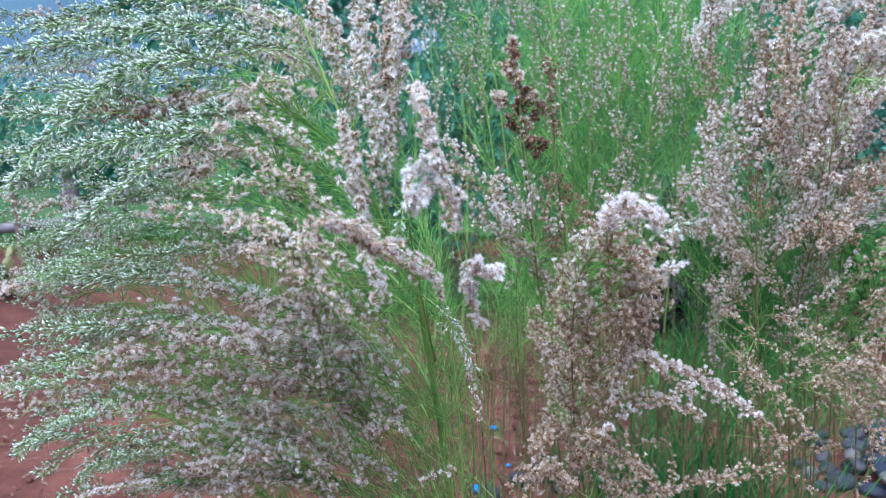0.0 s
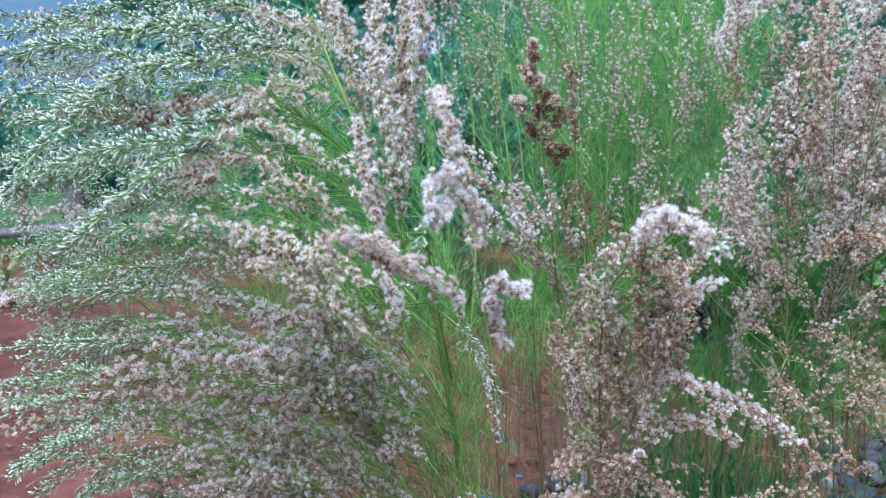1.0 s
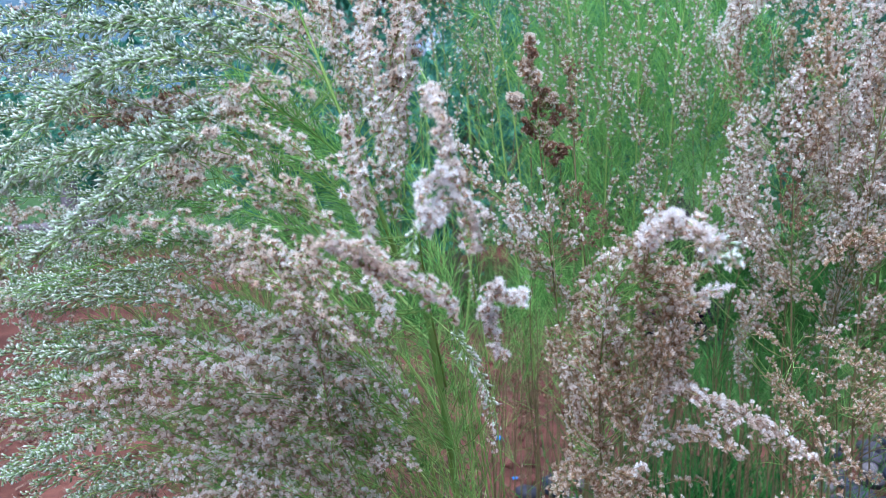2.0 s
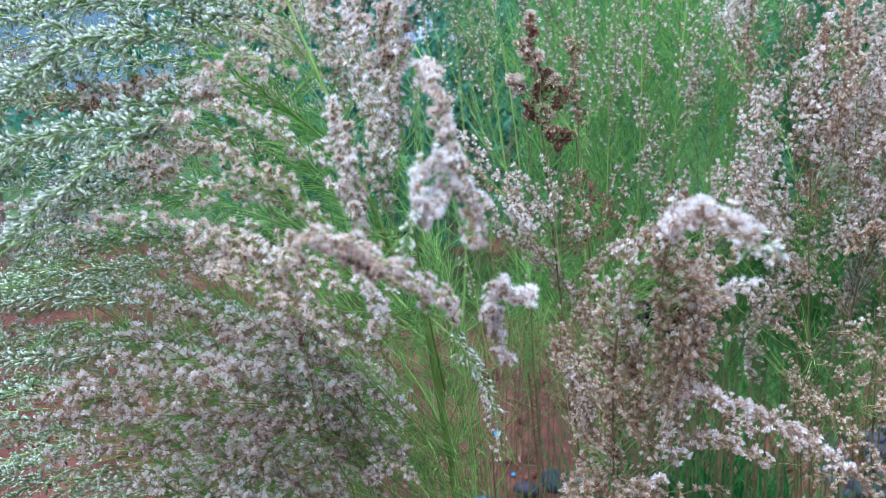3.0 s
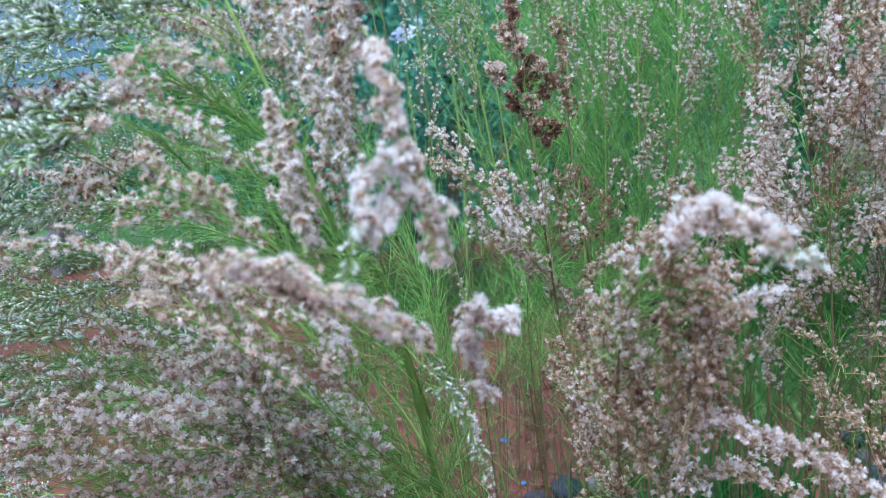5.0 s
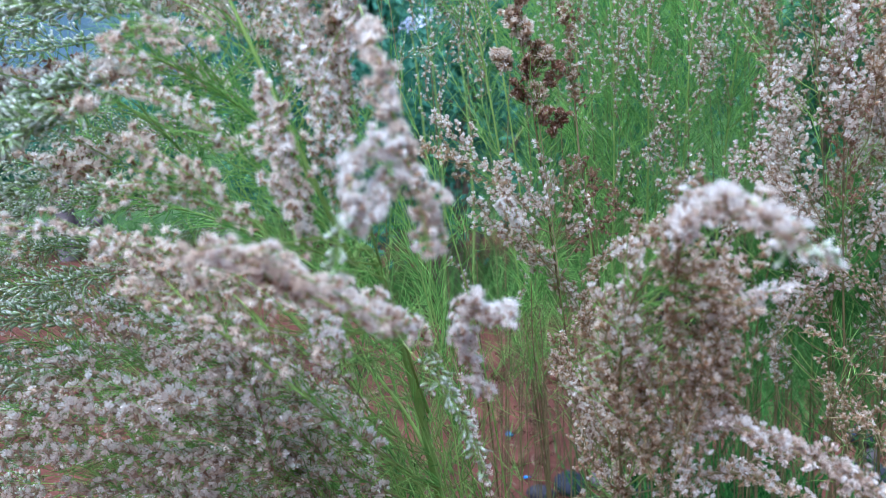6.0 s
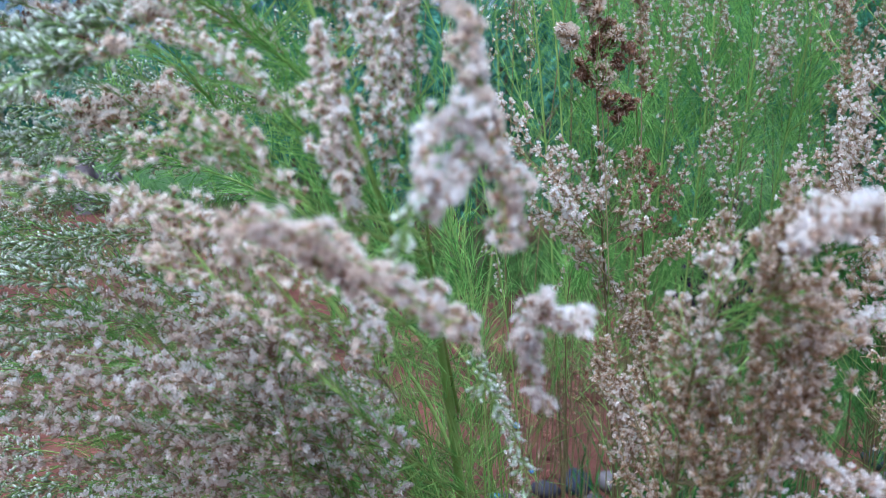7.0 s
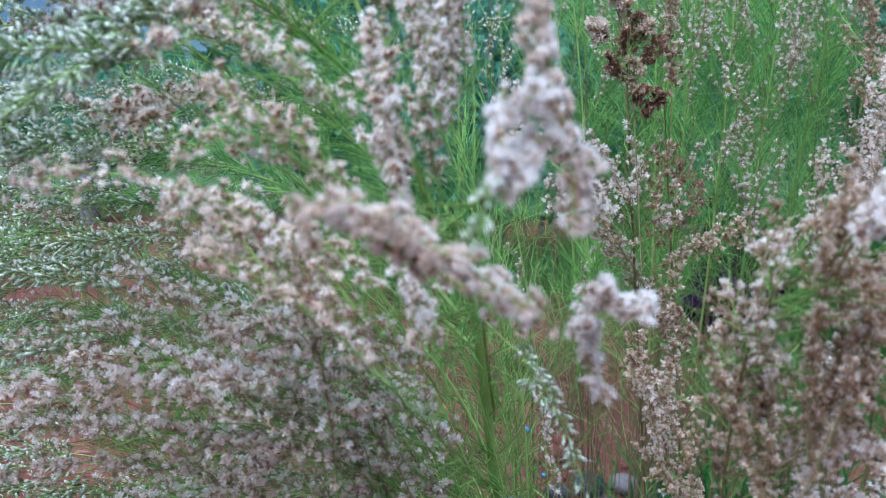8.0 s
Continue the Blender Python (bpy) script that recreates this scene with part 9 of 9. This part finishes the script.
spray(leaning, (-0.065, 0.606, 0.685), (-0.079, 0.609, 0.700), (-0.098, 0.610, 0.710), 0.0035, "tan", dense=0.6, start=0.3, foot=0.2)
spray(leaning, (-0.088, 0.655, 0.610), (-0.103, 0.658, 0.627), (-0.130, 0.658, 0.634), 0.0038, "tan", dense=0.6, start=0.3, foot=0.2)
spray(leaning, (-0.046, 0.641, 0.658), (-0.061, 0.644, 0.675), (-0.086, 0.646, 0.689), 0.0037, "tan", dense=0.6, start=0.3, foot=0.2)
spray(leaning, (-0.036, 0.586, 0.646), (-0.050, 0.589, 0.661), (-0.073, 0.590, 0.671), 0.0034, "tan", dense=0.6, start=0.3, foot=0.2)
spray(leaning, (-0.067, 0.654, 0.649), (-0.082, 0.657, 0.666), (-0.096, 0.659, 0.680), 0.0038, "tan", dense=0.6, start=0.3, foot=0.2)
spray(leaning, (-0.059, 0.677, 0.667), (-0.074, 0.681, 0.685), (-0.095, 0.682, 0.698), 0.0039, "tan", dense=0.6, start=0.3, foot=0.2)
spray(leaning, (-0.089, 0.630, 0.698), (-0.104, 0.633, 0.715), (-0.123, 0.636, 0.733), 0.0036, "tan", dense=0.6, start=0.3, foot=0.2)
spray(leaning, (-0.052, 0.617, 0.703), (-0.066, 0.620, 0.719), (-0.090, 0.621, 0.725), 0.0035, "tan", dense=0.6, start=0.3, foot=0.2)
spray(leaning, (-0.039, 0.674, 0.604), (-0.054, 0.677, 0.621), (-0.071, 0.681, 0.640), 0.0039, "tan", dense=0.6, start=0.3, foot=0.2)
spray(leaning, (-0.066, 0.615, 0.673), (-0.081, 0.618, 0.689), (-0.098, 0.620, 0.704), 0.0036, "tan", dense=0.6, start=0.3, foot=0.2)
spray(leaning, (-0.064, 0.520, 0.827), (-0.071, 0.510, 0.862), (-0.076, 0.510, 0.900), 0.0062, "tan", start=0.05, dense=1.2, foot=0.2)
spray(leaning, (-0.064, 0.540, 0.825), (-0.068, 0.530, 0.853), (-0.072, 0.520, 0.888), 0.0052, "tan", start=0.05, dense=1.1, foot=0.2)
spray(leaning, (-0.053, 0.560, 0.826), (-0.060, 0.550, 0.869), (-0.063, 0.550, 0.917), 0.0060, "tan", start=0.1, dense=1.0, foot=0.2)
spray(leaning, (-0.049, 0.570, 0.860), (-0.050, 0.560, 0.906), (-0.045, 0.560, 0.960), 0.0070, "tan", start=0.1, dense=1.0, foot=0.2)
spray(leaning, (-0.062, 0.550, 0.888), (-0.069, 0.550, 0.928), (-0.067, 0.550, 0.977), 0.0080, "tan", start=0.1, dense=1.0, foot=0.2)
spray(leaning, (-0.074, 0.580, 0.878), (-0.087, 0.570, 0.925), (-0.094, 0.570, 0.976), 0.0094, "tan", start=0.15, dense=0.9, foot=0.2)
spray(leaning, (-0.048, 0.580, 0.905), (-0.043, 0.570, 0.939), (-0.039, 0.570, 0.972), 0.0060, "tan", start=0.1, dense=1.0, foot=0.2)
spray(leaning, (-0.104, 0.580, 0.921), (-0.118, 0.580, 0.948), (-0.137, 0.580, 0.970), 0.0083, "tan", start=0.1, dense=0.9, foot=0.2, green=0.3)
spray(leaning, (-0.095, 0.600, 0.937), (-0.106, 0.600, 0.960), (-0.121, 0.600, 0.983), 0.0075, "tan", start=0.1, dense=0.9, foot=0.2, green=0.3)
spray(leaning, (-0.009, 0.640, 0.735), (-0.001, 0.630, 0.701), (0.009, 0.630, 0.650), 0.0035, "dun", start=0.2, dense=0.8, foot=0.1)
spray(leaning, (-0.006, 0.660, 0.710), (0.004, 0.660, 0.670), (0.009, 0.660, 0.650), 0.0030, "dun", start=0.2, dense=0.7, foot=0.1)
spray(leaning, (-0.090, 0.620, 0.913), (-0.100, 0.620, 0.946), (-0.109, 0.620, 0.981), 0.0075, "tan", start=0.1, dense=1.1, foot=0.2)
spray(leaning, (-0.075, 0.630, 0.909), (-0.077, 0.620, 0.945), (-0.070, 0.620, 0.983), 0.0075, "tan", start=0.1, dense=1.1, foot=0.2)
spray(leaning, (-0.056, 0.600, 0.881), (-0.058, 0.600, 0.921), (-0.054, 0.600, 0.967), 0.0070, "tan", start=0.1, dense=1.1, foot=0.2)
spray(leaning, (-0.123, 0.640, 0.917), (-0.140, 0.640, 0.938), (-0.169, 0.640, 0.947), 0.0070, "tan", start=0.1, dense=1.0, foot=0.2)
spray(leaning, (-0.135, 0.660, 0.935), (-0.156, 0.660, 0.956), (-0.187, 0.660, 0.965), 0.0070, "tan", start=0.1, dense=1.0, foot=0.2, green=0.3)
spray(leaning, (-0.143, 0.660, 0.956), (-0.164, 0.660, 0.973), (-0.190, 0.660, 0.986), 0.0070, "tan", start=0.1, dense=1.0, foot=0.2, green=0.4)
spray(leaning, (-0.109, 0.600, 0.885), (-0.124, 0.600, 0.901), (-0.152, 0.600, 0.910), 0.0060, "tan", start=0.1, dense=1.0, foot=0.2)
spray(leaning, (-0.138, 0.620, 0.876), (-0.159, 0.620, 0.891), (-0.188, 0.620, 0.895), 0.0060, "tan", start=0.1, dense=1.0, foot=0.2, green=0.2)
spray(leaning, (-0.080, 0.415, 0.849), (-0.056, 0.430, 0.838), (-0.034, 0.470, 0.816), 0.0058, "tan", start=0.0, dense=1.35, foot=0.0)
spray(leaning, (-0.057, 0.435, 0.835), (-0.036, 0.460, 0.819), (-0.017, 0.500, 0.796), 0.0058, "tan", start=0.0, dense=1.3, foot=0.0)
# leafy shoots that fill the leaning plant behind its flowering branches
stem(leaning, (0.001, 0.832, 0.000), (-0.051, 0.776, 0.535), (-0.180, 0.740, 0.863), r0=0.0018, r1=0.0005, leaves=110, reach=0.036, lo=0.5, spread=0.9, fresh=True)
stem(leaning, (0.016, 0.839, 0.000), (-0.036, 0.799, 0.520), (-0.164, 0.780, 0.839), r0=0.0018, r1=0.0005, leaves=110, reach=0.036, lo=0.5, spread=0.9, fresh=True)
stem(leaning, (-0.014, 0.868, 0.000), (-0.046, 0.824, 0.546), (-0.145, 0.800, 0.880), r0=0.0018, r1=0.0005, leaves=110, reach=0.036, lo=0.5, spread=0.9, fresh=True)
stem(leaning, (0.063, 0.916, 0.000), (0.010, 0.828, 0.512), (-0.119, 0.760, 0.825), r0=0.0018, r1=0.0005, leaves=110, reach=0.036, lo=0.5, spread=0.9, fresh=True)
stem(leaning, (0.049, 0.847, 0.000), (0.007, 0.833, 0.558), (-0.106, 0.840, 0.900), r0=0.0018, r1=0.0005, leaves=110, reach=0.036, lo=0.5, spread=0.9, fresh=True)
stem(leaning, (0.028, 0.853, 0.000), (0.007, 0.817, 0.539), (-0.074, 0.800, 0.869), r0=0.0018, r1=0.0005, leaves=110, reach=0.036, lo=0.5, spread=0.9, fresh=True)
stem(leaning, (-0.004, 0.833, 0.000), (-0.005, 0.796, 0.520), (-0.057, 0.780, 0.838), r0=0.0018, r1=0.0005, leaves=110, reach=0.036, lo=0.5, spread=0.9, fresh=True)
stem(leaning, (-0.001, 0.931, 0.000), (0.003, 0.826, 0.484), (-0.042, 0.740, 0.781), r0=0.0018, r1=0.0005, leaves=110, reach=0.036, lo=0.5, spread=0.9, fresh=True)
stem(leaning, (0.052, 0.843, 0.000), (-0.036, 0.812, 0.509), (-0.219, 0.800, 0.821), r0=0.0018, r1=0.0005, leaves=110, reach=0.036, lo=0.5, spread=0.9, fresh=True)
stem(leaning, (0.008, 0.895, 0.000), (-0.075, 0.868, 0.534), (-0.250, 0.860, 0.860), r0=0.0018, r1=0.0005, leaves=110, reach=0.036, lo=0.5, spread=0.9, fresh=True)
stem(leaning, (0.046, 0.923, 0.000), (0.018, 0.891, 0.579), (-0.074, 0.880, 0.934), r0=0.0018, r1=0.0005, leaves=110, reach=0.036, lo=0.5, spread=0.9, fresh=True)
stem(leaning, (0.059, 0.830, 0.000), (-0.020, 0.835, 0.558), (-0.190, 0.860, 0.901), r0=0.0018, r1=0.0005, leaves=110, reach=0.036, lo=0.5, spread=0.9, fresh=True)
stem(leaning, (0.026, 0.841, 0.000), (0.002, 0.771, 0.480), (-0.084, 0.720, 0.774), r0=0.0018, r1=0.0005, leaves=110, reach=0.036, lo=0.5, spread=0.9, fresh=True)
# drooping arms low on the panicle, and thin branches hanging over the stones
spray(upright, (0.102, 0.530, 0.740), (0.142, 0.510, 0.735), (0.181, 0.490, 0.713), 0.0046, "dun", start=0.05, dense=1.5, foot=0.0, size=0.95)
spray(upright, (0.130, 0.520, 0.735), (0.163, 0.505, 0.723), (0.198, 0.490, 0.694), 0.0032, "rust", start=0.1, dense=1.2, foot=0.0, size=0.95)
spray(upright, (0.105, 0.560, 0.695), (0.135, 0.550, 0.702), (0.165, 0.550, 0.685), 0.0040, "dun", start=0.1, dense=1.05, foot=0.0, size=0.9)
spray(upright, (0.123, 0.580, 0.652), (0.145, 0.570, 0.657), (0.150, 0.570, 0.630), 0.0036, "rust", start=0.1, dense=1.2, foot=0.0, size=0.9)
spray(upright, (0.154, 0.600, 0.606), (0.180, 0.600, 0.615), (0.210, 0.600, 0.615), 0.0040, "rust", start=0.1, dense=1.1, foot=0.0, size=0.9)
spray(spreading, (0.296, 0.668, 0.688), (0.328, 0.658, 0.687), (0.358, 0.643, 0.677), 0.0041, "rust", start=0.12, dense=1.06, foot=0.1, size=0.9)
spray(spreading, (0.247, 0.763, 0.664), (0.264, 0.753, 0.658), (0.280, 0.738, 0.631), 0.0045, "rust", start=0.12, dense=0.88, foot=0.1, size=0.78)
spray(spreading, (0.327, 0.688, 0.698), (0.342, 0.678, 0.692), (0.357, 0.663, 0.664), 0.0050, "rust", start=0.12, dense=0.94, foot=0.1, size=0.9)
spray(spreading, (0.375, 0.789, 0.650), (0.393, 0.779, 0.644), (0.410, 0.764, 0.620), 0.0045, "rust", start=0.12, dense=0.99, foot=0.1, size=0.9)
spray(spreading, (0.255, 0.693, 0.721), (0.273, 0.683, 0.717), (0.290, 0.668, 0.697), 0.0048, "rust", start=0.12, dense=0.78, foot=0.1, size=0.78)
spray(spreading, (0.330, 0.651, 0.658), (0.351, 0.641, 0.653), (0.370, 0.626, 0.628), 0.0031, "rust", start=0.12, dense=0.87, foot=0.1, size=0.9)
spray(spreading, (0.375, 0.759, 0.681), (0.393, 0.749, 0.673), (0.410, 0.734, 0.639), 0.0050, "rust", start=0.12, dense=0.78, foot=0.1, size=0.9)
spray(spreading, (0.232, 0.748, 0.706), (0.248, 0.738, 0.703), (0.262, 0.723, 0.688), 0.0041, "rust", start=0.12, dense=1.07, foot=0.1, size=0.78)
spray(spreading, (0.329, 0.768, 0.655), (0.347, 0.758, 0.647), (0.364, 0.743, 0.612), 0.0034, "rust", start=0.12, dense=0.94, foot=0.1, size=0.9)
spray(spreading, (0.376, 0.751, 0.688), (0.406, 0.741, 0.684), (0.433, 0.726, 0.667), 0.0036, "rust", start=0.12, dense=1.10, foot=0.1, size=0.9)
spray(spreading, (0.394, 0.781, 0.674), (0.434, 0.771, 0.669), (0.472, 0.756, 0.647), 0.0043, "rust", start=0.12, dense=0.72, foot=0.1, size=0.9)
spray(spreading, (0.321, 0.758, 0.636), (0.356, 0.748, 0.634), (0.389, 0.733, 0.619), 0.0038, "rust", start=0.12, dense=1.05, foot=0.1, size=0.9)
spray(spreading, (0.328, 0.720, 0.666), (0.366, 0.710, 0.659), (0.404, 0.695, 0.627), 0.0030, "rust", start=0.12, dense=1.02, foot=0.1, size=0.9)
spray(spreading, (0.244, 0.683, 0.699), (0.267, 0.673, 0.695), (0.290, 0.658, 0.674), 0.0032, "rust", start=0.12, dense=0.62, foot=0.1, size=0.78)
spray(spreading, (0.212, 0.645, 0.687), (0.242, 0.635, 0.679), (0.272, 0.620, 0.643), 0.0041, "rust", start=0.12, dense=0.98, foot=0.1, size=0.78)
spray(spreading, (0.252, 0.725, 0.662), (0.273, 0.715, 0.651), (0.294, 0.700, 0.604), 0.0039, "rust", start=0.12, dense=0.85, foot=0.1, size=0.78)
spray(spreading, (0.378, 0.774, 0.656), (0.398, 0.764, 0.645), (0.418, 0.749, 0.599), 0.0036, "rust", start=0.12, dense=0.72, foot=0.1, size=0.9)
spray(spreading, (0.414, 0.829, 0.656), (0.458, 0.819, 0.646), (0.501, 0.804, 0.607), 0.0030, "rust", start=0.12, dense=0.72, foot=0.1, size=0.9)
spray(spreading, (0.304, 0.762, 0.657), (0.345, 0.752, 0.652), (0.384, 0.737, 0.626), 0.0033, "rust", start=0.12, dense=0.92, foot=0.1, size=0.9)
spray(spreading, (0.292, 0.751, 0.685), (0.324, 0.741, 0.682), (0.355, 0.726, 0.668), 0.0040, "rust", start=0.12, dense=0.98, foot=0.1, size=0.9)
spray(spreading, (0.386, 0.817, 0.641), (0.407, 0.807, 0.630), (0.429, 0.792, 0.588), 0.0047, "rust", start=0.12, dense=1.05, foot=0.1, size=0.9)
spray(spreading, (0.245, 0.650, 0.733), (0.269, 0.640, 0.730), (0.291, 0.625, 0.715), 0.0044, "rust", start=0.12, dense=0.73, foot=0.1, size=0.78)
spray(spreading, (0.366, 0.770, 0.774), (0.337, 0.750, 0.735), (0.295, 0.740, 0.707), 0.0075, "dun", dense=0.7, size=0.95, foot=0.1)
spray(spreading, (0.382, 0.817, 0.717), (0.345, 0.797, 0.684), (0.309, 0.787, 0.647), 0.0078, "rust", dense=0.7, size=0.95, foot=0.1)
spray(spreading, (0.382, 0.812, 0.689), (0.346, 0.792, 0.655), (0.296, 0.782, 0.620), 0.0083, "rust", dense=0.7, size=0.95, foot=0.1)
spray(spreading, (0.433, 0.844, 0.628), (0.402, 0.824, 0.620), (0.349, 0.814, 0.584), 0.0071, "dun", dense=0.7, size=0.95, foot=0.1)
spray(spreading, (0.467, 0.867, 0.707), (0.425, 0.847, 0.674), (0.375, 0.837, 0.643), 0.0085, "rust", dense=0.7, size=0.95, foot=0.1)
spray(spreading, (0.420, 0.805, 0.785), (0.398, 0.785, 0.751), (0.350, 0.775, 0.719), 0.0082, "rust", dense=0.7, size=0.95, foot=0.1)
spray(spreading, (0.413, 0.796, 0.823), (0.360, 0.776, 0.800), (0.325, 0.766, 0.757), 0.0083, "dun", dense=0.7, size=0.95, foot=0.1)
spray(spreading, (0.491, 0.842, 0.633), (0.437, 0.822, 0.621), (0.390, 0.812, 0.572), 0.0064, "rust", dense=0.7, size=0.95, foot=0.1)
spray(spreading, (0.471, 0.862, 0.665), (0.422, 0.842, 0.647), (0.385, 0.832, 0.601), 0.0070, "rust", dense=0.7, size=0.95, foot=0.1)
spray(spreading, (0.488, 0.865, 0.729), (0.448, 0.845, 0.705), (0.406, 0.835, 0.662), 0.0067, "dun", dense=0.7, size=0.95, foot=0.1)
spray(spreading, (0.453, 0.782, 0.818), (0.405, 0.762, 0.796), (0.365, 0.752, 0.752), 0.0067, "rust", dense=0.7, size=0.95, foot=0.1)
spray(spreading, (0.418, 0.862, 0.738), (0.388, 0.842, 0.700), (0.343, 0.832, 0.657), 0.0094, "rust", dense=0.7, size=0.95, foot=0.1)
# dead brown tops that hang among the dry stalks
spray(behind, (0.052, 1.211, 0.552), (0.054, 1.211, 0.489), (0.056, 1.211, 0.449), 0.0180, "brown", start=0.1, dense=0.45, foot=0.1, size=1.2)
spray(behind, (0.036, 1.178, 0.541), (0.031, 1.178, 0.480), (0.052, 1.178, 0.419), 0.0180, "brown", start=0.1, dense=0.45, foot=0.1, size=1.2)
spray(behind, (0.096, 1.292, 0.533), (0.089, 1.292, 0.466), (0.102, 1.292, 0.376), 0.0180, "brown", start=0.1, dense=0.45, foot=0.1, size=1.2)
spray(behind, (0.075, 1.301, 0.509), (0.066, 1.301, 0.441), (0.085, 1.301, 0.367), 0.0180, "brown", start=0.1, dense=0.45, foot=0.1, size=1.2)
spray(behind, (0.062, 1.360, 0.548), (0.062, 1.360, 0.478), (0.071, 1.360, 0.383), 0.0180, "brown", start=0.1, dense=0.45, foot=0.1, size=1.2)
spray(behind, (0.083, 1.218, 0.522), (0.090, 1.218, 0.459), (0.083, 1.218, 0.369), 0.0180, "brown", start=0.1, dense=0.45, foot=0.1, size=1.2)
spray(behind, (0.087, 1.141, 0.603), (0.082, 1.141, 0.544), (0.102, 1.141, 0.488), 0.0180, "brown", start=0.1, dense=0.45, foot=0.1, size=1.2)
spray(behind, (0.079, 1.252, 0.557), (0.077, 1.252, 0.492), (0.076, 1.252, 0.422), 0.0180, "brown", start=0.1, dense=0.45, foot=0.1, size=1.2)
spray(behind, (0.080, 1.305, 0.496), (0.090, 1.305, 0.428), (0.094, 1.305, 0.328), 0.0180, "brown", start=0.1, dense=0.45, foot=0.1, size=1.2)
# the farther side of the panicle
spray(upright, (0.091, 0.750, 0.704), (0.081, 0.740, 0.733), (0.089, 0.740, 0.762), 0.0075, "rust", start=0.1, dense=1.0, foot=0.06, size=0.95)
spray(upright, (0.085, 0.740, 0.663), (0.066, 0.720, 0.691), (0.061, 0.710, 0.723), 0.0075, "rust", start=0.1, dense=1.0, foot=0.06, size=0.95)
spray(upright, (0.089, 0.720, 0.637), (0.072, 0.700, 0.666), (0.067, 0.700, 0.697), 0.0075, "dun", start=0.1, dense=1.0, foot=0.06, size=0.95)
spray(upright, (0.098, 0.760, 0.667), (0.091, 0.750, 0.698), (0.076, 0.740, 0.728), 0.0075, "rust", start=0.1, dense=1.0, foot=0.06, size=0.95)
spray(upright, (0.097, 0.720, 0.643), (0.083, 0.720, 0.670), (0.080, 0.720, 0.696), 0.0075, "dun", start=0.1, dense=1.0, foot=0.06, size=0.95)
spray(upright, (0.097, 0.700, 0.613), (0.078, 0.690, 0.641), (0.073, 0.690, 0.670), 0.0075, "rust", start=0.1, dense=1.0, foot=0.06, size=0.95)
